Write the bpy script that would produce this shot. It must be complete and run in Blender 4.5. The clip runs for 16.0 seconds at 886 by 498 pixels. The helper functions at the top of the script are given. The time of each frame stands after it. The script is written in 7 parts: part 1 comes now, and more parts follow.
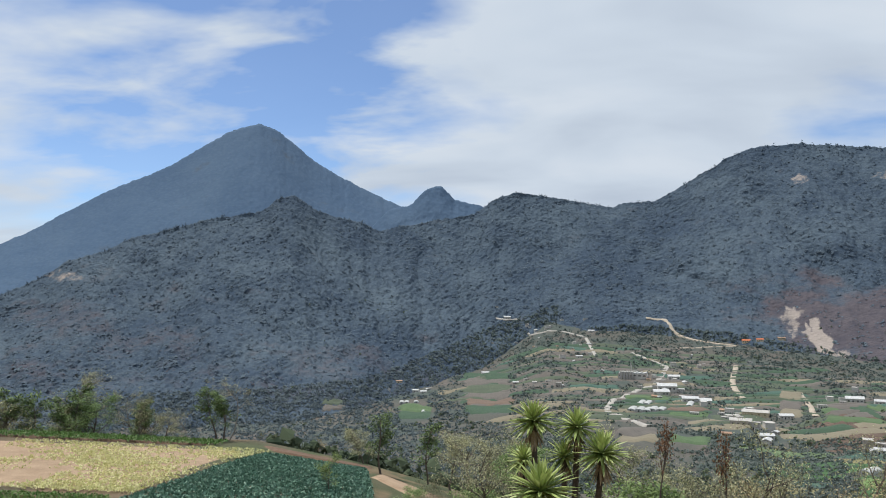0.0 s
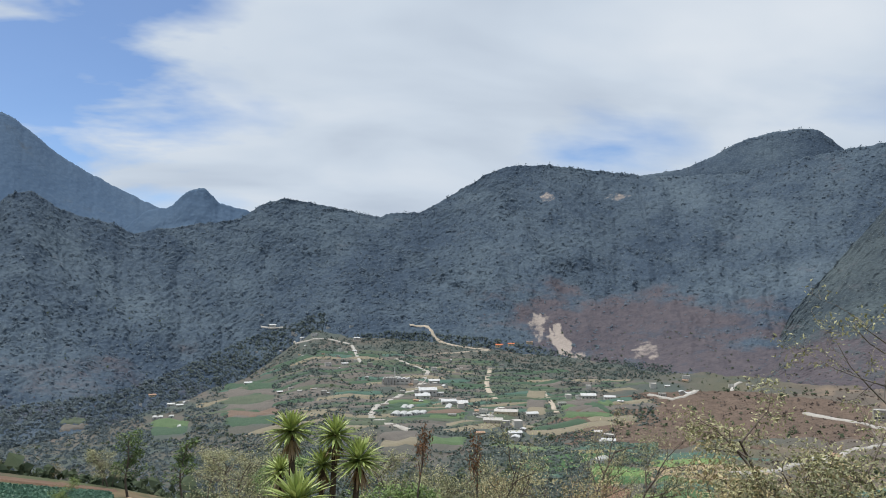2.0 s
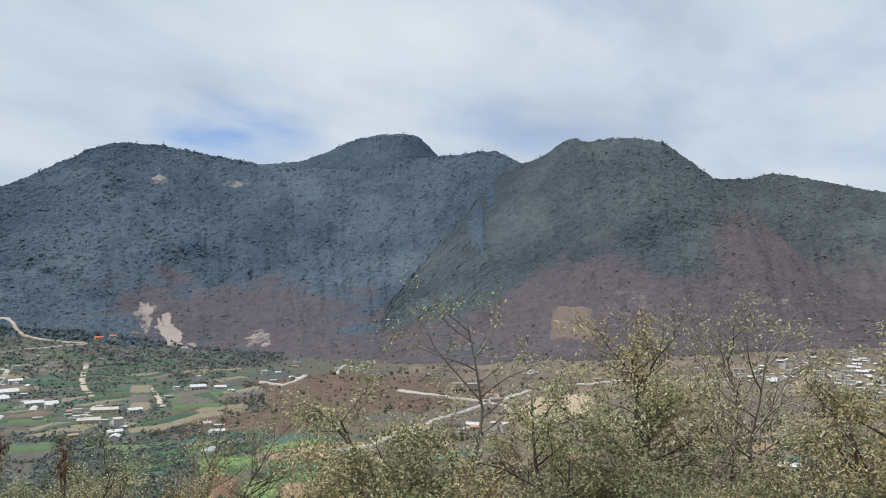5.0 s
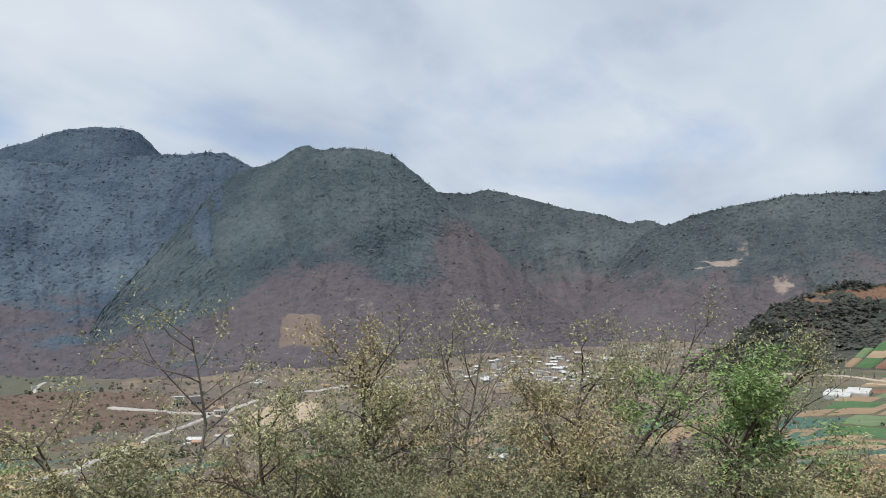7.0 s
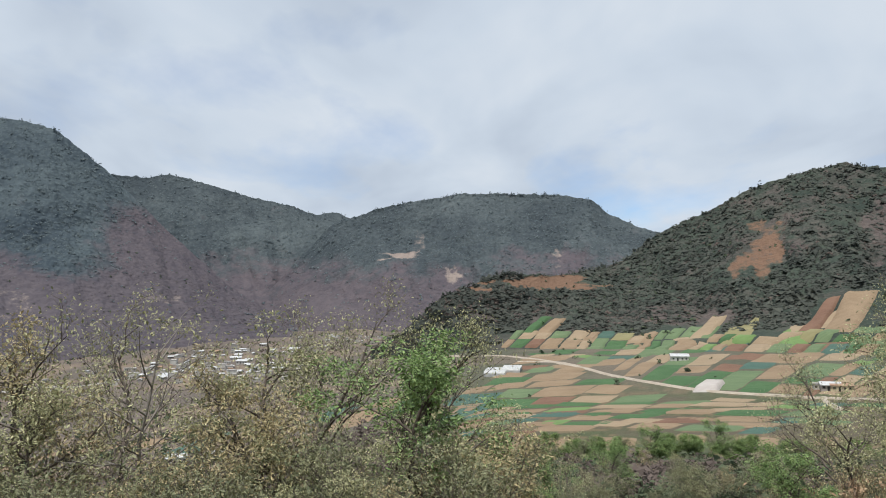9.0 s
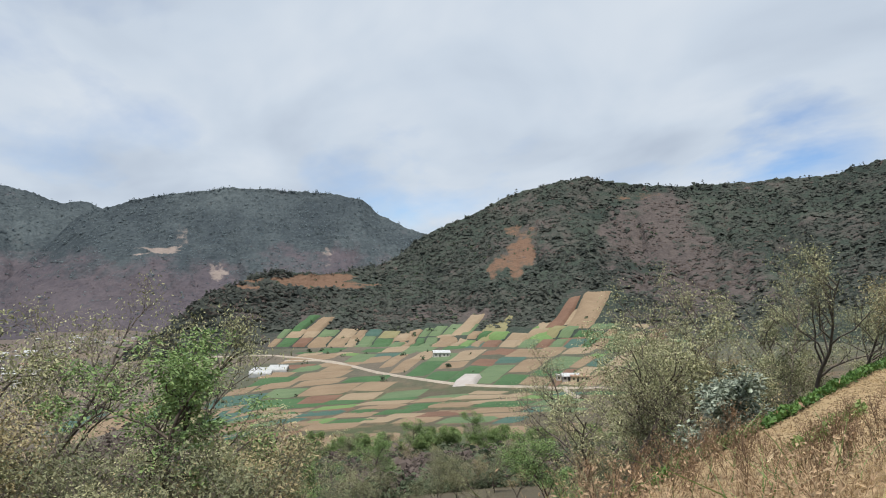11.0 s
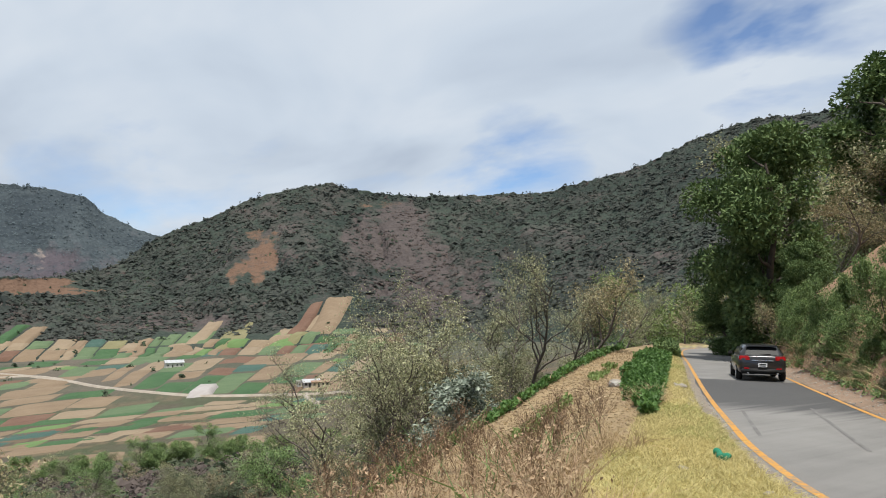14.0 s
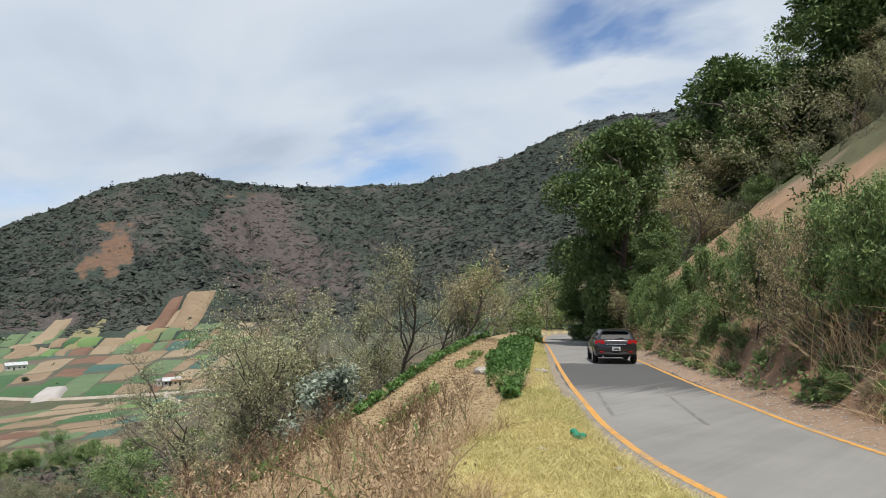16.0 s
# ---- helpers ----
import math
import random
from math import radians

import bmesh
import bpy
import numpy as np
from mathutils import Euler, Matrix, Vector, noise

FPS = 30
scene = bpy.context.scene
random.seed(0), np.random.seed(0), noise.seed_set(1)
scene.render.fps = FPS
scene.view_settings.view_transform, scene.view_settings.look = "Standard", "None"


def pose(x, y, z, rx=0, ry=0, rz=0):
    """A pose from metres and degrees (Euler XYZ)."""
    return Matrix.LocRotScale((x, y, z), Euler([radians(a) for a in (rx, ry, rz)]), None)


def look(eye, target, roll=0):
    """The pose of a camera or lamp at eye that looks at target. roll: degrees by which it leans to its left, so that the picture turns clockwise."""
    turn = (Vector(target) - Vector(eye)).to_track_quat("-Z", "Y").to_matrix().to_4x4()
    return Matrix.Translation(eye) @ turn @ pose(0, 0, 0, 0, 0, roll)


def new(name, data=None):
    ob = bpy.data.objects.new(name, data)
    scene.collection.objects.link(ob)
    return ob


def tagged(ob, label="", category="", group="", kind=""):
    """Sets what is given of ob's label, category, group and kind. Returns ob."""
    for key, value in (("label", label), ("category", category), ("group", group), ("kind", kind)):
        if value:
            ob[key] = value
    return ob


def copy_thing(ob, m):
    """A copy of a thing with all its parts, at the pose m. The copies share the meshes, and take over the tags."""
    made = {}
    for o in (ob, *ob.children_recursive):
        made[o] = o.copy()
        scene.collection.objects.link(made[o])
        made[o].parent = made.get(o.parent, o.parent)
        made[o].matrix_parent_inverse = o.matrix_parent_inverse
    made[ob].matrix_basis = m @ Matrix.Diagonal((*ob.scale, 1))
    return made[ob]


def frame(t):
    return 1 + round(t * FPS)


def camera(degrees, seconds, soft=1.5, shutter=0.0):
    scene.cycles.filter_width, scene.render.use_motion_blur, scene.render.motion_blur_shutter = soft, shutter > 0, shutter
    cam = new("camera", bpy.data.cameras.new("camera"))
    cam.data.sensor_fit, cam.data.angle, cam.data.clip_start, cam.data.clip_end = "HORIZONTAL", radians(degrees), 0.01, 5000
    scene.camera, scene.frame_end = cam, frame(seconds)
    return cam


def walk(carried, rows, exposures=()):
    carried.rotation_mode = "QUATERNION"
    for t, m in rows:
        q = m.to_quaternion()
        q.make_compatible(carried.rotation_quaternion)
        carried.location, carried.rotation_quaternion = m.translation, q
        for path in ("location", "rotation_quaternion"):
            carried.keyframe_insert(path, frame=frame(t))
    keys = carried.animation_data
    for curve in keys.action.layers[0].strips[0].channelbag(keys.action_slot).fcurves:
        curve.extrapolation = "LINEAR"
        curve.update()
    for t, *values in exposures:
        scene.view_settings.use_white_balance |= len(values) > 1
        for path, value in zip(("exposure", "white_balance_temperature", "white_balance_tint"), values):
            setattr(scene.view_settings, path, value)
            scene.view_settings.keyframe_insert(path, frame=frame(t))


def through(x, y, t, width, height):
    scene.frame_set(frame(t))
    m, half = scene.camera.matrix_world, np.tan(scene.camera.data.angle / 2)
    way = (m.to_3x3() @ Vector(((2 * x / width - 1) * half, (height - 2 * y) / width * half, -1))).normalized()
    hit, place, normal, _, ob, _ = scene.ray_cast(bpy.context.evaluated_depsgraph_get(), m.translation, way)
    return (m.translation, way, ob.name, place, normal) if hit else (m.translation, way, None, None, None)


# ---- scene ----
# The eye stands on a grass verge; azimuth 0 is +Y and grows to the right. Rows: seconds, azimuth, pitch, lean.
EYE = (0.0, 0.0, 2.2)
VIEWS = [
    (0, -0.00, 3.27, -0.18), (0.5, 3.18, 3.38, -0.24), (1, 7.93, 3.51, -0.07), (1.5, 12.83, 3.73, -0.11), (2, 17.80, 3.82, -0.06),
    (2.5, 22.02, 3.57, 0.03), (3, 24.69, 3.20, 0.19), (3.5, 28.18, 2.92, 0.31), (4, 34.90, 2.69, 0.30), (4.2, 37.97, 2.61, 0.33),
    (6.3, 58.56, 3.55, -0.25), (6.5, 61.10, 3.47, -0.12), (7, 67.47, 3.48, -0.06), (7.5, 73.09, 3.47, 0.15), (8, 78.26, 3.15, -0.03),
    (8.5, 84.60, 2.78, -0.50), (9, 91.29, 2.67, -0.41), (9.5, 96.42, 2.61, -0.19), (9.7, 98.11, 2.59, -0.02), (11.8, 114.64, 2.38, 0.18),
    (12, 115.88, 2.34, 0.25), (12.5, 119.22, 2.53, 0.59), (13, 122.92, 2.79, 0.33), (13.5, 126.21, 2.90, 0.16), (14, 128.57, 3.05, 0.27),
    (14.5, 130.90, 3.07, 0.21), (15, 133.36, 2.74, -0.12), (15.5, 136.21, 2.32, -0.62), (16, 138.67, 2.36, -0.51),
]

# the hand carries the lens a little sideways as the body turns: seconds, x, y
SWAY = [(0, -0.20, 0.0), (1, -0.165, 0.0), (2, -0.095, 0.0), (3, -0.05, 0.0), (4.2, 0.0, 0.0), (13, 0.0, 0.0), (14.5, -0.02, -0.01), (16, -0.055, -0.03)]


def sway(t):
    times = [k[0] for k in SWAY]
    return EYE[0] + float(np.interp(t, times, [k[1] for k in SWAY])), EYE[1] + float(np.interp(t, times, [k[2] for k in SWAY])), EYE[2]


cam = camera(61.7, 16.0, soft=1.0)
walk(cam, [(t, pose(*sway(t), 90 + p, 0, -a) @ pose(0, 0, 0, 0, 0, r)) for t, a, p, r in VIEWS])

# ---- world and sun ----
SUN_AZ, SUN_EL = 308.0, 71.0


def heading(az, el=0.0):
    a, e = radians(az), radians(el)
    return Vector((math.sin(a) * math.cos(e), math.cos(a) * math.cos(e), math.sin(e)))


class Nodes:
    """Short way to write a node tree."""

    def __init__(self, tree):
        self.tree = tree
        tree.nodes.clear()

    def add(self, kind, ins=None, operation=None):
        n = self.tree.nodes.new(kind)
        if operation:
            n.operation = operation
        for k, v in (ins or {}).items():
            if isinstance(v, bpy.types.NodeSocket):
                self.tree.links.new(v, n.inputs[k])
            else:
                n.inputs[k].default_value = v
        return n

    def noise(self, vec, scale, detail=5, rough=0.55, dist=0.0):
        return self.add("ShaderNodeTexNoise", {"Vector": vec, "Scale": scale, "Detail": detail, "Roughness": rough, "Distortion": dist}).outputs["Fac"]

    def ramp(self, fac, *stops):
        n = self.add("ShaderNodeValToRGB", {"Fac": fac})
        e = n.color_ramp.elements
        while len(e) < len(stops):
            e.new(0.5)
        for el, (p, c) in zip(e, stops):
            el.position, el.color = p, (*c, 1) if len(c) == 3 else c
        return n.outputs["Color"]

    def grade(self, fac, lo, hi, a=0.0, b=1.0):
        return self.add("ShaderNodeMapRange", {"Value": fac, "From Min": lo, "From Max": hi, "To Min": a, "To Max": b}).outputs[0]

    def mix(self, fac, a, b, how="MIX"):
        n = self.add("ShaderNodeMix")
        n.data_type, n.blend_type = "RGBA", how
        for i, v in ((0, fac), (6, a), (7, b)):
            if isinstance(v, bpy.types.NodeSocket):
                self.tree.links.new(v, n.inputs[i])
            else:
                n.inputs[i].default_value = (*v, 1) if isinstance(v, tuple) and len(v) == 3 else v
        return n.outputs[2]

    def attr(self, name, socket="Fac"):
        n = self.add("ShaderNodeAttribute")
        n.attribute_name = name
        return n.outputs[socket]

    def math(self, op, a, b=0.0):
        return self.add("ShaderNodeMath", {0: a, 1: b}, operation=op).outputs[0]


world = bpy.data.worlds.new("world")
scene.world = world
world.use_nodes = True
N = Nodes(world.node_tree)
gen = N.add("ShaderNodeTexCoord").outputs["Generated"]
sky_node = N.add("ShaderNodeTexSky")
sky_node.sky_type, sky_node.sun_disc = "NISHITA", False
sky_node.sun_elevation, sky_node.sun_rotation = radians(SUN_EL), radians(SUN_AZ)
sky_node.altitude, sky_node.air_density, sky_node.dust_density = 1800.0, 1.0, 0.6
sky = sky_node.outputs["Color"]
# thin streaky cloud sheet: directions are projected on a flat layer overhead
sep = N.add("ShaderNodeSeparateXYZ", {0: gen})
up = N.math("ADD", N.math("MAXIMUM", sep.outputs[2], 0.0), 0.22)
flat = N.add("ShaderNodeCombineXYZ", {0: N.math("DIVIDE", sep.outputs[0], up), 1: N.math("DIVIDE", sep.outputs[1], up), 2: 0.0}).outputs[0]
flat = N.add("ShaderNodeMapping", {"Vector": flat, "Location": (0.9, 0.35, 0), "Rotation": (0, 0, radians(28)), "Scale": (0.78, 1.15, 1)}).outputs[0]
big = N.noise(flat, 0.7, 3, 0.5, 0.4)
wisp = N.noise(flat, 2.2, 5, 0.55, 0.2)
cover = N.math("ADD", N.math("MULTIPLY", big, 0.66), N.math("MULTIPLY", wisp, 0.40))
torn = N.grade(N.noise(flat, 2.4, 5, 0.55, 0.2), 0.36, 0.62, 0.35, 1.4)
# clear breaks in the cloud: azimuth, elevation, angular size, depth
for a, e, size, deep in ((-17, 21, 15, 0.30), (-5, 16, 9, 0.20), (-23, 10, 7, 0.08), (28, 11.6, 4.0, 0.12), (32.5, 10.2, 4.5, 0.12), (80, 10, 8, 0.07), (106, 5, 7, 0.11), (135.0, 8.8, 4.6, 0.22), (131.5, 8.4, 3.5, 0.10), (155, 19.0, 7, 0.24), (149.5, 18, 5, 0.12), (-30, 3, 10, 0.06)):
    w = heading(a, e)
    near = N.add("ShaderNodeVectorMath", {0: gen, 1: w}, operation="DOT_PRODUCT").outputs["Value"]
    cover = N.math("SUBTRACT", cover, N.math("MULTIPLY", N.grade(near, math.cos(radians(size * 1.35)), 1.0, 0.0, deep), torn))
cover = N.grade(cover, 0.20, 0.46, 0.10, 1.0)
shade = N.noise(flat, 1.5, 4, 0.5, 0.3)
cloud = N.ramp(shade, (0.26, (0.465, 0.54, 0.65)), (0.50, (0.595, 0.675, 0.775)), (0.74, (0.73, 0.785, 0.85)))
blue = N.add("ShaderNodeVectorMath", {0: sky, 1: (0.100, 0.117, 0.138)}, operation="MULTIPLY").outputs[0]
back = N.add("ShaderNodeBackground", {"Color": N.mix(cover, blue, cloud), "Strength": 1.0}).outputs[0]
N.add("ShaderNodeOutputWorld", {"Surface": back})

sun = new("sun", bpy.data.lights.new("sun", "SUN"))
sun.data.energy, sun.data.angle, sun.data.color = 4.4, radians(0.6), (1.0, 0.95, 0.87)
sun.matrix_world = look(heading(SUN_AZ, SUN_EL) * 500, (0, 0, 0))
scene.view_settings.exposure = 0.0


# ---- materials ----
def material(name, rough=0.9):
    m = bpy.data.materials.new(name)
    m.use_nodes = True
    n = Nodes(m.node_tree)
    bsdf = n.add("ShaderNodeBsdfPrincipled", {"Roughness": rough, "Specular IOR Level": 0.25})
    n.add("ShaderNodeOutputMaterial", {"Surface": bsdf.outputs[0]})
    return m, n, bsdf


def paint(n, bsdf, colour, bump=None, strength=0.5, distance=0.05):
    n.tree.links.new(colour, bsdf.inputs["Base Color"])
    if bump is not None:
        b = n.add("ShaderNodeBump", {"Height": bump, "Strength": strength, "Distance": distance})
        n.tree.links.new(b.outputs[0], bsdf.inputs["Normal"])


def mottled(name, a, b, scale, rough=0.9, fine=8.0, bump=0.4, dist=0.03):
    """Two colours mixed at two scales in object space, with a fine relief."""
    m, n, s = material(name, rough)
    p = n.add("ShaderNodeTexCoord").outputs["Object"]
    big, small = n.noise(p, scale), n.noise(p, scale * fine, 6, 0.65)
    col = n.mix(n.grade(n.math("ADD", n.math("MULTIPLY", big, 0.6), n.math("MULTIPLY", small, 0.4)), 0.36, 0.64), a, b)
    paint(n, s, col, small, bump, dist)
    return m


def hillside(name, forest_a, forest_b, dry_a, dry_b, bare, grain=0.03):
    """Wooded slope: the attributes 'dry' and 'bare' say where the scrub is leafless and where soil shows."""
    m, n, s = material(name, 1.0)
    s.inputs["Specular IOR Level"].default_value = 0.05
    p = n.add("ShaderNodeTexCoord").outputs["Object"]
    cell = n.add("ShaderNodeTexVoronoi", {"Vector": n.mix(0.06, p, n.add("ShaderNodeTexNoise", {"Vector": p, "Scale": grain}).outputs["Color"], "ADD"), "Scale": grain * 4.0, "Randomness": 1.0}).outputs["Distance"]
    crowns = n.math("ADD", n.math("MULTIPLY", n.noise(p, grain, 6, 0.75), 0.6), n.grade(cell, 0.0, 0.7, 0.4, 0.0))
    patch = n.noise(p, grain * 0.12, 5, 0.6)
    stand = n.noise(p, grain * 0.35, 5, 0.65)
    fa = n.mix(n.grade(n.math("ADD", n.math("MULTIPLY", crowns, 0.55), n.math("ADD", n.math("MULTIPLY", patch, 1.0), n.math("MULTIPLY", stand, 0.5))), 0.82, 1.28), forest_a, forest_b)
    dr = n.mix(n.grade(n.math("ADD", n.noise(p, grain * 1.4, 5, 0.7), n.math("MULTIPLY", patch, 0.5)), 0.55, 0.95), dry_a, dry_b)
    dry = n.attr("dry")
    edge = n.grade(n.math("ADD", dry, n.math("MULTIPLY", n.math("SUBTRACT", n.noise(p, grain * 0.35, 7, 0.72), 0.5), 2.2)), 0.25, 0.75)
    col = n.mix(edge, fa, dr)
    soil = n.attr("bare")
    edge2 = n.grade(n.math("ADD", soil, n.math("MULTIPLY", n.math("SUBTRACT", n.noise(p, grain * 0.8, 6, 0.75), 0.5), 1.5)), 0.42, 0.68)
    bar = n.mix(n.noise(p, grain * 2, 5), bare, tuple(min(1, c * 1.5) for c in bare))
    paint(n, s, n.mix(edge2, col, bar), crowns, 0.6, 6.0)
    return m


# ---- terrain ----
def smooth(x, a, b):
    t = np.clip((x - a) / (b - a), 0, 1)
    return t * t * (3 - 2 * t)


def lattice(x, y, seed):
    """Value noise on a plane, for arrays."""
    xi, yi = np.floor(x).astype(np.int64), np.floor(y).astype(np.int64)
    fx, fy = x - xi, y - yi
    fx, fy = fx * fx * (3 - 2 * fx), fy * fy * (3 - 2 * fy)

    def h(i, j):
        n = (i * 374761393 + j * 668265263 + seed * 974634777) & 0x7FFFFFFF
        n = ((n ^ (n >> 13)) * 1274126177) & 0x7FFFFFFF
        return ((n ^ (n >> 16)) & 0xFFFF) / 65535.0

    return (h(xi, yi) * (1 - fx) + h(xi + 1, yi) * fx) * (1 - fy) + (h(xi, yi + 1) * (1 - fx) + h(xi + 1, yi + 1) * fx) * fy


def fbm(x, y, octaves=5, seed=1, gain=0.5):
    v, a, s = 0.0, 1.0, 0.0
    for k in range(octaves):
        v, s = v + a * (lattice(x * 2 ** k, y * 2 ** k, seed + k) - 0.5), s + a
        a *= gain
    return v / s * 2


def grid_mesh(name, X, Y, Z, mat, closed=False):
    r, c = X.shape
    co = np.stack([X, Y, Z], -1).reshape(-1, 3)
    i = np.arange(r * c).reshape(r, c)
    if closed:
        i = np.concatenate([i, i[:, :1]], 1)
    quads = np.stack([i[:-1, :-1], i[1:, :-1], i[1:, 1:], i[:-1, 1:]], -1).reshape(-1, 4)
    me = bpy.data.meshes.new(name)
    me.vertices.add(len(co))
    me.vertices.foreach_set("co", co.ravel())
    me.loops.add(quads.size)
    me.loops.foreach_set("vertex_index", quads.ravel())
    me.polygons.add(len(quads))
    me.polygons.foreach_set("loop_start", np.arange(0, quads.size, 4))
    me.polygons.foreach_set("use_smooth", np.ones(len(quads), bool))
    me.update(calc_edges=True)
    me.materials.append(mat)
    return new(name, me)


def attribute(ob, name, values):
    a = ob.data.attributes.new(name, "FLOAT", "POINT")
    a.data.foreach_set("value", np.asarray(values, dtype=np.float32).ravel())


def spread(az, keys):
    """Linear through (az, value) keys."""
    return np.interp(az, [k[0] for k in keys], [k[1] for k in keys])


def ease(v, n=41):
    """Smooths a curve over neighbouring columns."""
    w = np.hanning(2 * n + 3)[1:-1]
    return np.convolve(np.pad(v, n, "edge"), w / w.sum(), "valid")


MOUNTAINS = {}


def mountain(name, crest, crest_d, foot, foot_d, mat, label, step=0.1, rows=110, spur=0.18, bulge=0.0, seed=1, dry=None, bare=None, back=500, canopy=3.6, grain=15.0, tilled=None):
    """A slope between a foot line and a crest line round the eye, with spurs and gullies, and a back that falls away."""
    az = np.arange(crest[0][0], crest[-1][0] + step / 2, step)
    kernel = np.ones(5) / 5
    ce = spread(az, crest)
    ce = np.convolve(np.pad(ce, 2, "edge"), kernel, "valid") + 0.06 * fbm(az * 2.5, az * 0, 3, seed + 50)
    cd, fe, fd = (ease(spread(az, k)) for k in (crest_d, foot, foot_d))
    s = np.linspace(0, 1, rows)[:, None]
    A = np.broadcast_to(az, (rows, len(az)))
    wide = ease(ce)
    E = fe + (ce * s ** 1.5 + wide * (1 - s ** 1.5) - fe) * s
    shape = s ** (1 + bulge)
    D = fd + (cd - fd) * shape
    keep = np.sin(np.pi * np.clip(s, 0, 1)) ** 0.6
    ridged = 1 - np.abs(fbm(A * 0.12 + s * 1.1, s * 1.6 - A * 0.04, 3, seed, 0.4))
    ribs = 1 - 2 * np.abs(fbm(A * 0.42 + s * 0.9, s * 0.9 + A * 0.03, 3, seed + 5, 0.5))
    D = D + (cd - fd) * spur * keep * ((ridged - 0.8) * 0.8 + 0.20 * ribs + 0.20 * fbm(A * 0.5, s * 5, 5, seed + 9, 0.5))
    Zc = 2.2 + D * np.tan(np.radians(E))
    # the rounded tops of a closed tree canopy, lower where the scrub is dry
    across, along = np.radians(A) * cd.mean() / grain, s * np.hypot(cd - fd, Zc[-1] - Zc[0]).mean() / grain
    tops = np.abs(fbm(across, along, 2, seed + 17, 0.6)) * 2.0 + 0.5 * np.abs(fbm(across * 0.4, along * 0.4, 2, seed + 18)) * 2.0
    tall = canopy * (1 - 0.55 * (np.clip(dry(A, E), 0, 1) if dry else 0)) * (1 - 0.85 * (np.clip(bare(A, E), 0, 1) if bare else 0))
    if tilled is not None:
        tall = tall * (1 - tilled(A, E))
    D, Zc = D - 0.55 * tall * tops, Zc + 0.85 * tall * tops
    # a skirt that runs on below the valley floor
    low = np.linspace(1, 0.03, 14)[:, None]
    Ds = fd - 260 * low
    Zs = Zc[0] - 150 * low ** 0.9
    # the back of the mountain
    tail = np.linspace(0.04, 1, 10)[:, None]
    D2 = cd + back * tail
    Z2 = Zc[-1] - back * 0.75 * tail ** 1.1
    Dc = D
    D, Z = np.vstack([Ds, D, D2]), np.vstack([Zs, Zc, Z2])
    A2 = np.radians(np.broadcast_to(az, D.shape))
    ob = grid_mesh(name, D * np.sin(A2), D * np.cos(A2), Z, mat)
    Ef = np.vstack([np.broadcast_to(E[0], Ds.shape) - 3 * low, E, np.broadcast_to(E[-1], D2.shape)])
    Af = np.degrees(A2)
    zero = np.zeros_like(D)
    attribute(ob, "dry", dry(Af, Ef) if dry else zero)
    attribute(ob, "bare", bare(Af, Ef) if bare else zero)
    tagged(ob, label, "mountain", kind="structure")
    MOUNTAINS[name] = (az, Dc, Zc, E, Af[14:14 + rows], dry, bare)
    return ob


def spot(A, E, a, e, wa, we, power=2):
    """1 inside a ragged, soft-edged patch."""
    w = fbm((A - a) / wa * 1.1 + a, (E - e) / we * 1.1 + e, 4, int(wa * 710 + we * 130) % 97, 0.65)
    w2 = fbm((A - a) / wa * 1.1 + a + 40, (E - e) / we * 1.1 - e, 4, int(wa * 310 + we * 570) % 89, 0.65)
    A, E = A + wa * 1.1 * w, E + we * 1.1 * w2
    return np.clip(1.2 - 0.7 * (np.abs((A - a) / wa) ** power + np.abs((E - e) / we) ** power), 0, 1)


# volcano and long ridge: blue distance haze is painted into the base colours
hazy_far_forest = hillside("hazy_far_forest", (0.060, 0.098, 0.158), (0.080, 0.122, 0.182), (0.06, 0.075, 0.09), (0.07, 0.08, 0.09), (0.12, 0.12, 0.12), 0.012)
hazy_main_forest = hillside("hazy_main_forest", (0.045, 0.066, 0.097), (0.094, 0.126, 0.156), (0.060, 0.058, 0.073), (0.096, 0.087, 0.099), (0.22, 0.195, 0.18), 0.03)
# side and table hills: greyed and blued with painted haze, dry tones too
hazy_green_forest = hillside("hazy_green_forest", (0.046, 0.058, 0.067), (0.098, 0.118, 0.124), (0.070, 0.064, 0.077), (0.108, 0.094, 0.104), (0.19, 0.16, 0.145), 0.03)
right_forest = hillside("right_forest", (0.036, 0.047, 0.041), (0.074, 0.090, 0.072), (0.072, 0.062, 0.061), (0.112, 0.095, 0.089), (0.125, 0.080, 0.057), 0.05)

# steep hill: distance haze likewise painted in as a blue cast
hazy_peak_forest = hillside("hazy_peak_forest", (0.042, 0.057, 0.071), (0.090, 0.114, 0.124), (0.066, 0.061, 0.075), (0.102, 0.091, 0.102), (0.20, 0.17, 0.155), 0.03)
brown_scrub = hillside("brown_scrub", (0.06, 0.065, 0.045), (0.09, 0.09, 0.06), (0.095, 0.073, 0.062), (0.15, 0.115, 0.095), (0.26, 0.205, 0.155), 0.06)

CREST_VOLCANO = [(-42, -1), (-36, 1.2), (-30.9, 3.2), (-29, 4.2), (-26.6, 5.8), (-24.1, 7.3), (-21.9, 8.3), (-20, 9.3), (-18.4, 10.4), (-16.4, 11.7), (-15.2, 12.2), (-14, 12.5), (-12.9, 12.2), (-11.5, 11.2), (-9.8, 9.8), (-7.6, 8.6), (-5.8, 7.7), (-4.1, 6.9), (-2.6, 6.3), (0.3, 5.3), (6, 3)]
mountain("volcano", CREST_VOLCANO, [(-42, 4400), (6, 4400)], [(-42, -3), (6, -1)], [(-42, 3100), (6, 3100)], hazy_far_forest, "tall blue-grey forested volcano cone in the distance", spur=0.05, rows=90, seed=3, bulge=0.35, back=300)
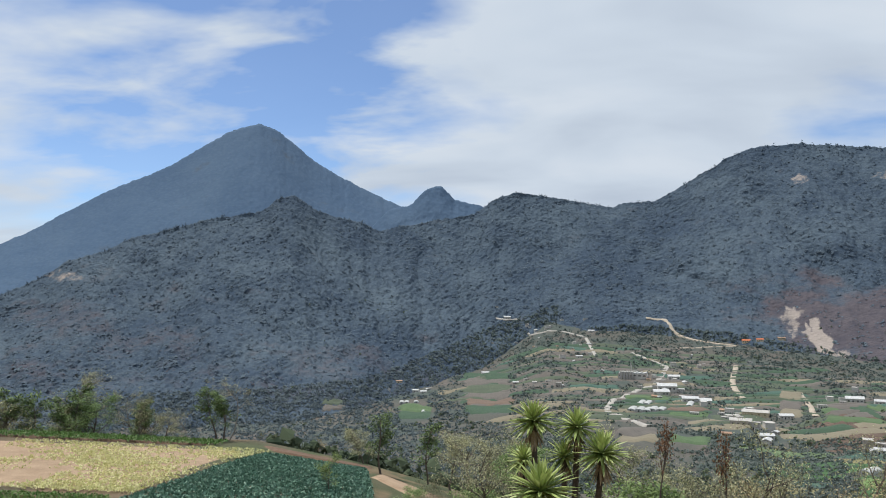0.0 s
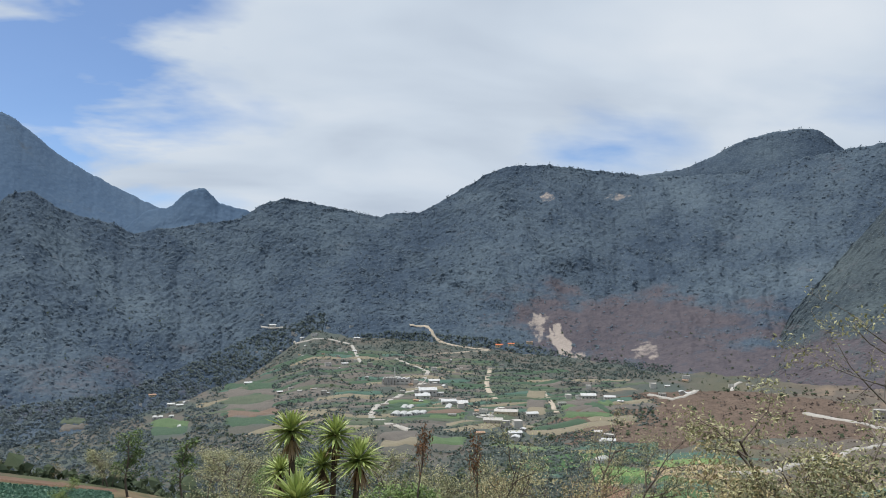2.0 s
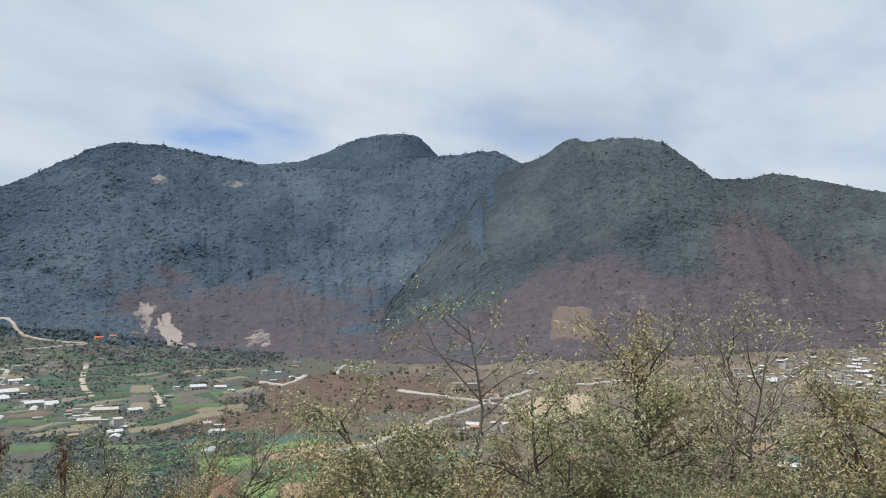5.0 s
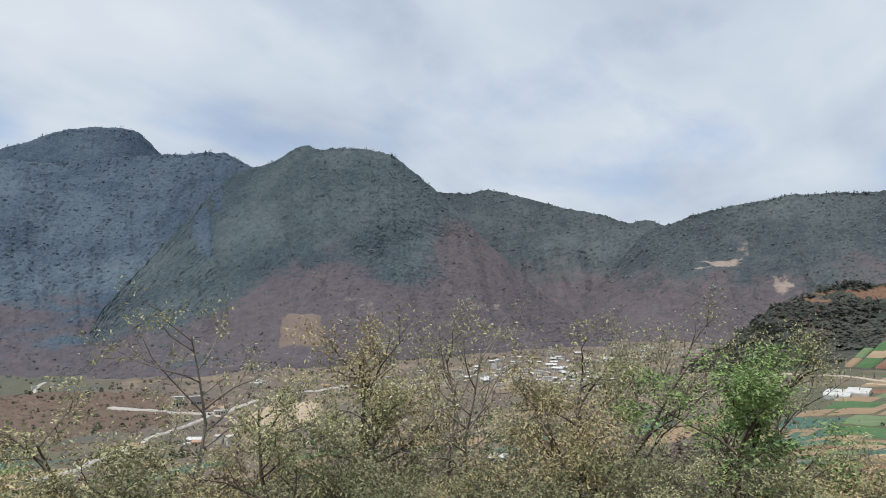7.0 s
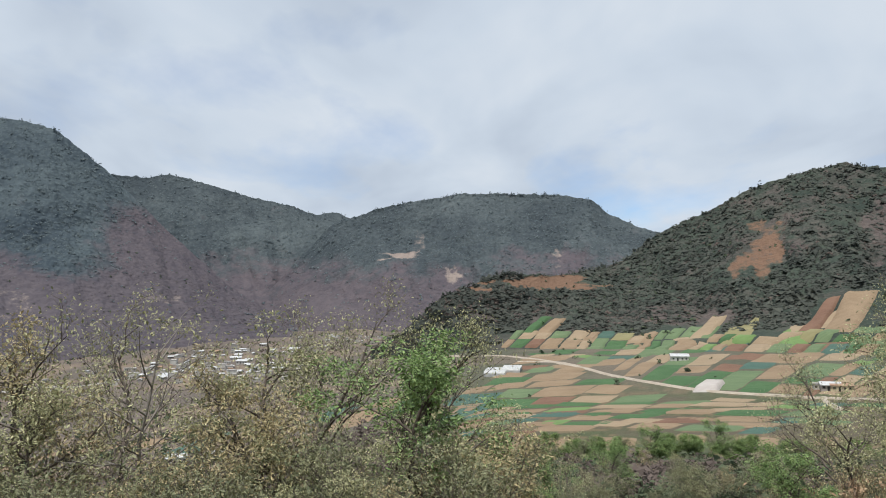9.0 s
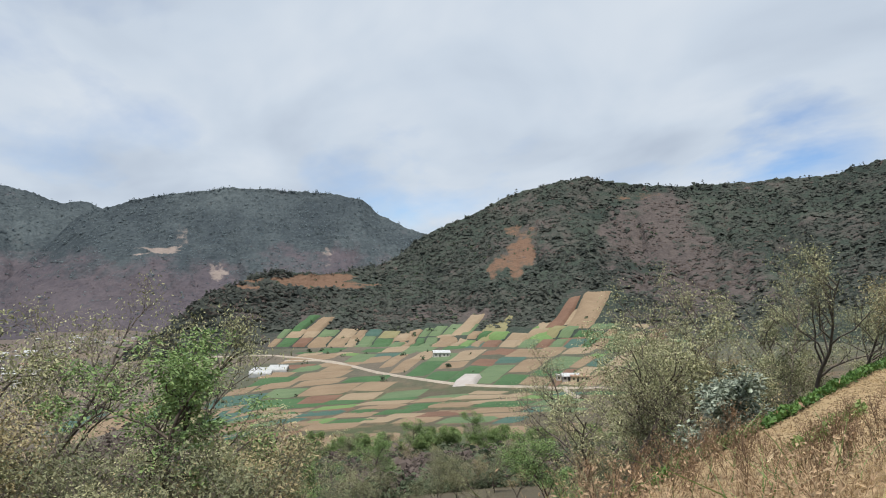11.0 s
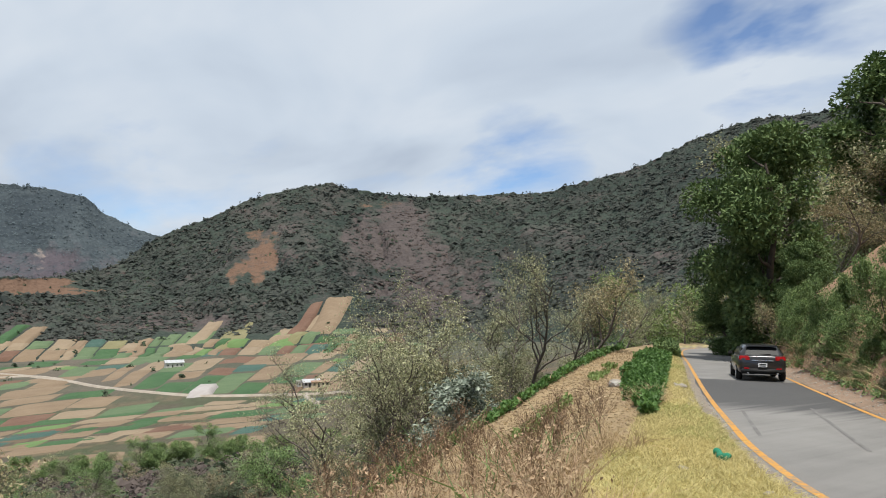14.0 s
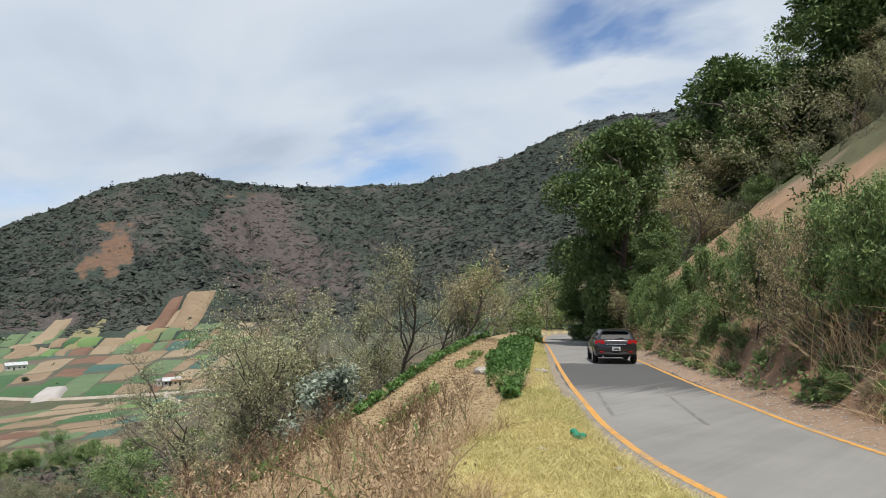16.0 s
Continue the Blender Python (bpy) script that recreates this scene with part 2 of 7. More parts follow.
CREST_CONE = [(-6, 4.5), (-4.1, 6.3), (-2.5, 6.6), (-1.7, 7.5), (-0.8, 8), (-0.2, 8.1), (0.5, 7.5), (0.9, 7), (2.9, 6.6), (4.2, 6), (7, 4.5), (10, 3)]
mountain("far_hill", CREST_CONE, [(-6, 3600), (10, 3600)], [(-6, 1), (10, 1)], [(-6, 3100), (10, 3100)], hazy_far_forest, "small steep wooded hill in blue distance", spur=0.15, rows=50, seed=8, back=300)
CREST_MAIN = [(-44, -3), (-36, -1.8), (-30.8, -0.2), (-28.2, 1.1), (-26.9, 2.1), (-24.4, 2.9), (-23.1, 3.7), (-21.4, 4.2), (-19.1, 4.8), (-17.4, 5.4), (-15.2, 5.7), (-13.7, 6), (-12.7, 6.9), (-11.6, 7.3), (-10.8, 6.9), (-9.7, 6.1), (-8, 5.6), (-6.3, 5.3), (-5, 4.6), (-2.8, 5), (0.7, 5.6), (2.5, 5.9), (4, 7), (5.5, 7.5), (7.3, 7.3), (9.4, 6.9), (11.5, 6.5), (13, 6.2), (13.6, 6.5), (16.1, 6.6), (17.7, 7.5), (19.3, 8.4), (21.3, 9.5), (22.8, 10.1), (26.1, 10.1), (30.2, 9.5), (32.8, 9.1), (35.8, 8.9), (39.3, 8.9), (43, 9.5), (46.5, 10), (48.6, 10.2), (50.9, 10.4), (52, 9.9), (53.5, 9.2), (58, 6)]


def dry_main(A, E):
    return np.maximum.reduce([spot(A, E, 30, -2.2, 9, 2.8) * 0.85, spot(A, E, 41, -4.2, 11, 2.6), spot(A, E, -22, -3, 9, 3.5) * 0.32, spot(A, E, -8, -6.5, 10, 2.5) * 0.3])


def bare_main(A, E):
    return np.maximum.reduce([spot(A, E, 26.9 - 0.5 * (E + 3.5), -3.6, 0.75, 1.2) * 1.0, spot(A, E, 25.2, -2.0, 0.7, 1.4) * 0.62, spot(A, E, 28.2, -4.4, 0.9, 0.8) * 0.6, spot(A, E, 33.0, -4.0, 1.1, 1.0) * 0.55, spot(A, E, 30.0, -5.4, 0.6, 0.6) * 0.65,
                              spot(A, E, 25.9, 7.6, 0.7, 0.35) * 0.55, spot(A, E, 31.2, 7.5, 0.9, 0.25) * 0.55, spot(A, E, -27, 1.0, 1.4, 0.5) * 0.5])


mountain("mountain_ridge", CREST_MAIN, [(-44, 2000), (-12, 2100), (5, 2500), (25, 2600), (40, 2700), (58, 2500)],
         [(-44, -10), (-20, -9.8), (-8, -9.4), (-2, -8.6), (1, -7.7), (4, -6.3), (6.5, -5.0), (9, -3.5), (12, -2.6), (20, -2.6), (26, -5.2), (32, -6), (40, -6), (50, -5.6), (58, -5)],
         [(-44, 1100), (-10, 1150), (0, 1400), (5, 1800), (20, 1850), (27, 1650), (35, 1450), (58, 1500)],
         hazy_main_forest, "long dark green forested mountain ridge above the valley", seed=11, rows=210, spur=0.16, dry=dry_main, bare=bare_main, step=0.09)
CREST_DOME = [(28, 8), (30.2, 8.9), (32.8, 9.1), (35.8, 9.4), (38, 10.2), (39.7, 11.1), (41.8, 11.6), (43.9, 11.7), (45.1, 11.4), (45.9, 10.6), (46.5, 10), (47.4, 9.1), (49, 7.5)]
mountain("domed_hill", CREST_DOME, [(28, 3100), (49, 3100)], [(28, 5), (49, 5)], [(28, 2750), (49, 2750)], hazy_main_forest, "dark domed wooded summit behind the ridge", rows=50, seed=21, back=400)
CREST_PEAK = [(38.5, -7), (39.5, -6), (41.3, -4.3), (43, -0.9), (46, 2.6), (49, 6.2), (51.5, 8.8), (53.1, 9.4), (54.7, 10), (56, 10.9), (57.1, 11.3), (57.7, 10.9), (59.4, 11.1), (61.2, 11.1), (63.4, 10.7), (65.1, 9.4), (67.1, 7.8), (70.4, 4.4), (75.1, 0), (77.6, -1.7), (80, -3)]


def dry_peak(A, E):
    # the green top reaches down further towards the long ridge
    limit = np.interp(A, [44, 50, 55, 59, 64, 70, 80], [-4.0, -1.5, 1.5, 4.5, 5.2, 6.0, 6.0])
    brown = np.maximum(spot(A, E, 62, -2.0, 12.5, 7.2, 3), smooth(A, 64, 70) * (1 - smooth(E, 3, 9)))
    return np.clip(np.maximum(spot(A, E, 45, -5, 7, 2.4) * 0.8, brown * smooth(limit - E, -1.2, 1.2)), 0, 1)


def bare_peak(A, E):
    return np.maximum.reduce([spot(A, E, 61.6, -1.4, 1.6, 1.2, 4) * 0.36, spot(A, E, 70.5, -1.0, 1.1, 0.5) * 0.5, spot(A, E, 50, -4.2, 3.5, 0.8) * 0.3])


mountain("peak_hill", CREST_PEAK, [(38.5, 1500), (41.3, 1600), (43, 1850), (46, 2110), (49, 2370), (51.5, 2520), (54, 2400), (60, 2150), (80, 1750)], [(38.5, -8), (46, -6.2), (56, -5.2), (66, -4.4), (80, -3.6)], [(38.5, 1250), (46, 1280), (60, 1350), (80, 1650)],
         hazy_peak_forest, "steep hill, green on top and brown with dry scrub below", seed=31, rows=230, spur=0.14, dry=dry_peak, bare=bare_peak)
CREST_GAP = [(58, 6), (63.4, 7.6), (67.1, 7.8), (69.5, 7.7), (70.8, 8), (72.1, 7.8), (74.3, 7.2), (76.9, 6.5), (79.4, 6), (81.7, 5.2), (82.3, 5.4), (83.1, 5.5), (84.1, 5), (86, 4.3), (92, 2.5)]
mountain("side_hill", CREST_GAP, [(58, 2700), (92, 2700)], [(58, -3), (92, -3)], [(58, 1900), (92, 1900)], hazy_green_forest, "wooded hill closing the side valley", seed=41, rows=150, dry=lambda A, E: np.clip(0.55 + (1.4 - E) * 0.3, 0, 0.95), spur=0.2)
CREST_TABLE = [(75, -4), (79, 0.5), (82.7, 4.4), (84.1, 5), (86.3, 5.7), (88.7, 6.3), (90.6, 6.5), (92.8, 6.9), (96.4, 6.8), (100.7, 6.6), (102.8, 6.2), (104, 5), (106.1, 4.1), (107.3, 3.7), (109.7, 2.9), (116, 1)]


def bare_table(A, E):
    return np.maximum.reduce([spot(A, E, 88.6, 2.1, 1.6, 0.28, 4) * 0.8, spot(A, E, 89.5, 3.2, 0.6, 1.0) * 0.5, spot(A, E, 91.9, 0.5, 0.7, 0.8) * 0.7, spot(A, E, 100, 2, 0.6, 1) * 0.45])


mountain("table_hill", CREST_TABLE, [(75, 2000), (83, 2300), (116, 2200)], [(75, -5), (83, -3.2), (116, -3)], [(75, 1900), (83, 1800), (116, 1500)], hazy_green_forest, "broad flat-topped wooded hill beyond the fields", seed=51, rows=150,
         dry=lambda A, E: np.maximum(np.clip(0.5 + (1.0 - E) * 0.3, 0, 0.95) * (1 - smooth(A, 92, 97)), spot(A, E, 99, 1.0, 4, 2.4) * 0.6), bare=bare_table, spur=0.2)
CREST_RIGHT = [(86, -5.2), (88, -4.2), (89.8, -2.5), (91.1, -1.2), (93.3, -0.3), (94.6, 0.3), (95.9, 0.6), (100.6, 0.5), (103.8, 1.1), (105.2, 1.7), (107.3, 3.3), (108.9, 4.2), (110.9, 5), (112.9, 6), (114.8, 6.8), (117.3, 7.5), (119.9, 7.9), (121.6, 7.4), (123.4, 7.2), (126.4, 7), (128.6, 7), (132.8, 7.2), (136.8, 7.3), (138, 7.8), (140.4, 8.2), (142.6, 8.8), (144.5, 9.5), (146.2, 10.3), (148, 11), (149, 11.4), (151.6, 12), (154.5, 12), (156.9, 12.3), (158.8, 12.4), (166, 13), (180, 12)]


def dry_right(A, E):
    return np.maximum.reduce([0.22 + 0.55 * fbm(A * 0.3, E * 0.45, 4, 15), spot(A, E, 125.5, 3, 4.8, 4.6) * 0.95, spot(A, E, 97, -2.2, 7, 2) * 0.6, spot(A, E, 128.5, 0, 5, 3) * 0.8, spot(A, E, 117, 4.5, 2.6, 2.2) * 0.55, spot(A, E, 109, -2.4, 6, 0.9) * 0.6, spot(A, E, 139, 3, 3.5, 2.4) * 0.35])


def tilled_right(A, E):
    """Where ploughed strips reach up the hill's foot."""
    foot = (1 - smooth(E, -3.0, -2.2)) * smooth(A, 94, 96)
    return np.maximum(foot, (np.abs(A - 120.0 - 0.53 * (E + 2)) < 2.6) * (1 - smooth(E, -0.3, 0.2)))


def bare_right(A, E):
    return np.maximum.reduce([spot(A, E, 98.5, -0.1, 4.2, 0.55, 4) * 0.9, spot(A, E, 114.6 + 0.4 * (E - 1.6), 1.6, 1.5, 1.9) * 0.75, spot(A, E, 114.6, 3.9, 1.2, 0.6) * 0.6, spot(A, E, 123.5, 6.3, 3, 0.4) * 0.5])


mountain("right_hill", CREST_RIGHT, [(86, 900), (96, 1000), (107, 1250), (120, 1300), (136, 1250), (150, 1200), (180, 900)],
         [(86, -6.2), (95, -4.9), (106, -4.6), (113, -4.0), (118, -3.6), (124, -3.5), (130, -4), (140, -2), (150, 0), (180, 2)],
         [(86, 820), (95, 830), (106, 780), (113, 760), (120, 740), (130, 700), (140, 600), (150, 500), (180, 400)],
         right_forest, "scrub-covered hill with dry brown and green slopes", seed=61, rows=160, spur=0.2, canopy=3.0, grain=10.0, tilled=tilled_right, dry=dry_right, bare=bare_right, step=0.09, back=300)

CREST_LOW = [(20, -12), (23, -10.6), (25, -9.4), (27.5, -8.2), (30, -7.6), (33, -7.0), (36, -6.7), (40, -6.6), (45, -6.9), (50, -7.6), (54, -8.4), (58, -9.5)]
mountain("brown_hill", CREST_LOW, [(20, 760), (33, 950), (45, 950), (58, 800)], [(20, -12.5), (28, -10.6), (34, -10.4), (45, -10.4), (58, -10)], [(20, 700), (30, 650), (45, 640), (58, 680)],
         brown_scrub, "low brown hill covered in dry scrub", seed=71, rows=60, spur=0.2, dry=lambda A, E: np.ones_like(A), bare=lambda A, E: np.maximum(spot(A, E, 31.5, -9.2, 1.6, 0.4) * 0.5, spot(A, E, 53.5, -8.7, 3.2, 0.8) * 1.0), back=120)

# ---- ground sheet and road ----
# the road runs down to azimuth 150 with a fall of 4.5 in 100
ROAD = [(-60, 42), (-30, 18), (-14, 3.6), (-5.5, -4.1), (2.0, -10.2), (5.0, -13.3), (7.75, -16.9), (12.5, -23.5), (22.5, -37.9), (33.0, -53), (38.0, -62), (39.5, -70), (37, -78)]
HALF = 1.95


def polyline(points, step=0.5):
    """Evenly spaced points along a smooth curve."""
    p = np.array(points, float)
    t = np.arange(len(p))
    q = np.concatenate([[2 * p[0] - p[1]], p, [2 * p[-1] - p[-2]]])
    out = []
    for i in range(len(p) - 1):
        a, b, c, d = q[i:i + 4]
        for u in np.linspace(0, 1, 24, endpoint=False):
            out.append(0.5 * (2 * b + (c - a) * u + (2 * a - 5 * b + 4 * c - d) * u ** 2 + (3 * b - a - 3 * c + d) * u ** 3))
    out = np.array(out + [p[-1]])
    s = np.concatenate([[0], np.cumsum(np.linalg.norm(np.diff(out, axis=0), axis=1))])
    n = max(2, int(s[-1] / step))
    k = np.linspace(0, s[-1], n)
    return np.stack([np.interp(k, s, out[:, i]) for i in range(out.shape[1])], 1)


ROADLINE = polyline(ROAD, 0.6)
ROADDIR = np.gradient(ROADLINE, axis=0)
ROADDIR /= np.linalg.norm(ROADDIR, axis=1)[:, None]


def road_level(x, y):
    return -0.045 * (0.5 * x - 0.866 * y)


def road_side(x, y):
    """Signed distance from the road's middle: positive on the downhill (left) side."""
    x, y = np.asarray(x, float), np.asarray(y, float)
    best, side = np.full(x.shape, 1e9), np.zeros(x.shape)
    for (px, py), (dx, dy) in zip(ROADLINE[::2], ROADDIR[::2]):
        d2 = (x - px) ** 2 + (y - py) ** 2
        near = d2 < best
        best = np.where(near, d2, best)
        side = np.where(near, np.sign((y - py) * dx - (x - px) * dy), side)
    return np.sqrt(best) * side


def verge_edge(d):
    """Width of the grass verge at a distance from the eye."""
    return np.interp(d, [8.6, 14.4, 19.5, 24.4, 34, 46], [3.5, 1.85, 1.55, 1.35, 1.15, 0.95])


def slope_edge(d):
    """How far out the tilled slope reaches."""
    return np.interp(d, [8.6, 14.4, 19.5, 24.4, 34, 46, 70], [9.5, 6.8, 6.2, 5.8, 4.8, 3.8, 3.0])


# heights of the land below the verge, by azimuth, at these distances
RINGS = [0, 6, 13, 30, 60, 90, 125, 200, 400, 700, 1100, 1500, 2000, 5000]
LAND = {
    -60: [0.2, -1.5, -4.5, -9.5, -13.5, -15, -16, -55, -125, -155, -180, -200, -220, -300],
    -31: [0.2, -1.5, -4.5, -10, -14.6, -16.6, -17.8, -58, -125, -155, -185, -205, -225, -300],
    -14: [0.2, -1.5, -4.5, -11.5, -16.6, -18.2, -21.5, -60, -125, -155, -190, -210, -230, -300],
    -6: [0.2, -1.4, -4.2, -11.5, -17.2, -19.8, -26, -60, -120, -152, -185, -205, -225, -300],
    3: [0.2, -1.3, -4.0, -11, -18.4, -24, -32, -60, -114, -144, -165, -165, -180, -300],
    8: [0.2, -1.2, -4.0, -10.5, -19, -26, -34, -60, -110, -138, -148, -128, -68, -300],
    14: [0.2, -1.2, -4.0, -10.3, -19, -26.5, -35, -60, -108, -134, -148, -132, -72, -300],
    25: [0.2, -1.2, -4.0, -10, -19, -27, -36, -60, -105, -128, -148, -142, -110, -300],
    45: [0.2, -1.2, -3.8, -9.5, -19, -27, -35, -56, -95, -118, -132, -140, -170, -300],
    65: [0.2, -1.2, -3.6, -9.2, -18, -25, -33, -52, -90, -112, -116, -122, -135, -300],
    85: [0.2, -1.2, -3.6, -9, -17, -23, -30, -46, -76, -84, -88, -98, -110, -300],
    96: [0.2, -1.2, -3.5, -8.5, -16, -22, -29, -42, -64, -68, -76, -100, -150, -300],
    112: [0.2, -1.2, -3.2, -7.5, -14, -20, -27, -40, -57, -56, -70, -100, -150, -300],
    124: [0.2, -1.0, -2.6, -7.0, -13, -18, -25, -38, -52, -50, -70, -100, -150, -300],
    140: [0.2, -0.8, -2.2, -6.5, -11, -15, -20, -28, -36, -40, -60, -100, -150, -300],
    170: [0.2, -0.8, -2, -6, -10, -12, -15, -20, -20, -20, -50, -100, -150, -300],
}


def land(x, y):
    x, y = np.asarray(x, float), np.asarray(y, float)
    d, az = np.hypot(x, y), np.degrees(np.arctan2(x, y))
    az = np.where(az < -120, az + 360, az)
    keys = sorted(LAND)
    table = np.array([LAND[k] for k in keys], float)
    k = np.clip(np.interp(az, keys, np.arange(len(keys))), 0, len(keys) - 1.001)
    i = k.astype(int)
    f = k - i
    r = np.clip(np.interp(d, RINGS, np.arange(len(RINGS))), 0, len(RINGS) - 1.001)
    j = r.astype(int)
    g = r - j
    z = (table[i, j] * (1 - g) + table[i, j + 1] * g) * (1 - f) + (table[i + 1, j] * (1 - g) + table[i + 1, j + 1] * g) * f
    rough = fbm(x / 40, y / 40, 4, 5) * np.clip((d - 140) / 500, 0, 1) * 7
    z = z + rough * smooth(d, 140, 400) * (1 - smooth(d, 1200, 2500)) * (1 - 0.85 * smooth(az, 90, 95))
    side = road_side(x, y)
    zr = road_level(x, y)
    u = side - HALF
    # downhill side by the road: verge, tilled slope, then the drop
    ue, ul = verge_edge(d), slope_edge(d)
    shoulder = zr + np.interp(u, [0, 0.3, 0.8], [-0.02, 0.05, 0.20]) - np.interp(d, [10, 14.4, 19.5, 24.4, 34, 46, 60], [0.29, 0.26, 0.21, 0.16, -0.03, -0.16, -0.1]) * np.clip(u - ue, 0, ul - ue) - 0.85 * np.clip(u - ul, 0, 60)
    near_road = smooth(az, 96, 112) * (1 - smooth(d, 75, 120))
    z = np.where(u < 3.6, np.where(near_road > 0, shoulder, np.maximum(shoulder, z)), z * (1 - near_road) + np.maximum(shoulder, z) * near_road)
    # uphill side: gutter, cut bank, hillside
    v = -side - HALF
    wob = fbm(x / 3.0, y / 3.0, 3, 77)
    bank = zr + np.interp(v + 0.5 * wob * smooth(v, 0.6, 1.5), [0, 0.3, 1.0, 2.4, 5, 15, 40, 200, 900], [-0.02, 0.04, 0.25, 1.9, 3.5, 11.9, 30, 108, 260])
    z = np.where(v > 0, bank + 0.25 * wob * smooth(v, 0.8, 2), z)
    return np.where((u <= 0) & (v <= 0), zr - 0.06, z)


fine_az = np.arange(-44, 184, 0.25)
rest_az = np.arange(184, 316, 1.5)
GA = np.radians(np.concatenate([fine_az, rest_az]))
GR = np.concatenate([[0.0], np.geomspace(0.5, 130, 170), np.geomspace(133, 2200, 120), np.geomspace(2300, 4900, 14)])
GX, GY = GR[:, None] * np.sin(GA), GR[:, None] * np.cos(GA)
GZ = land(GX.ravel(), GY.ravel()).reshape(GX.shape)
GD, GAZ = np.hypot(GX, GY), np.degrees(np.arctan2(GX, GY))
GAZ = np.where(GAZ < -120, GAZ + 360, GAZ)
GSIDE = road_side(GX.ravel(), GY.ravel()).reshape(GX.shape)
GU, GV = GSIDE - HALF, -GSIDE - HALF


def lay(base, colour, weight):
    return base * (1 - weight[..., None]) + np.array(colour) * weight[..., None]


# soil and plant cover of the ground
n1, n2, n3 = fbm(GX / 60, GY / 60, 5, 91), fbm(GX / 9, GY / 9, 4, 92), fbm(GX / 1.6, GY / 1.6, 3, 93)
tint = np.zeros(GX.shape + (3,)) + np.array((0.085, 0.074, 0.052))
tint = lay(tint, (0.060, 0.075, 0.038), smooth(n1 + 0.3 * n2, -0.05, 0.25))
tint = lay(tint, (0.16, 0.115, 0.075), smooth(n2 + 0.3 * n3, 0.16, 0.34) * 0.7)
valley = smooth(GD, 350, 600)
tint = lay(tint, (0.075, 0.082, 0.060), valley * 0.8)
tint = lay(tint, (0.125, 0.105, 0.085), valley * smooth(n1 * 0.6 + fbm(GX / 150, GY / 150, 3, 94), 0.0, 0.25) * 0.8)
tint = lay(tint, (0.15, 0.125, 0.105), valley * smooth(GAZ, 46, 56) * (1 - smooth(GAZ, 80, 92)) * smooth(n1, -0.2, 0.2) * 0.8)
GE, GL = verge_edge(GD), slope_edge(GD)
cover_v = smooth(fbm(GX / 70, GY / 70, 5, 95, 0.6), -0.05, 0.12) * valley * (1 - smooth(GAZ, 90, 94))
# village ground is greyed with distance: haze painted into the tint
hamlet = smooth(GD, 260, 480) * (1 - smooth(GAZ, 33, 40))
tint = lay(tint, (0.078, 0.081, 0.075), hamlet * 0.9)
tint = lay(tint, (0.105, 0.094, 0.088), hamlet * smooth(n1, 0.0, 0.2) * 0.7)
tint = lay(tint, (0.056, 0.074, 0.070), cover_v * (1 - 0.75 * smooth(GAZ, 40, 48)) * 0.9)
town = smooth(GD, 260, 420) * smooth(GAZ, 38, 46) * (1 - smooth(GAZ, 86, 92))
tint = lay(tint, (0.110, 0.092, 0.084), town * 0.75)
tint = lay(tint, (0.185, 0.145, 0.110), town * smooth(fbm(GX / 45, GY / 45, 4, 97), 0.1, 0.3) * 0.7)
near = 1 - smooth(GD, 70, 110)
by_road = smooth(GAZ, 95, 112) * near
tint = lay(tint, (0.17, 0.135, 0.075), (1 - smooth(GD, 10, 26)))
tint = lay(tint, (0.30, 0.225, 0.13), by_road * smooth(GU - GE, -0.3, 0.3) * (1 - smooth(GU - GL, 0.3, 1.2)))
tint = lay(tint, (0.45, 0.38, 0.18), smooth(GU, 0.35, 0.7) * (1 - smooth(GU - GE + 0.5 * n2, -0.35, 0.25)))
tint = lay(tint, (0.29, 0.29, 0.11), smooth(GU, 0.35, 0.7) * (1 - smooth(GU - GE, -0.4, 0.2)) * smooth(n2 + n3 * 0.5, 0.0, 0.3) * 0.7)
tint = lay(tint, (0.24, 0.205, 0.165), smooth(GU, -0.4, -0.1) * (1 - smooth(GU + 0.25 * n3, 0.45, 0.65)))
bank_w = smooth(GV, -0.2, 0.1)
tint = lay(tint, (0.25, 0.18, 0.13), bank_w)
tint = lay(tint, (0.20, 0.125, 0.082), smooth(GV, 0.5, 1.2) * (1 - smooth(GV, 5, 8)))
tint = lay(tint, (0.085, 0.085, 0.045), smooth(GV, 5, 9) * smooth(n2, -0.3, 0.1))
tilled = smooth(GV, 3.6, 5.2) * (1 - smooth(GV + 1.5 * n2, 12.5, 15)) * smooth(GAZ, 153, 155)
tint = lay(tint, (0.28, 0.18, 0.112), tilled * 0.92)
tint = lay(tint, (0.20, 0.19, 0.09), tilled * smooth(n2, 0.12, 0.3) * 0.7)
m, n, sh = material("ground_cover", 0.95)
pos = n.add("ShaderNodeTexCoord").outputs["Object"]
fine = n.noise(pos, 7.0, 6, 0.7)
mid = n.noise(pos, 0.35, 5, 0.6)
col = n.mix(1.0, n.attr("tint", "Color"), n.mix(n.grade(n.math("ADD", n.math("MULTIPLY", fine, 0.6), n.math("MULTIPLY", mid, 0.5)), 0.3, 0.8), (0.62, 0.62, 0.62), (1.45, 1.42, 1.38)), "MULTIPLY")
paint(n, sh, col, fine, 0.7, 0.06)
ground = grid_mesh("ground", GX, GY, GZ, m, closed=True)
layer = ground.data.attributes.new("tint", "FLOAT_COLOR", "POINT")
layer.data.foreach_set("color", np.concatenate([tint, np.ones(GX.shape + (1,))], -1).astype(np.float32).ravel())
tagged(ground, "sloping valley ground of dry soil, scrub and grass", "ground", kind="structure")


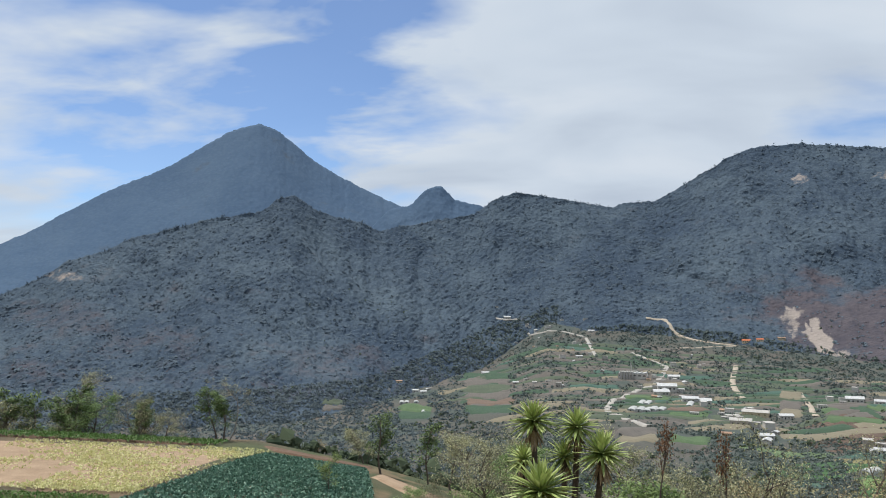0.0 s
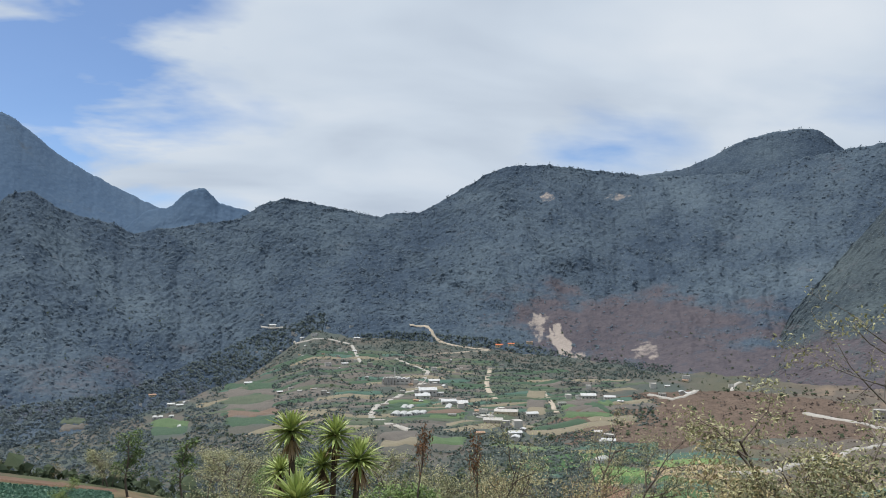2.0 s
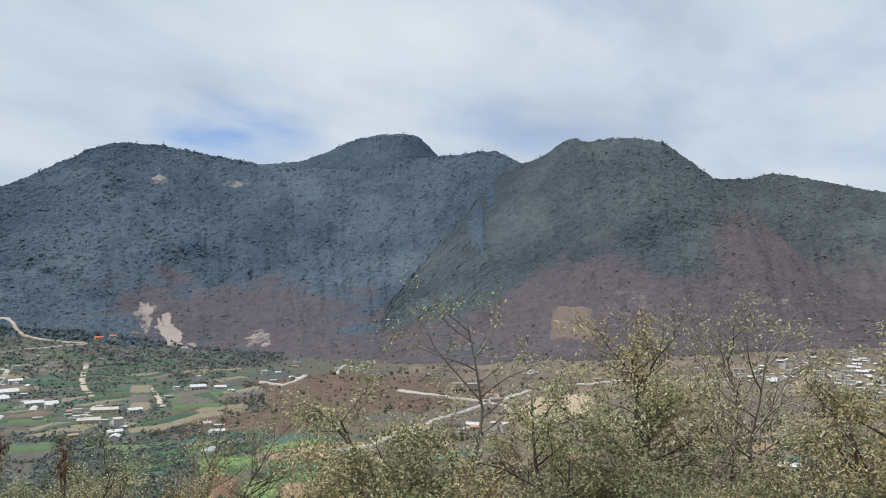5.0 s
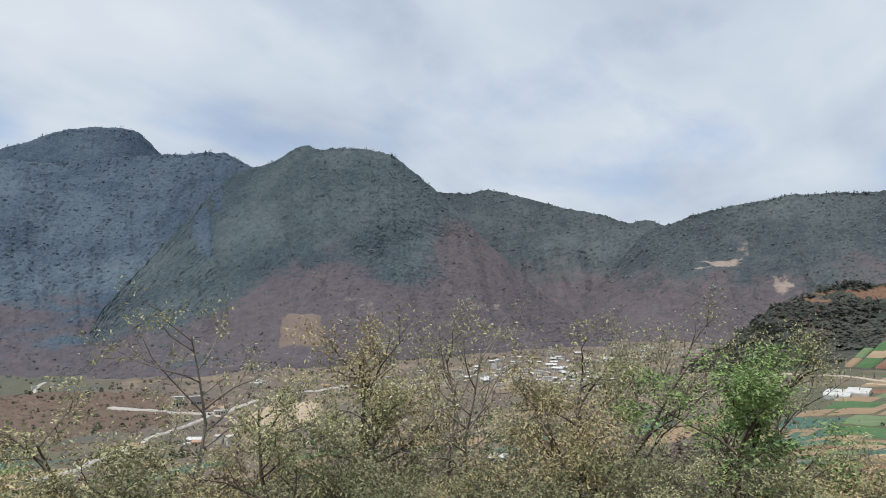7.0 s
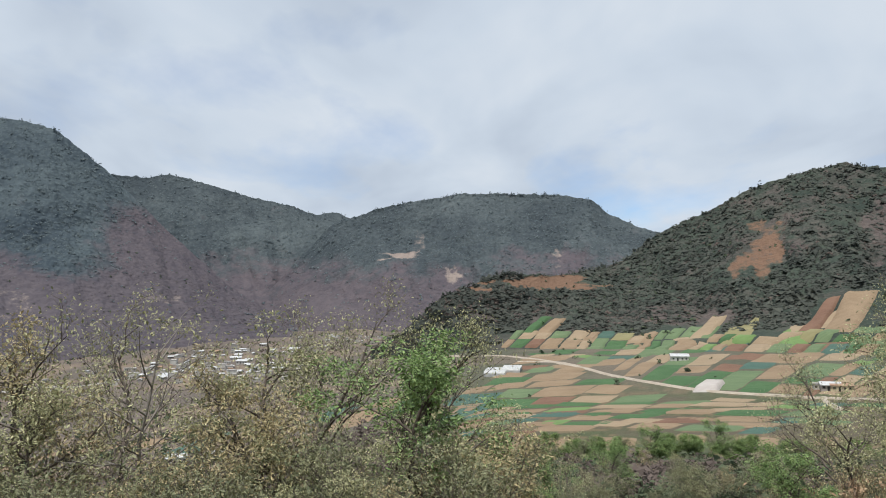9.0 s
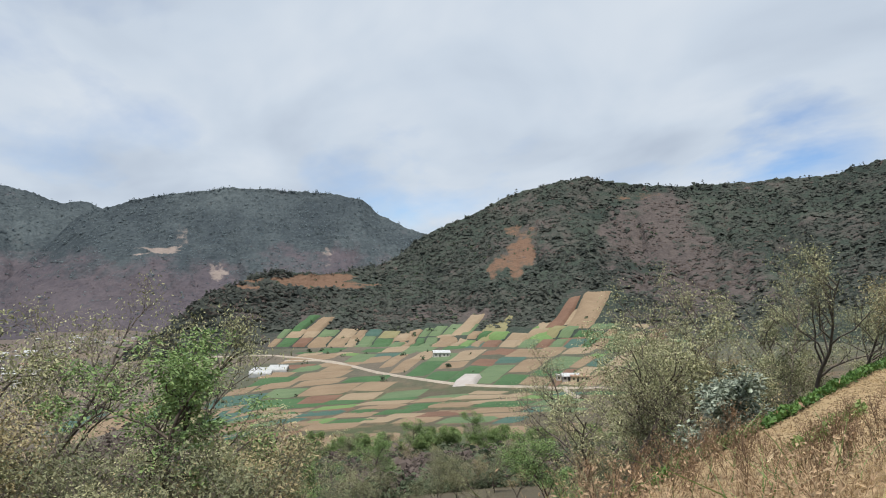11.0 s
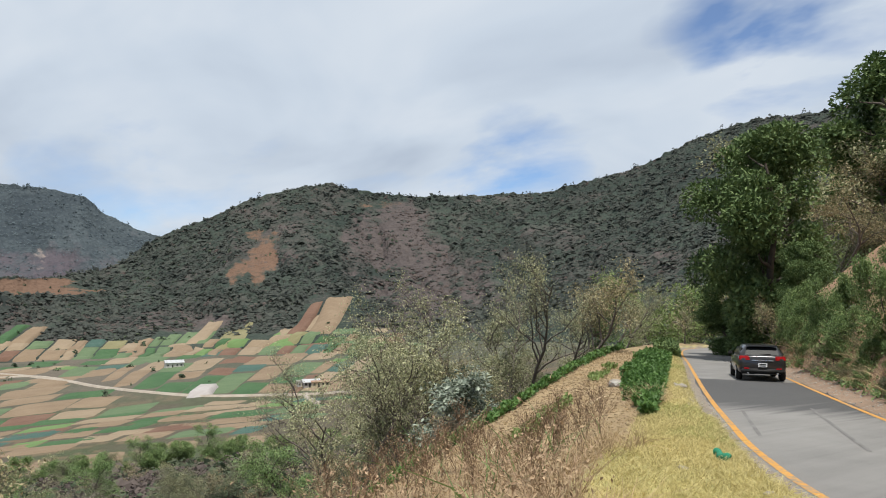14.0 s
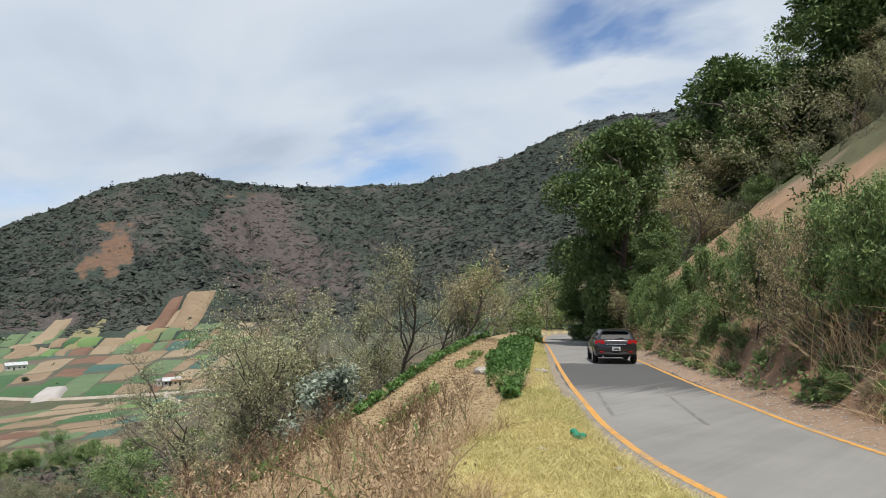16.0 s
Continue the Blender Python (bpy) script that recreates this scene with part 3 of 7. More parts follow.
# ---- building helpers ----
def mesh_object(name, co, faces, mat, parent=None, label="", smooth_shade=False):
    """A mesh from arrays: faces is an (n, 3) or (n, 4) array, or a list of such arrays."""
    me = bpy.data.meshes.new(name)
    blocks = faces if isinstance(faces, list) else [faces]
    blocks = [np.asarray(b) for b in blocks if len(b)]
    loops = np.concatenate([b.ravel() for b in blocks])
    sizes = np.concatenate([np.full(len(b), b.shape[1]) for b in blocks])
    me.vertices.add(len(co))
    me.vertices.foreach_set("co", np.asarray(co, dtype=np.float32).ravel())
    me.loops.add(len(loops))
    me.loops.foreach_set("vertex_index", loops.astype(np.int32))
    me.polygons.add(len(sizes))
    me.polygons.foreach_set("loop_start", np.concatenate([[0], np.cumsum(sizes)[:-1]]).astype(np.int32))
    me.polygons.foreach_set("use_smooth", np.full(len(sizes), smooth_shade))
    me.update(calc_edges=True)
    me.materials.append(mat)
    ob = new(name, me)
    if parent:
        ob.parent = parent
    if label:
        ob["label"] = label
    return ob


def part(name, bm, mat, parent=None, label="", flat=True):
    """Links a bmesh as one mesh object under a thing or a part."""
    me = bpy.data.meshes.new(name)
    bmesh.ops.recalc_face_normals(bm, faces=bm.faces)
    for f in bm.faces:
        f.smooth = not flat
    bm.to_mesh(me)
    bm.free()
    me.materials.append(mat)
    ob = new(name, me)
    if parent:
        ob.parent = parent
    if label:
        ob["label"] = label
    return ob


def box(bm, size, at=(0, 0, 0), turn=None, bevel=0.0):
    m = Matrix.Translation(at) @ (turn or Matrix()) @ Matrix.Diagonal((*size, 1))
    made = bmesh.ops.create_cube(bm, size=1, matrix=m)["verts"]
    if bevel:
        edges = list({e for v in made for e in v.link_edges})
        bmesh.ops.bevel(bm, geom=edges, offset=bevel, segments=2, affect="EDGES")
    return bm


def rod(bm, a, b, r0, r1=None, sides=6):
    a, b = Vector(a), Vector(b)
    m = Matrix.Translation((a + b) / 2) @ (b - a).to_track_quat("Z", "Y").to_matrix().to_4x4()
    bmesh.ops.create_cone(bm, cap_ends=True, segments=sides, radius1=r0, radius2=r0 if r1 is None else r1, depth=(b - a).length, matrix=m)
    return bm


def place(az, d, lift=0.0):
    """A point on the ground by azimuth and distance from the eye."""
    x, y = d * math.sin(radians(az)), d * math.cos(radians(az))
    return x, y, float(land(np.array([x]), np.array([y]))[0]) + lift


class Geo:
    """Gathers tubes into one mesh."""

    def __init__(self):
        self.co, self.quads, self.tris, self.n = [], [], [], 0

    def tube(self, pts, radii, sides):
        pts, radii = np.asarray(pts, float), np.asarray(radii, float)
        t = np.gradient(pts, axis=0)
        t /= np.linalg.norm(t, axis=1)[:, None] + 1e-9
        ref = np.array([0.31, 0.17, 0.93]) if abs(t[0, 2]) < 0.8 else np.array([0.93, 0.17, 0.31])
        a = np.cross(t, ref)
        a /= np.linalg.norm(a, axis=1)[:, None] + 1e-9
        b = np.cross(t, a)
        w = np.arange(sides) * 2 * np.pi / sides
        ring = pts[:, None] + radii[:, None, None] * (np.cos(w)[None, :, None] * a[:, None] + np.sin(w)[None, :, None] * b[:, None])
        k = self.n + np.arange(len(pts) * sides).reshape(len(pts), sides)
        k2 = np.roll(k, -1, axis=1)
        self.quads.append(np.stack([k[:-1], k2[:-1], k2[1:], k[1:]], -1).reshape(-1, 4))
        self.co.append(ring.reshape(-1, 3))
        self.n += len(pts) * sides

    def object(self, name, mat, parent=None, label=""):
        return mesh_object(name, np.concatenate(self.co), np.concatenate(self.quads), mat, parent, label, True)


def unit(v):
    return v / (np.linalg.norm(v, axis=-1, keepdims=True) + 1e-9)


def leaves(name, at, size, mat, rng, parent=None, aspect=0.45, droop=0.3, out=None, label="", vary=0.4):
    """Folded leaf blades: four corners each, at the points given, tips leaning out and down."""
    n = len(at)
    tip = unit(rng.normal(size=(n, 3)) + (out if out is not None else 0))
    tip[:, 2] -= droop
    tip = unit(tip)
    side = unit(np.cross(tip, rng.normal(size=(n, 3)) * 0.5 + np.array([0, 0, 1.0])))
    up = np.cross(side, tip)
    s = (size * (1 + vary * rng.uniform(-1, 1, n)))[:, None]
    base, end = at - tip * s * 0.1, at + tip * s
    mid = at + tip * s * 0.45
    l, r = mid + side * s * aspect * 0.5 + up * s * 0.08, mid - side * s * aspect * 0.5 + up * s * 0.08
    co = np.stack([base, l, end, r], 1).reshape(-1, 3)
    k = np.arange(n * 4).reshape(n, 4)
    f = np.concatenate([k[:, [0, 1, 2]], k[:, [0, 2, 3]]])
    return mesh_object(name, co, f, mat, parent, label)


def grow(rng, height, radius, limbs=6, spread_deg=48, levels=3, first=0.35, bend=0.14, ratio=0.62, children=4, up=0.25, lean=(0, 0), kids_from=0.3):
    """A branching skeleton: the branches as (points, radii, level), and the points along the last twigs."""
    branches, twigs = [], []

    def branch(p, d, length, r, level):
        n = 7 if level == 0 else 5
        pts, rad = [p], [r]
        q, v = p.copy(), d.copy()
        for i in range(1, n):
            v = unit(v + rng.normal(size=3) * bend + np.array([0, 0, up * 0.12 if level else 0.05]))
            q = q + v * length / (n - 1)
            pts.append(q)
            rad.append(max(0.004, r * (1 - 0.78 * i / (n - 1))))
        pts = np.array(pts)
        branches.append((pts, np.array(rad), level))
        if level == levels:
            twigs.append(pts[1:])
            return
        count = limbs if level == 0 else children
        for i in range(count):
            t = (first if level == 0 else kids_from) + (1 - (first if level == 0 else kids_from)) * (i + rng.uniform(0.1, 0.9)) / count
            k = min(int(t * (n - 1)), n - 2)
            f = t * (n - 1) - k
            at = pts[k] * (1 - f) + pts[k + 1] * f
            ang = radians(spread_deg) * rng.uniform(0.65, 1.25)
            w = rng.uniform(0, 2 * np.pi)
            axis = unit(pts[k + 1] - pts[k])
            a = unit(np.cross(axis, rng.normal(size=3)))
            b = np.cross(axis, a)
            nd = axis * math.cos(ang) + (a * math.cos(w) + b * math.sin(w)) * math.sin(ang)
            nd = unit(nd + np.array([0, 0, up]))
            branch(at, nd, length * ratio * rng.uniform(0.7, 1.15) * (1.15 - 0.5 * t if level == 0 else 1), max(0.006, r * 0.55 * (1.1 - 0.6 * t)), level + 1)

    branch(np.zeros(3), unit(np.array([lean[0], lean[1], 1.0])), height * 0.82, radius, 0)
    return branches, twigs


def leaf_mat(name, a, b, rough=0.6, through=0.25, gloss=0.35):
    m = bpy.data.materials.new(name)
    m.use_nodes = True
    n = Nodes(m.node_tree)
    isl = n.add("ShaderNodeNewGeometry").outputs["Random Per Island"]
    p = n.add("ShaderNodeTexCoord").outputs["Object"]
    tone = n.math("ADD", n.math("MULTIPLY", isl, 0.65), n.math("MULTIPLY", n.noise(p, 1.3, 3), 0.45))
    col = n.mix(n.grade(tone, 0.15, 0.9), a, b)
    pr = n.add("ShaderNodeBsdfPrincipled", {"Base Color": col, "Roughness": rough, "Specular IOR Level": gloss})
    tr = n.add("ShaderNodeBsdfTranslucent", {"Color": col})
    mx = n.add("ShaderNodeMixShader", {0: through, 1: pr.outputs[0], 2: tr.outputs[0]})
    n.add("ShaderNodeOutputMaterial", {"Surface": mx.outputs[0]})
    return m


bark = mottled("bark", (0.085, 0.07, 0.06), (0.17, 0.145, 0.125), 2.5, bump=0.7)
bark_pale = mottled("pale_bark", (0.15, 0.135, 0.12), (0.27, 0.25, 0.225), 2.5, bump=0.6)
bark_dark = mottled("dark_bark", (0.05, 0.042, 0.035), (0.11, 0.09, 0.075), 2.5, bump=0.7)
leaf_olive = leaf_mat("olive_leaf", (0.12, 0.14, 0.060), (0.54, 0.53, 0.32))
leaf_tan = leaf_mat("tan_leaf", (0.18, 0.15, 0.075), (0.50, 0.43, 0.25))
leaf_green = leaf_mat("green_leaf", (0.075, 0.138, 0.045), (0.28, 0.40, 0.15))
leaf_dark = leaf_mat("dark_leaf", (0.045, 0.084, 0.030), (0.20, 0.275, 0.11), 0.62, 0.1, 0.15)
leaf_silver = leaf_mat("silver_leaf", (0.030, 0.055, 0.030), (0.38, 0.43, 0.34), 0.42, 0.1)
leaf_shrub = leaf_mat("shrub_leaf", (0.060, 0.108, 0.036), (0.25, 0.345, 0.125), 0.6, 0.25)
leaf_bright = leaf_mat("bright_leaf", (0.042, 0.100, 0.025), (0.135, 0.245, 0.062), 0.5)
leaf_grey = leaf_mat("grey_green_leaf", (0.080, 0.096, 0.050), (0.27, 0.28, 0.160))
leaf_rust = leaf_mat("rust_leaf", (0.120, 0.066, 0.036), (0.240, 0.132, 0.072))
leaf_lime = leaf_mat("lime_leaf", (0.130, 0.182, 0.052), (0.260, 0.338, 0.117))

stalk_brown = mottled("weed_stalk", (0.13, 0.085, 0.055), (0.24, 0.165, 0.11), 6.0)
weed_leaf = leaf_mat("weed_leaf", (0.19, 0.125, 0.08), (0.40, 0.28, 0.18), 0.8, 0.2)
# kind: bark, leaf, label words, skeleton, leaf size, leaves per twig point, scatter, droop
KINDS = {
    "bare": (bark_pale, leaf_olive, "leafless pale-barked tree with a few dry leaves", dict(limbs=10, levels=3, spread_deg=62, first=0.52, children=4, up=0.2, ratio=0.44, bend=0.2), 0.10, 1.6, 0.12, 0.5),
    "twiggy": (bark, leaf_olive, "thin twiggy tree almost bare in the dry season", dict(limbs=12, levels=3, spread_deg=50, first=0.28, children=5, up=0.28, ratio=0.42, bend=0.2), 0.085, 2.8, 0.2, 0.4),
    "sparse": (bark, leaf_olive, "thin-leaved olive and brown tree on the slope", dict(limbs=9, levels=3, spread_deg=62, first=0.42, children=5, up=0.14, ratio=0.42, bend=0.18), 0.11, 4.4, 0.24, 0.4),
    "amber": (bark, leaf_tan, "tree with sparse yellow-brown dry leaves", dict(limbs=9, levels=3, spread_deg=58, first=0.42, children=5, up=0.2, ratio=0.42, bend=0.18), 0.11, 4.0, 0.26, 0.4),
    "green": (bark_dark, leaf_green, "fresh green leafy tree among dry trees", dict(limbs=12, levels=3, spread_deg=60, first=0.2, children=5, up=0.16, ratio=0.44, bend=0.18), 0.12, 8.0, 0.26, 0.45),
    "dense": (bark_dark, leaf_dark, "tall dense dark green broadleaf tree", dict(limbs=14, levels=2, spread_deg=58, first=0.12, children=4, up=0.12, ratio=0.2), 0.28, 20.0, 0.50, 0.3),
    "silver": (bark_dark, leaf_silver, "round bush with silvery green leaves", dict(limbs=14, levels=3, spread_deg=62, first=0.05, children=4, up=0.1, ratio=0.5), 0.15, 7.0, 0.18, 0.4),
    "ivy": (bark_dark, leaf_bright, "narrow tree wrapped in green creepers", dict(limbs=16, levels=2, spread_deg=60, first=0.15, children=4, up=0.1, ratio=0.22), 0.20, 9.0, 0.3, 0.6),
    "slim": (bark, leaf_dark, "slim pruned tree with leaves up the trunk", dict(limbs=14, levels=2, spread_deg=55, first=0.3, children=4, up=0.1, ratio=0.26), 0.22, 7.0, 0.26, 0.4),
    "lime": (bark, leaf_lime, "soft yellow-green tree down the slope", dict(limbs=12, levels=3, spread_deg=46, first=0.2, children=4, up=0.2, ratio=0.45), 0.16, 4.5, 0.34, 0.3),
    "rust": (bark, leaf_rust, "small tree with a tuft of rust-brown leaves", dict(limbs=6, levels=3, spread_deg=32, first=0.72, children=3, up=0.3, ratio=0.2), 0.12, 1.6, 0.12, 0.4),
    "brush": (bark, leaf_grey, "tangled grey-green brush with thin stems", dict(limbs=10, levels=3, spread_deg=52, first=0.06, children=5, up=0.25, ratio=0.52), 0.09, 3.6, 0.2, 0.4),
    "dry_brush": (bark, leaf_tan, "dry brown brush with few leaves", dict(limbs=10, levels=3, spread_deg=50, first=0.06, children=5, up=0.3, ratio=0.52), 0.085, 2.2, 0.18, 0.4),
    "weed_clump": (stalk_brown, weed_leaf, "clump of dry brown branching weeds", dict(limbs=12, levels=2, spread_deg=34, first=0.04, children=6, up=0.4, ratio=0.7), 0.05, 2.2, 0.06, 0.4),
    "shrub": (bark_dark, leaf_shrub, "leafy green shrub on the earth bank", dict(limbs=12, levels=3, spread_deg=60, first=0.05, children=4, up=0.12, ratio=0.5), 0.11, 11.0, 0.2, 0.4),
}
PLANT_H = {"bare": 9.0, "twiggy": 9.0, "sparse": 8.0, "amber": 8.0, "green": 8.0, "dense": 14.0, "silver": 3.5, "ivy": 7.0, "slim": 8.0, "lime": 8.0, "rust": 6.0, "brush": 4.0, "dry_brush": 4.0, "weed_clump": 1.3, "shrub": 3.0}
MADE = {}
CLUMPED = {"dense": 5, "green": 5, "silver": 5, "shrub": 5, "ivy": 4, "slim": 4, "lime": 5, "sparse": 4, "amber": 4}
VARIANTS = 3


def make_plant(kind, seed):
    rng = np.random.default_rng(seed)
    wood, leaf, label, skel, size, per, scatter, droop = KINDS[kind]
    h = PLANT_H[kind]
    bush = kind in ("silver", "brush", "dry_brush", "shrub", "weed_clump")
    name = "bush" if bush else "tree"
    ob = new(name)
    br, tw = grow(rng, h, h * (0.012 if kind == "twiggy" else 0.009 if kind == "bare" else 0.015 if not bush else 0.012) * (1.4 if kind == "dense" else 1), lean=rng.normal(size=2) * 0.07, **skel)
    g = Geo()
    for pts, rad, level in br:
        g.tube(pts, rad, (7, 5, 3, 3)[level])
    top = max(p[:, 2].max() for p, _, _ in br)
    trunk = g.object("stem" if bush else "trunk", wood, ob)
    tip = np.concatenate(tw + ([p[3:] for p, _, lv in br if lv < 2] if kind in ("dense", "green", "slim", "ivy", "lime") else []))
    n = int(len(tip) * per)
    if kind == "dense":
        # a tall crown of overlapping rounded lobes, leaves on their outer shells
        n, count = 50000, 48
        q = rng.uniform(0.06, 1.0, count)
        wide = np.interp(q, [0.05, 0.2, 0.35, 0.55, 0.75, 0.9, 1.0], [0.09, 0.15, 0.26, 0.30, 0.26, 0.17, 0.06]) * h
        w = rng.uniform(0, 6.283, count)
        far = wide * rng.uniform(0.25, 1.0, count) ** 0.5 * 0.82
        lobe = rng.uniform(0.06, 0.125, count) * h
        nodes = np.stack([far * np.cos(w), far * np.sin(w), np.minimum(q * h * 0.97, h - lobe * 0.6)], 1)
        own = rng.choice(count, n, p=lobe ** 2 / (lobe ** 2).sum())
        way = unit(rng.normal(size=(n, 3)) + np.array([0, 0, 0.25]))
        at = nodes[own] + way * (lobe[own] * np.where(rng.uniform(0, 1, n) < 0.42, rng.uniform(0.1, 0.7, n), rng.uniform(0.78, 1.05, n)))[:, None] * np.array([1, 1, 0.8])
        out = way * 0.8 + np.array([0, 0, 0.4])
    elif kind in CLUMPED:
        # leaves gather in rounded sprays with gaps between them
        nodes = tip[rng.choice(len(tip), max(12, len(tip) // CLUMPED[kind]), replace=False)]
        own = rng.integers(0, len(nodes), n)
        off = unit(rng.normal(size=(n, 3))) * rng.uniform(0.35, 1.0, (n, 1)) ** 0.6 * scatter * 1.9 * rng.uniform(0.6, 1.3, len(nodes))[own][:, None]
        off[:, 2] *= 0.75
        at = nodes[own] + off
        out = unit(off) * 0.9 + np.array([0, 0, 0.35])
    else:
        at = tip[rng.integers(0, len(tip), n)] + rng.normal(size=(n, 3)) * scatter
        out = None
    crown = leaves("crown", at, size, leaf, rng, ob, droop=droop, out=out)
    tagged(ob, label, "bush" if bush else "tree")
    ob["tall"] = float(max(top, np.percentile(at[:, 2], 99.5)))
    return ob


def plant(kind, az, d, top_el=None, height=None, group="", wide=1.0, label=""):
    """Sets a plant on the ground so that its top stands at an elevation, or at a height."""
    x, y, z = place(az, d)
    rnd = random.random()
    key = (kind, int(rnd * VARIANTS))
    first = key not in MADE
    if first:
        MADE[key] = make_plant(kind, hash_of(key))
    src = MADE[key]
    if height is None:
        height = EYE[2] + d * math.tan(radians(top_el)) - z
    k = max(0.15, height / src["tall"]) * (1.1 if kind in ("bare", "twiggy") else 1.0)
    m = pose(x, y, z - 0.08, 0, 0, random.uniform(0, 360)) @ Matrix.Diagonal((k * wide, k * wide, k, 1))
    if first:
        src.matrix_basis = m
        ob = src
    else:
        keep = src.scale.copy()
        src.scale = (1, 1, 1)
        ob = copy_thing(src, m)
        src.scale = keep
    if group:
        ob["group"] = group
    if label:
        ob["label"] = label
    return ob


def hash_of(key):
    return sum(ord(c) * (i + 3) for i, c in enumerate(key[0])) * 7 + key[1]


# ---- road ----
asphalt, n, sh = material("asphalt", 0.85)
pos = n.add("ShaderNodeTexCoord").outputs["Object"]
wear = n.noise(pos, 0.45, 4, 0.6)
grit = n.noise(pos, 60.0, 3, 0.7)
track = n.noise(n.add("ShaderNodeMapping", {"Vector": pos, "Rotation": (0, 0, radians(-35)), "Scale": (2.6, 0.12, 1)}).outputs[0], 1.0, 4, 0.6)
col = n.mix(n.grade(n.math("ADD", wear, n.math("MULTIPLY", track, 0.8)), 0.6, 1.15), (0.155, 0.150, 0.143), (0.235, 0.228, 0.215))
col = n.mix(n.math("MULTIPLY", grit, 0.35), col, (0.29, 0.278, 0.262))
# a dark patch across the road, broken into lengthwise streaks
dark_patch = n.grade(n.math("ADD", n.attr("dark_patch"), n.math("MULTIPLY", n.math("SUBTRACT", track, 0.5), 1.6)), 0.2, 0.75, 0.0, 0.8)
col = n.mix(dark_patch, col, (0.055, 0.055, 0.057))
paint(n, sh, col, grit, 0.35, 0.01)
line_paint, n, sh = material("road_paint", 0.7)
pos = n.add("ShaderNodeTexCoord").outputs["Object"]
chip = n.grade(n.math("ADD", n.noise(pos, 9, 5, 0.7), n.math("MULTIPLY", n.noise(pos, 0.8, 3), 0.4)), 0.68, 0.90)
paint(n, sh, n.mix(chip, n.mix(n.noise(pos, 3), (0.50, 0.23, 0.045), (0.62, 0.33, 0.07)), (0.22, 0.20, 0.17)), n.noise(pos, 60), 0.2, 0.005)
rubber_mark = mottled("tyre_mark_rubber", (0.14, 0.135, 0.13), (0.215, 0.208, 0.198), 1.5)


def ribbon(name, line, offs, lift, mat, thick=0.0, parent=None):
    """A strip along a road line between side offsets (left is positive), lying on the road's slope."""
    line = np.asarray(line)
    t = np.gradient(line, axis=0)
    t /= np.linalg.norm(t, axis=1)[:, None]
    left = np.stack([-t[:, 1], t[:, 0]], 1)
    rows = [line + left * o for o in offs]
    X, Y = np.stack([r[:, 0] for r in rows]), np.stack([r[:, 1] for r in rows])
    Z = road_level(X, Y) + lift
    if thick:
        X, Y = np.vstack([X[:1], X, X[-1:]]), np.vstack([Y[:1], Y, Y[-1:]])
        Z = np.vstack([Z[:1] - thick, Z, Z[-1:] - thick])
    ob = grid_mesh(name, X, Y, Z, mat)
    ob.data.polygons.foreach_set("use_smooth", np.zeros(len(ob.data.polygons), bool))
    if parent:
        ob.parent = parent
    return ob


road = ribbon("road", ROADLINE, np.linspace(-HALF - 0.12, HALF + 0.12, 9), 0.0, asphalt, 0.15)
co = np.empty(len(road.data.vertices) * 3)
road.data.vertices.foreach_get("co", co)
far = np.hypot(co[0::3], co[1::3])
attribute(road, "dark_patch", smooth(far, 18.5, 25.5) * (1 - smooth(far, 32.2, 33.4)) * (co[1::3] < 0))
tagged(road, "narrow grey asphalt mountain road with worn surface", "road", kind="structure")
ribbon("edge_line", ROADLINE, (HALF - 0.14, HALF), 0.006, line_paint, 0.0, road)["label"] = "worn orange edge line"
ribbon("edge_line", ROADLINE, (-HALF, -HALF + 0.14), 0.006, line_paint, 0.0, road)["label"] = "worn orange edge line"


def road_point(k, side):
    """A point at an index of the road line and a side offset from the middle."""
    k = max(0, min(len(ROADLINE) - 1, k))
    p, d = ROADLINE[k], ROADDIR[k]
    return p[0] - d[1] * side, p[1] + d[0] * side


START = int(np.argmin(np.hypot(ROADLINE[:, 0] - 2.0, ROADLINE[:, 1] + 10.2)))
for k0, k1, s0, s1 in ((11, 19, 1.5, 1.28), (9, 21, -0.15, -0.62)):
    pts = [road_point(int(round(START + k0 + (k1 - k0) * f)), s0 + (s1 - s0) * f) for f in np.linspace(0, 1, k1 - k0 + 1)]
    mk = ribbon("tyre_mark", pts, (-0.04, 0.04), 0.008, rubber_mark, 0.0, road)
    mk["label"] = "dark rubber skid mark"


def scatter_side(rng, k0, k1, u0, u1, n):
    """Random ground points beside the road, between side distances from its left edge line (negative: right side)."""
    k = rng.uniform(START + k0, START + k1, n)
    i = np.clip(k.astype(int), 0, len(ROADLINE) - 2)
    f = (k - i)[:, None]
    p = ROADLINE[i] * (1 - f) + ROADLINE[i + 1] * f
    d = ROADDIR[i]
    s = rng.uniform(u0, u1, n)
    s = np.where(s >= 0, HALF + s, -HALF + s)
    x, y = p[:, 0] - d[:, 1] * s, p[:, 1] + d[:, 0] * s
    return np.stack([x, y, land(x, y)], 1)


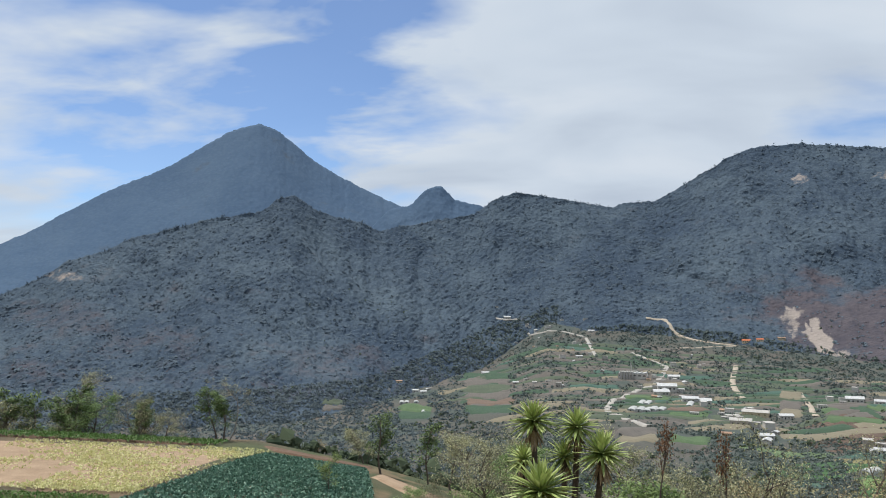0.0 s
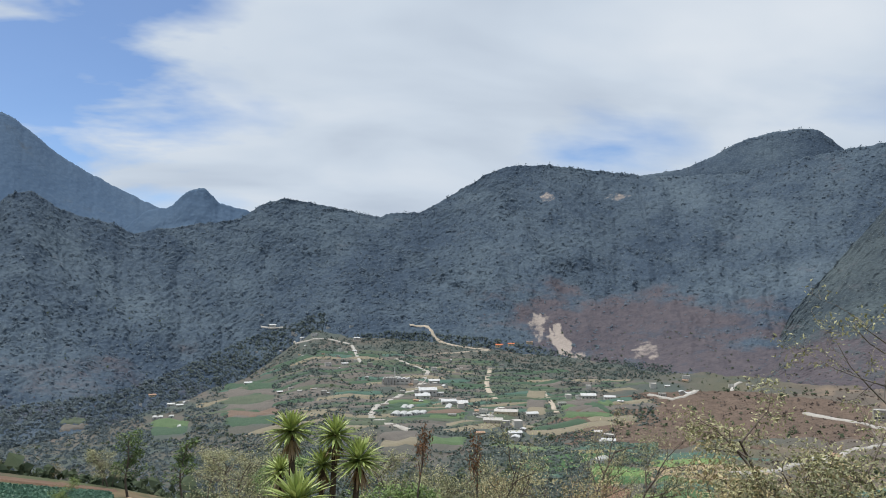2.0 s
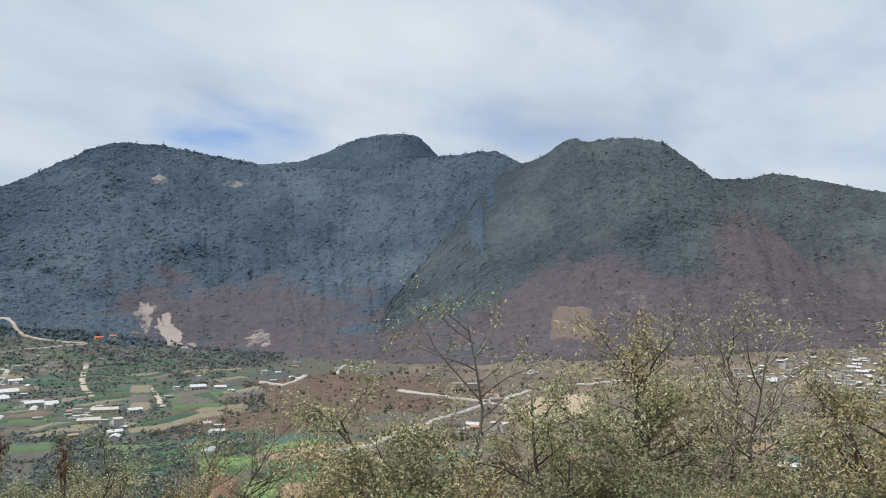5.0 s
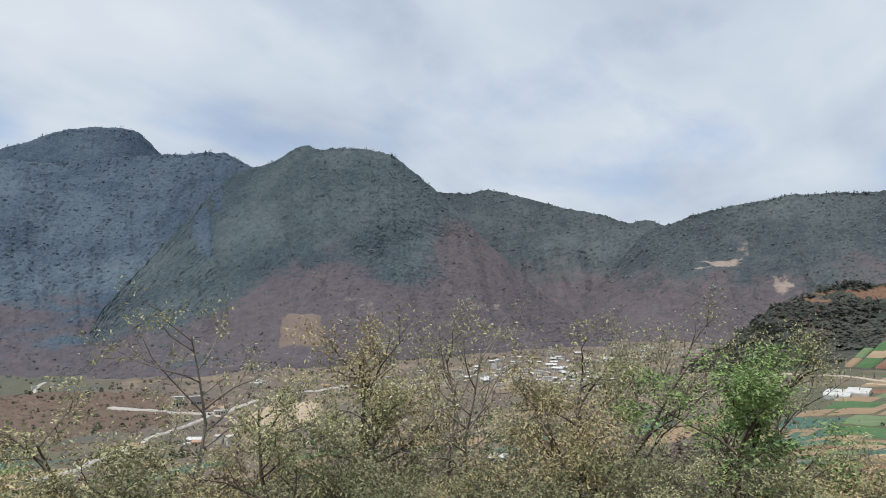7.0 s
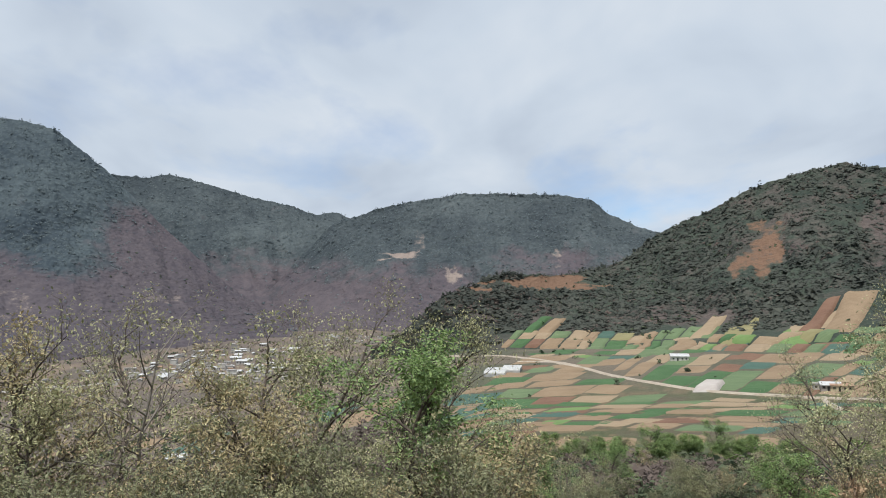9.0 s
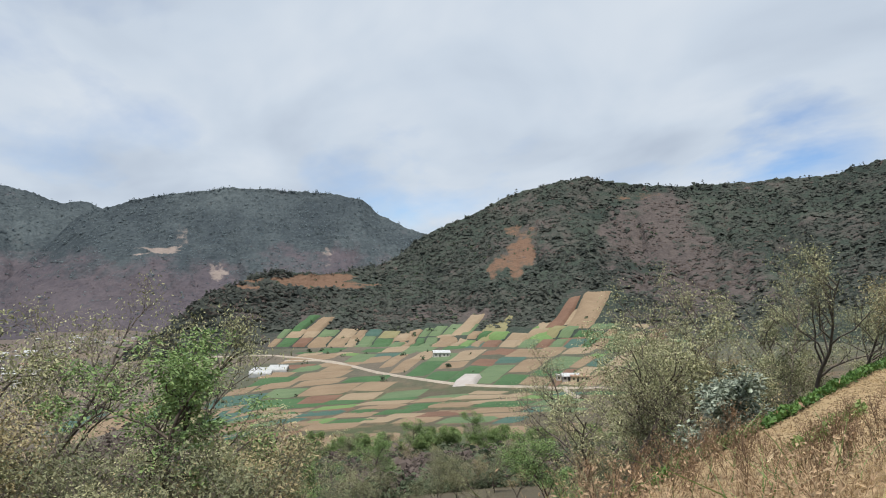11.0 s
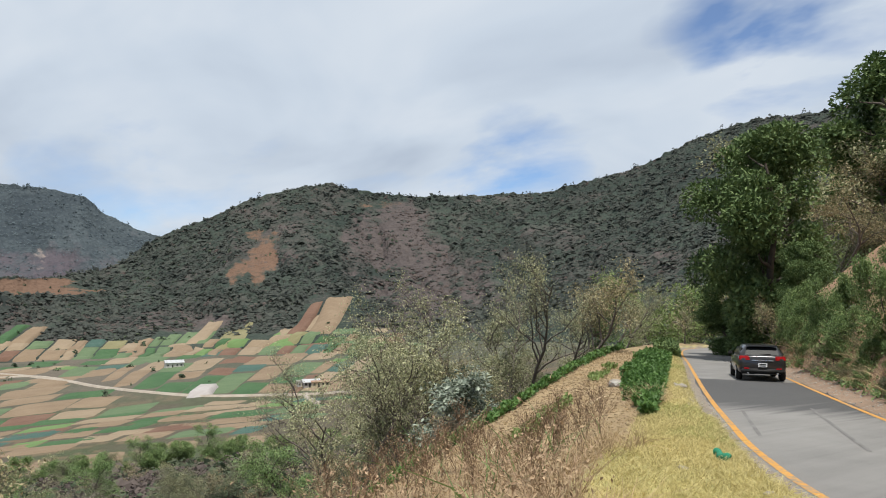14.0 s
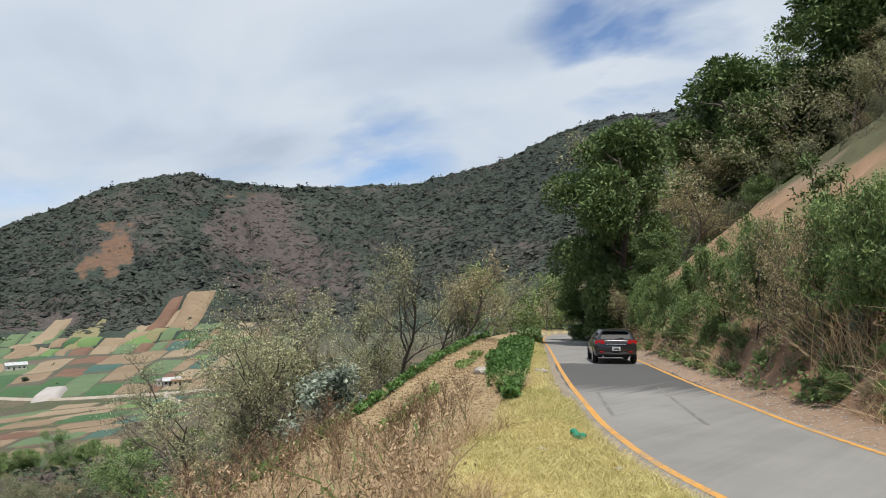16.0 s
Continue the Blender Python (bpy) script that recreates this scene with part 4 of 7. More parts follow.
def blades(name, at, length, width, mat, rng, lean=0.35, bend=0.5, label="", category="grass", parts=2):
    """Bent grass blades or stalks rising from points; the mesh is one piece of ground cover."""
    n = len(at)
    L = (length * rng.uniform(0.55, 1.3, n))[:, None]
    dirn = unit(np.concatenate([rng.normal(size=(n, 2)) * lean, np.ones((n, 1))], 1))
    side = unit(np.cross(dirn, np.concatenate([rng.normal(size=(n, 2)), np.zeros((n, 1))], 1))) * width * rng.uniform(0.6, 1.3, (n, 1))
    sag = np.concatenate([rng.normal(size=(n, 2)) * bend, -np.abs(rng.normal(size=(n, 1))) * bend * 0.4], 1)
    rows, faces = [], []
    for q in range(parts + 1):
        f = q / parts
        c = at + dirn * L * f + sag * L * f * f
        w = side * (1 - 0.85 * f)
        rows += [c - w, c + w]
    co = np.stack(rows, 1).reshape(-1, 3)
    k = np.arange(n)[:, None] * (2 * (parts + 1))
    for q in range(parts):
        faces.append(k + np.array([[2 * q, 2 * q + 1, 2 * q + 3, 2 * q + 2]]))
    ob = mesh_object(name, co, np.concatenate(faces), mat)
    return tagged(ob, label, category, kind="stuff")


rng = np.random.default_rng(5)
grass_dry = leaf_mat("dry_grass", (0.40, 0.335, 0.14), (0.70, 0.62, 0.30), 0.7, 0.3)
grass_live = leaf_mat("green_grass", (0.19, 0.22, 0.06), (0.42, 0.43, 0.15), 0.7, 0.3)
straw = leaf_mat("straw", (0.30, 0.215, 0.12), (0.58, 0.45, 0.27), 0.8, 0.25)
weed_brown = leaf_mat("dry_weed", (0.22, 0.145, 0.09), (0.48, 0.35, 0.22), 0.8, 0.2)

def scatter_slope(rng, k0, k1, w0, w1, n, power=1.0):
    """Random points on the tilled slope: w 0 is the verge's edge, 1 the slope's lower edge."""
    k = START + k0 + (k1 - k0) * rng.uniform(0, 1, n) ** power
    i = np.clip(k.astype(int), 0, len(ROADLINE) - 2)
    f = (k - i)[:, None]
    p = ROADLINE[i] * (1 - f) + ROADLINE[i + 1] * f
    d = ROADDIR[i]
    far = np.hypot(p[:, 0], p[:, 1])
    w = w0 + (w1 - w0) * rng.uniform(0, 1, n)
    ue, ul = verge_edge(far), slope_edge(far)
    s = HALF + np.where(w < 0, ue * (1 + w), ue + (ul - ue) * w)
    x, y = p[:, 0] - d[:, 1] * s, p[:, 1] + d[:, 0] * s
    return np.stack([x, y, land(x, y)], 1)


# verge (w from -1 at the road to 0 at its edge)
pts = np.concatenate([scatter_slope(rng, -16, 14, -0.84, 0.06, 50000), scatter_slope(rng, 14, 70, -0.7, 0.03, 14000)])
blades("verge_grass", pts, 0.13, 0.006, grass_dry, rng, 0.5, 0.6, "short sunburnt yellow grass along the road verge")
pts = np.concatenate([scatter_slope(rng, -16, 14, -0.8, 0.03, 12000), scatter_slope(rng, 14, 70, -0.7, 0.02, 9000)])
pts = pts[fbm(pts[:, 0] / 2.5, pts[:, 1] / 2.5, 3, 7) > 0.02]
blades("green_grass", pts, 0.15, 0.007, grass_live, rng, 0.5, 0.6, "greener tufts of grass in the verge")
pts = scatter_slope(rng, -6, 20, -0.08, 0.14, 6000)
pts = pts[fbm(pts[:, 0] / 1.5, pts[:, 1] / 1.5, 3, 8) > -0.05]
blades("straw_fringe", pts, 0.40, 0.008, straw, rng, 0.4, 0.6, "fringe of dry straw grass at the verge's edge")

# tall dry weeds below the verge
pts = np.concatenate([scatter_slope(rng, -18, 1, 0.05, 0.8, 8500), scatter_slope(rng, 1, 7, 0.1, 0.6, 350)])
az_p = np.degrees(np.arctan2(pts[:, 0], pts[:, 1]))
pts = pts[(np.hypot(pts[:, 0], pts[:, 1]) > 6.0) & (az_p < 142) & (fbm(pts[:, 0] / 1.3, pts[:, 1] / 1.3, 3, 9) > -0.12)]
blades("dry_weeds", pts, 0.85, 0.006, weed_brown, rng, 0.3, 0.35, "tall dry brown weeds on the slope below the verge", parts=3)
pts = np.repeat(pts[::2], 7, axis=0) + rng.normal(size=(len(pts[::2]) * 7, 3)) * np.array([0.15, 0.15, 0.24]) + np.array([0, 0, 0.5])
tagged(leaves("weed_seedheads", pts, 0.055, weed_brown, rng), "withered leaves and seed heads on dry weeds", "weeds", kind="stuff")
pts = scatter_slope(rng, -14, 10, 0.15, 1.0, 200)
pts = pts[np.hypot(pts[:, 0], pts[:, 1]) > 7]
blades("green_weeds", pts, 0.9, 0.02, leaf_shrub, rng, 0.3, 0.5, "a few green weeds among dry stalks", parts=3)


# crop bed and green rows on the tilled slope
def leaf_bed(name, stretches, high, size, mat, label, wave=None):
    """A mass of leaves over stretches (from, to, inner, outer, count) of the tilled slope."""
    at = np.concatenate([scatter_slope(rng, k0, k1, w0, w1, n) for k0, k1, w0, w1, n in stretches])
    at[:, 2] += high * (0.2 + 0.8 * rng.uniform(0, 1, len(at)) ** 0.6) * (0.7 + 0.6 * fbm(at[:, 0] / 0.9, at[:, 1] / 0.9, 2, 13))
    if wave is not None:
        at = at[fbm(at[:, 0] / 2.2, at[:, 1] / 2.2, 3, 14) > wave]
    return tagged(leaves(name, at, size, mat, rng, aspect=0.7, droop=0.1, out=np.array([0, 0, 0.9])), label, "crop", kind="stuff")


leaf_bed("bean_bed", [(12, 16, -0.03, 0.045, 1300), (16, 20, -0.06, 0.11, 2900), (20, 26, -0.06, 0.21, 5000), (26, 34, -0.06, 0.30, 6500), (34, 48, -0.06, 0.42, 8000), (48, 64, -0.06, 0.50, 7000)], 0.36, 0.14, leaf_bright, "dense bright green bean plants in a raised bed")
leaf_bed("green_row", [(-7, 2, 0.97, 1.12, 2200), (2, 30, 0.97, 1.15, 7500), (30, 62, 0.95, 1.2, 5500)], 0.40, 0.14, leaf_bright, "green plants along the lower field edge", -0.35)
leaf_bed("green_row", [(10, 24, 0.56, 0.64, 2400), (24, 40, 0.56, 0.68, 1600)], 0.24, 0.11, leaf_lime, "row of low green plants across the tilled slope", -0.1)
leaf_bed("hedge", [(66, 92, -0.75, 0.35, 9000)], 0.85, 0.16, leaf_dark, "low dark hedge where the road bends")

# stubble, straw and clods over the tilled soil
pts = scatter_slope(rng, 0, 62, 0.05, 1.0, 16000)
pts = pts[fbm(pts[:, 0] / 1.1, pts[:, 1] / 1.1, 3, 61) > rng.uniform(-0.25, 0.25, len(pts))]
blades("stubble", pts, 0.15, 0.008, straw, rng, 0.9, 0.8, "straw stubble over the tilled slope")
clods = scatter_slope(rng, 0, 60, 0.05, 0.98, 3500)

# cut canes, stones and litter
cane = mottled("dry_cane", (0.42, 0.33, 0.20), (0.58, 0.48, 0.32), 4.0)
clod_soil = mottled("clod_soil", (0.22, 0.16, 0.095), (0.36, 0.27, 0.165), 3.0, bump=0.8)
stone = mottled("pale_stone", (0.26, 0.235, 0.20), (0.42, 0.39, 0.345), 3.0, bump=0.8)
plastic_green = mottled("green_cloth", (0.02, 0.16, 0.09), (0.04, 0.25, 0.15), 5.0)
for k, u, turn, length in ((14, 4.0, 150, 2.2), (9, 4.8, 138, 1.7), (20, 3.3, 160, 1.6), (34, 2.6, 200, 1.5)):
    x, y = road_point(START + k, HALF + u)
    z = float(land(np.array([x]), np.array([y]))[0])
    d = heading(turn)
    x2, y2 = x + d.x * length, y + d.y * length
    z2 = float(land(np.array([x2]), np.array([y2]))[0])
    bm = bmesh.new()
    mid = ((x + x2) / 2, (y + y2) / 2, (z + z2) / 2 + 0.10)
    rod(bm, (x, y, z + 0.05), mid, 0.035, 0.03)
    rod(bm, mid, (x2, y2, z2 + 0.05), 0.03, 0.022)
    tagged(part("cane", bm, cane), "cut pale cane lying on the tilled soil", "cane", "canes on the slope")


def rock(at, size, seed, mat=stone, label="pale grey stone on the ground"):
    bm = bmesh.new()
    bmesh.ops.create_icosphere(bm, subdivisions=2, radius=1)
    for v in bm.verts:
        v.co *= 1 + 0.35 * noise.noise(v.co * 1.3 + Vector((seed * 7.1, 0, 0)))
        v.co = Vector((v.co.x * size[0], v.co.y * size[1], v.co.z * size[2]))
    ob = part("rock", bm, mat)
    ob.location = at
    ob.rotation_euler = (0, 0, seed)
    return tagged(ob, label, "rock")


for k, u, s in ((26, 0.7, 0.14), (27, 0.9, 0.10), (28, 2.8, 0.28), (46, 2.2, 0.22), (3, 1.6, 0.06), (1, 0.9, 0.05), (8, 0.45, 0.04)):
    x, y = road_point(START + k, HALF + u)
    rock((x, y, float(land(np.array([x]), np.array([y]))[0]) + s * 0.25), (s * 1.5, s, s * 0.6), k)
# rolled green cloth left in the grass
x, y = road_point(START + 4, 2.85)
z = float(land(np.array([x]), np.array([y]))[0])
g = Geo()
q = np.linspace(0, 1, 9)
g.tube(np.stack([x + 0.34 * q - 0.1, y - 0.16 * q + 0.05 * np.sin(q * 5), z + 0.07 + 0.02 * np.sin(q * 9)], 1), 0.055 + 0.012 * np.sin(q * 14), 8)
tagged(g.object("green_cloth", plastic_green), "crumpled green cloth roll lying in the grass", "cloth")
gravel_pts = np.concatenate([scatter_side(rng, -14, 30, 0.05, 0.8, 900), scatter_side(rng, 0, 60, -1.3, -0.1, 1300)])
ico = bmesh.new()
bmesh.ops.create_icosphere(ico, subdivisions=1, radius=1)
ICO_V = np.array([v.co[:] for v in ico.verts])
ICO_F = np.array([[v.index for v in f.verts] for f in ico.faces])
ico.free()


def lumps(name, at, size, mat, rng, label, category, kind="stuff", jitter=0.3, smooth_shade=False):
    """Many small uneven lumps in one mesh. size: (n, 3) half axes."""
    n = len(at)
    form, skin = ICO_V, ICO_F
    v = form[None] * (1 + jitter * rng.uniform(-1, 1, (n, len(form), 1)))
    w = rng.uniform(0, 6.283, n)
    c, s = np.cos(w)[:, None], np.sin(w)[:, None]
    v = np.stack([v[..., 0] * c - v[..., 1] * s, v[..., 0] * s + v[..., 1] * c, v[..., 2]], -1)
    v = v * size[:, None, :]
    co = (v + at[:, None, :]).reshape(-1, 3)
    f = (skin[None] + (np.arange(n) * len(form))[:, None, None]).reshape(-1, 3)
    return tagged(mesh_object(name, co, f, mat, smooth_shade=smooth_shade), label, category, kind=kind)


def tufts(name, at, size, mat, rng, label, category, per=8, stand=None, spray=0.5):
    """Far tree crowns: each a rounded heap of leafy sprays. size: (n, 3) half axes."""
    n = len(at)
    way = unit(rng.normal(size=(n, per, 3)) + np.array([0, 0, 0.35]))
    off = way * rng.uniform(0.45, 1.0, (n, per, 1)) * size[:, None, :]
    if stand is not None:
        side = unit(np.cross(stand, [0.0, 0.3, 1.0]))
        off = off[..., :1] * side[:, None] + off[..., 1:2] * np.cross(stand, side)[:, None] + off[..., 2:] * stand[:, None]
    c = (at[:, None] + off).reshape(-1, 3)
    if stand is None:
        out = unit(way.reshape(-1, 3) * 0.9 + rng.normal(size=c.shape) * 0.45 + np.array([0, 0, 0.5]))
    else:
        out = unit(np.repeat(stand, per, axis=0) * 1.1 + way.reshape(-1, 3) * 0.35 + rng.normal(size=c.shape) * 0.28 + np.array([0, 0, 0.15]))
    u = unit(np.cross(out, rng.normal(size=c.shape)))
    v = np.cross(out, u)
    k = np.repeat(size[:, :2].mean(1), per)[:, None] * spray * rng.uniform(0.6, 1.3, (len(c), 1))
    bow = -out * k * 0.35
    co = np.stack([c - u * k + bow, c - v * k * 0.8, c + u * k + bow, c + v * k * 0.8], 1).reshape(-1, 3)
    q = np.arange(len(c) * 4).reshape(-1, 4)
    return tagged(mesh_object(name, co, np.concatenate([q[:, [0, 1, 3]], q[:, [1, 2, 3]]]), mat), label, category, kind="stuff")


gs = rng.uniform(0.008, 0.035, (len(gravel_pts), 1))
lumps("soil_clods", clods, rng.uniform(0.02, 0.07, (len(clods), 1)) * np.array([1.2, 1, 0.7]), clod_soil, rng, "crumbly clods on the tilled slope", "soil")
lumps("gravel", gravel_pts, gs * np.array([1.2, 1, 0.7]), stone, rng, "loose gravel along the road edge", "gravel")

# ---- car ----
car_paint, n, sh = material("grey_car_paint", 0.28)
sh.inputs["Metallic"].default_value, sh.inputs["Coat Weight"].default_value = 0.6, 0.6
pos = n.add("ShaderNodeTexCoord").outputs["Object"]
paint(n, sh, n.mix(n.noise(pos, 3), (0.045, 0.043, 0.045), (0.065, 0.062, 0.062)))
black_plastic = mottled("black_plastic", (0.012, 0.012, 0.012), (0.03, 0.03, 0.03), 6.0, 0.6)
tyre_mat = mottled("tyre_rubber", (0.012, 0.012, 0.012), (0.03, 0.028, 0.026), 9.0, 0.85)
rim_mat = mottled("alloy", (0.32, 0.32, 0.33), (0.45, 0.45, 0.46), 5.0, 0.35)
red_lamp = mottled("red_lamp", (0.35, 0.01, 0.015), (0.5, 0.02, 0.02), 8.0, 0.15)
plate_white = mottled("plate", (0.6, 0.6, 0.6), (0.75, 0.75, 0.75), 8.0, 0.5)
chrome = mottled("chrome", (0.6, 0.6, 0.6), (0.7, 0.7, 0.7), 8.0, 0.15)
chrome.node_tree.nodes["Principled BSDF"].inputs["Metallic"].default_value = 1.0
glass_dark, n, sh = material("tinted_glass", 0.35)
sh.inputs["Base Color"].default_value, sh.inputs["Specular IOR Level"].default_value = (0.012, 0.014, 0.016, 1), 0.06


def loft(bm, sections):
    """Skins closed loops of equal length and caps the ends."""
    loops = [[bm.verts.new(p) for p in s] for s in sections]
    for a, b in zip(loops, loops[1:]):
        for i in range(len(a)):
            j = (i + 1) % len(a)
            bm.faces.new((a[i], a[j], b[j], b[i]))
    bm.faces.new(loops[0])
    bm.faces.new(loops[-1][::-1])
    return bm


def car_body_section(y, w, zb, zt, crown=0.06):
    """A rounded cross-section of the lower body."""
    side = [(0.80, zb), (0.97, zb + 0.10), (1.0, zb + 0.30), (0.99, zt - 0.16), (0.94, zt - 0.03), (0.80, zt + crown * 0.5), (0.4, zt + crown)]
    right = [(w * a, y, z) for a, z in side]
    return right + [(-x, y, z) for x, _, z in reversed(right)]


def build_car():
    car = new("car")
    bm = bmesh.new()
    # y runs forward; the tail is at -2.15
    rows = [(-2.15, 0.74, 0.46, 0.90), (-2.10, 0.84, 0.38, 0.98), (-1.9, 0.90, 0.30, 1.01), (-1.3, 0.92, 0.24, 1.00), (0.2, 0.92, 0.24, 0.98), (1.0, 0.92, 0.24, 0.97), (1.7, 0.90, 0.26, 0.90), (2.05, 0.84, 0.30, 0.80), (2.2, 0.70, 0.38, 0.68)]
    part("body", loft(bm, [car_body_section(*r) for r in rows]), car_paint, car, "dark grey metallic bodywork", False)
    bm = bmesh.new()

    def cabin(y, wb, wt, zb, zt):
        right = [(wb, zb), (wb * 0.98, zb + (zt - zb) * 0.45), (wt, zt - 0.10), (wt * 0.90, zt - 0.02), (wt * 0.5, zt)]
        r = [(x, y, z) for x, z in right]
        return r + [(-x, yy, z) for x, yy, z in reversed(r)]

    rows = [(-2.02, 0.80, 0.72, 0.94, 1.06), (-1.80, 0.82, 0.66, 0.95, 1.36), (-1.5, 0.83, 0.66, 0.95, 1.44), (-0.6, 0.84, 0.67, 0.95, 1.48), (0.35, 0.84, 0.65, 0.95, 1.42), (0.95, 0.82, 0.62, 0.94, 1.16), (1.2, 0.80, 0.60, 0.95, 1.0)]
    part("cabin", loft(bm, [cabin(*r) for r in rows]), car_paint, car, "", False)
    # rear window, inset panel following the tail's rake
    bm = bmesh.new()
    quad = [(-0.64, -2.035, 1.05), (0.64, -2.035, 1.05), (0.56, -1.835, 1.33), (-0.56, -1.835, 1.33)]
    lo = [bm.verts.new((x, y - 0.012, z)) for x, y, z in quad]
    hi = [bm.verts.new((x, y + 0.03, z)) for x, y, z in quad]
    bm.faces.new(lo)
    bm.faces.new(hi[::-1])
    for i in range(4):
        bm.faces.new((lo[i], hi[i], hi[(i + 1) % 4], lo[(i + 1) % 4]))
    part("rear_window", bm, glass_dark, car, "dark tinted rear window")
    for sgn in (-1, 1):
        for y0, y1 in ((-1.72, -0.85), (-0.78, 0.25)):
            bm = bmesh.new()
            q = [(0.835, y0, 1.02), (0.845, y1, 1.02), (0.725, y1 - 0.06, 1.33), (0.72, y0 + 0.12, 1.31)]
            a = [bm.verts.new((sgn * (x + 0.012), y, z)) for x, y, z in q]
            b = [bm.verts.new((sgn * (x - 0.03), y, z)) for x, y, z in q]
            bm.faces.new(a)
            bm.faces.new(b[::-1])
            for i in range(4):
                bm.faces.new((a[i], b[i], b[(i + 1) % 4], a[(i + 1) % 4]))
            part("side_window", bm, glass_dark, car, "dark tinted side window")
        lamp = bmesh.new()
        box(lamp, (0.40, 0.18, 0.19), (sgn * 0.66, -2.05, 0.92), Matrix.Rotation(sgn * 0.25, 4, "Z"), 0.03)
        part("tail_light", lamp, red_lamp, car, "red tail light")
        part("reflector", box(bmesh.new(), (0.20, 0.03, 0.05), (sgn * 0.6, -2.185, 0.52), None, 0.008), red_lamp, car, "low red reflector")
        mir = bmesh.new()
        box(mir, (0.20, 0.10, 0.14), (sgn * 1.0, 0.55, 1.05), None, 0.03)
        part("mirror", mir, black_plastic, car)
        for y in (-1.28, 1.36):
            tyre = bmesh.new()
            turn = Matrix.Rotation(radians(90), 4, "Y")
            bmesh.ops.create_cone(tyre, cap_ends=True, segments=28, radius1=0.34, radius2=0.34, depth=0.22, matrix=Matrix.Translation((sgn * 0.82, y, 0.34)) @ turn)
            bmesh.ops.bevel(tyre, geom=[e for e in tyre.edges if len(e.link_faces) == 2 and abs(e.verts[0].co.x - e.verts[1].co.x) < 0.01], offset=0.04, segments=2, affect="EDGES")
            wheel = part("wheel", tyre, tyre_mat, car, "black rubber tyre", False)
            rim = bmesh.new()
            bmesh.ops.create_cone(rim, cap_ends=True, segments=20, radius1=0.22, radius2=0.20, depth=0.04, matrix=Matrix.Translation((sgn * 0.925, y, 0.34)) @ turn)
            part("rim", rim, rim_mat, wheel, "alloy wheel rim")
    part("bumper", box(bmesh.new(), (1.62, 0.20, 0.20), (0, -2.11, 0.42), None, 0.05), black_plastic, car, "black lower rear bumper", False)
    part("spoiler", box(bmesh.new(), (1.16, 0.26, 0.045), (0, -1.84, 1.405), Matrix.Rotation(radians(-4), 4, "X"), 0.015), car_paint, car)
    plate = part("number_plate", box(bmesh.new(), (0.34, 0.02, 0.16), (0, -2.205, 0.66), None, 0.004), plate_white, car, "white number plate with dark bars")
    for i in range(2):
        part("bar", box(bmesh.new(), (0.24, 0.006, 0.035), (0, -2.218, 0.63 + 0.06 * i)), black_plastic, plate)
    part("trim_strip", box(bmesh.new(), (0.80, 0.03, 0.04), (0, -2.165, 0.84), None, 0.008), chrome, car, "bright strip over the number plate")
    part("rear_wiper", rod(bmesh.new(), (-0.05, -2.06, 1.06), (0.33, -2.04, 1.10), 0.012), black_plastic, car)
    for sgn in (-1, 1):
        part("exhaust_pipe", rod(bmesh.new(), (sgn * 0.55, -2.0, 0.34), (sgn * 0.55, -2.19, 0.34), 0.04, 0.04, 10), chrome, car)
    return tagged(car, "dark grey crossover car driving away on the road", "car")


car = build_car()
kc = int(np.argmin(np.abs(np.hypot(ROADLINE[:, 0], ROADLINE[:, 1]) - 34.5) + (ROADLINE[:, 1] > 0) * 100 + (ROADLINE[:, 0] < 0) * 100))
cx, cy = road_point(kc, -0.6)
cd = ROADDIR[kc]
grade = math.atan(0.045)
car.matrix_basis = Matrix.Translation((cx, cy, float(road_level(cx, cy)))) @ Matrix.Rotation(math.atan2(-cd[0], cd[1]), 4, "Z") @ Matrix.Rotation(-grade, 4, "X")


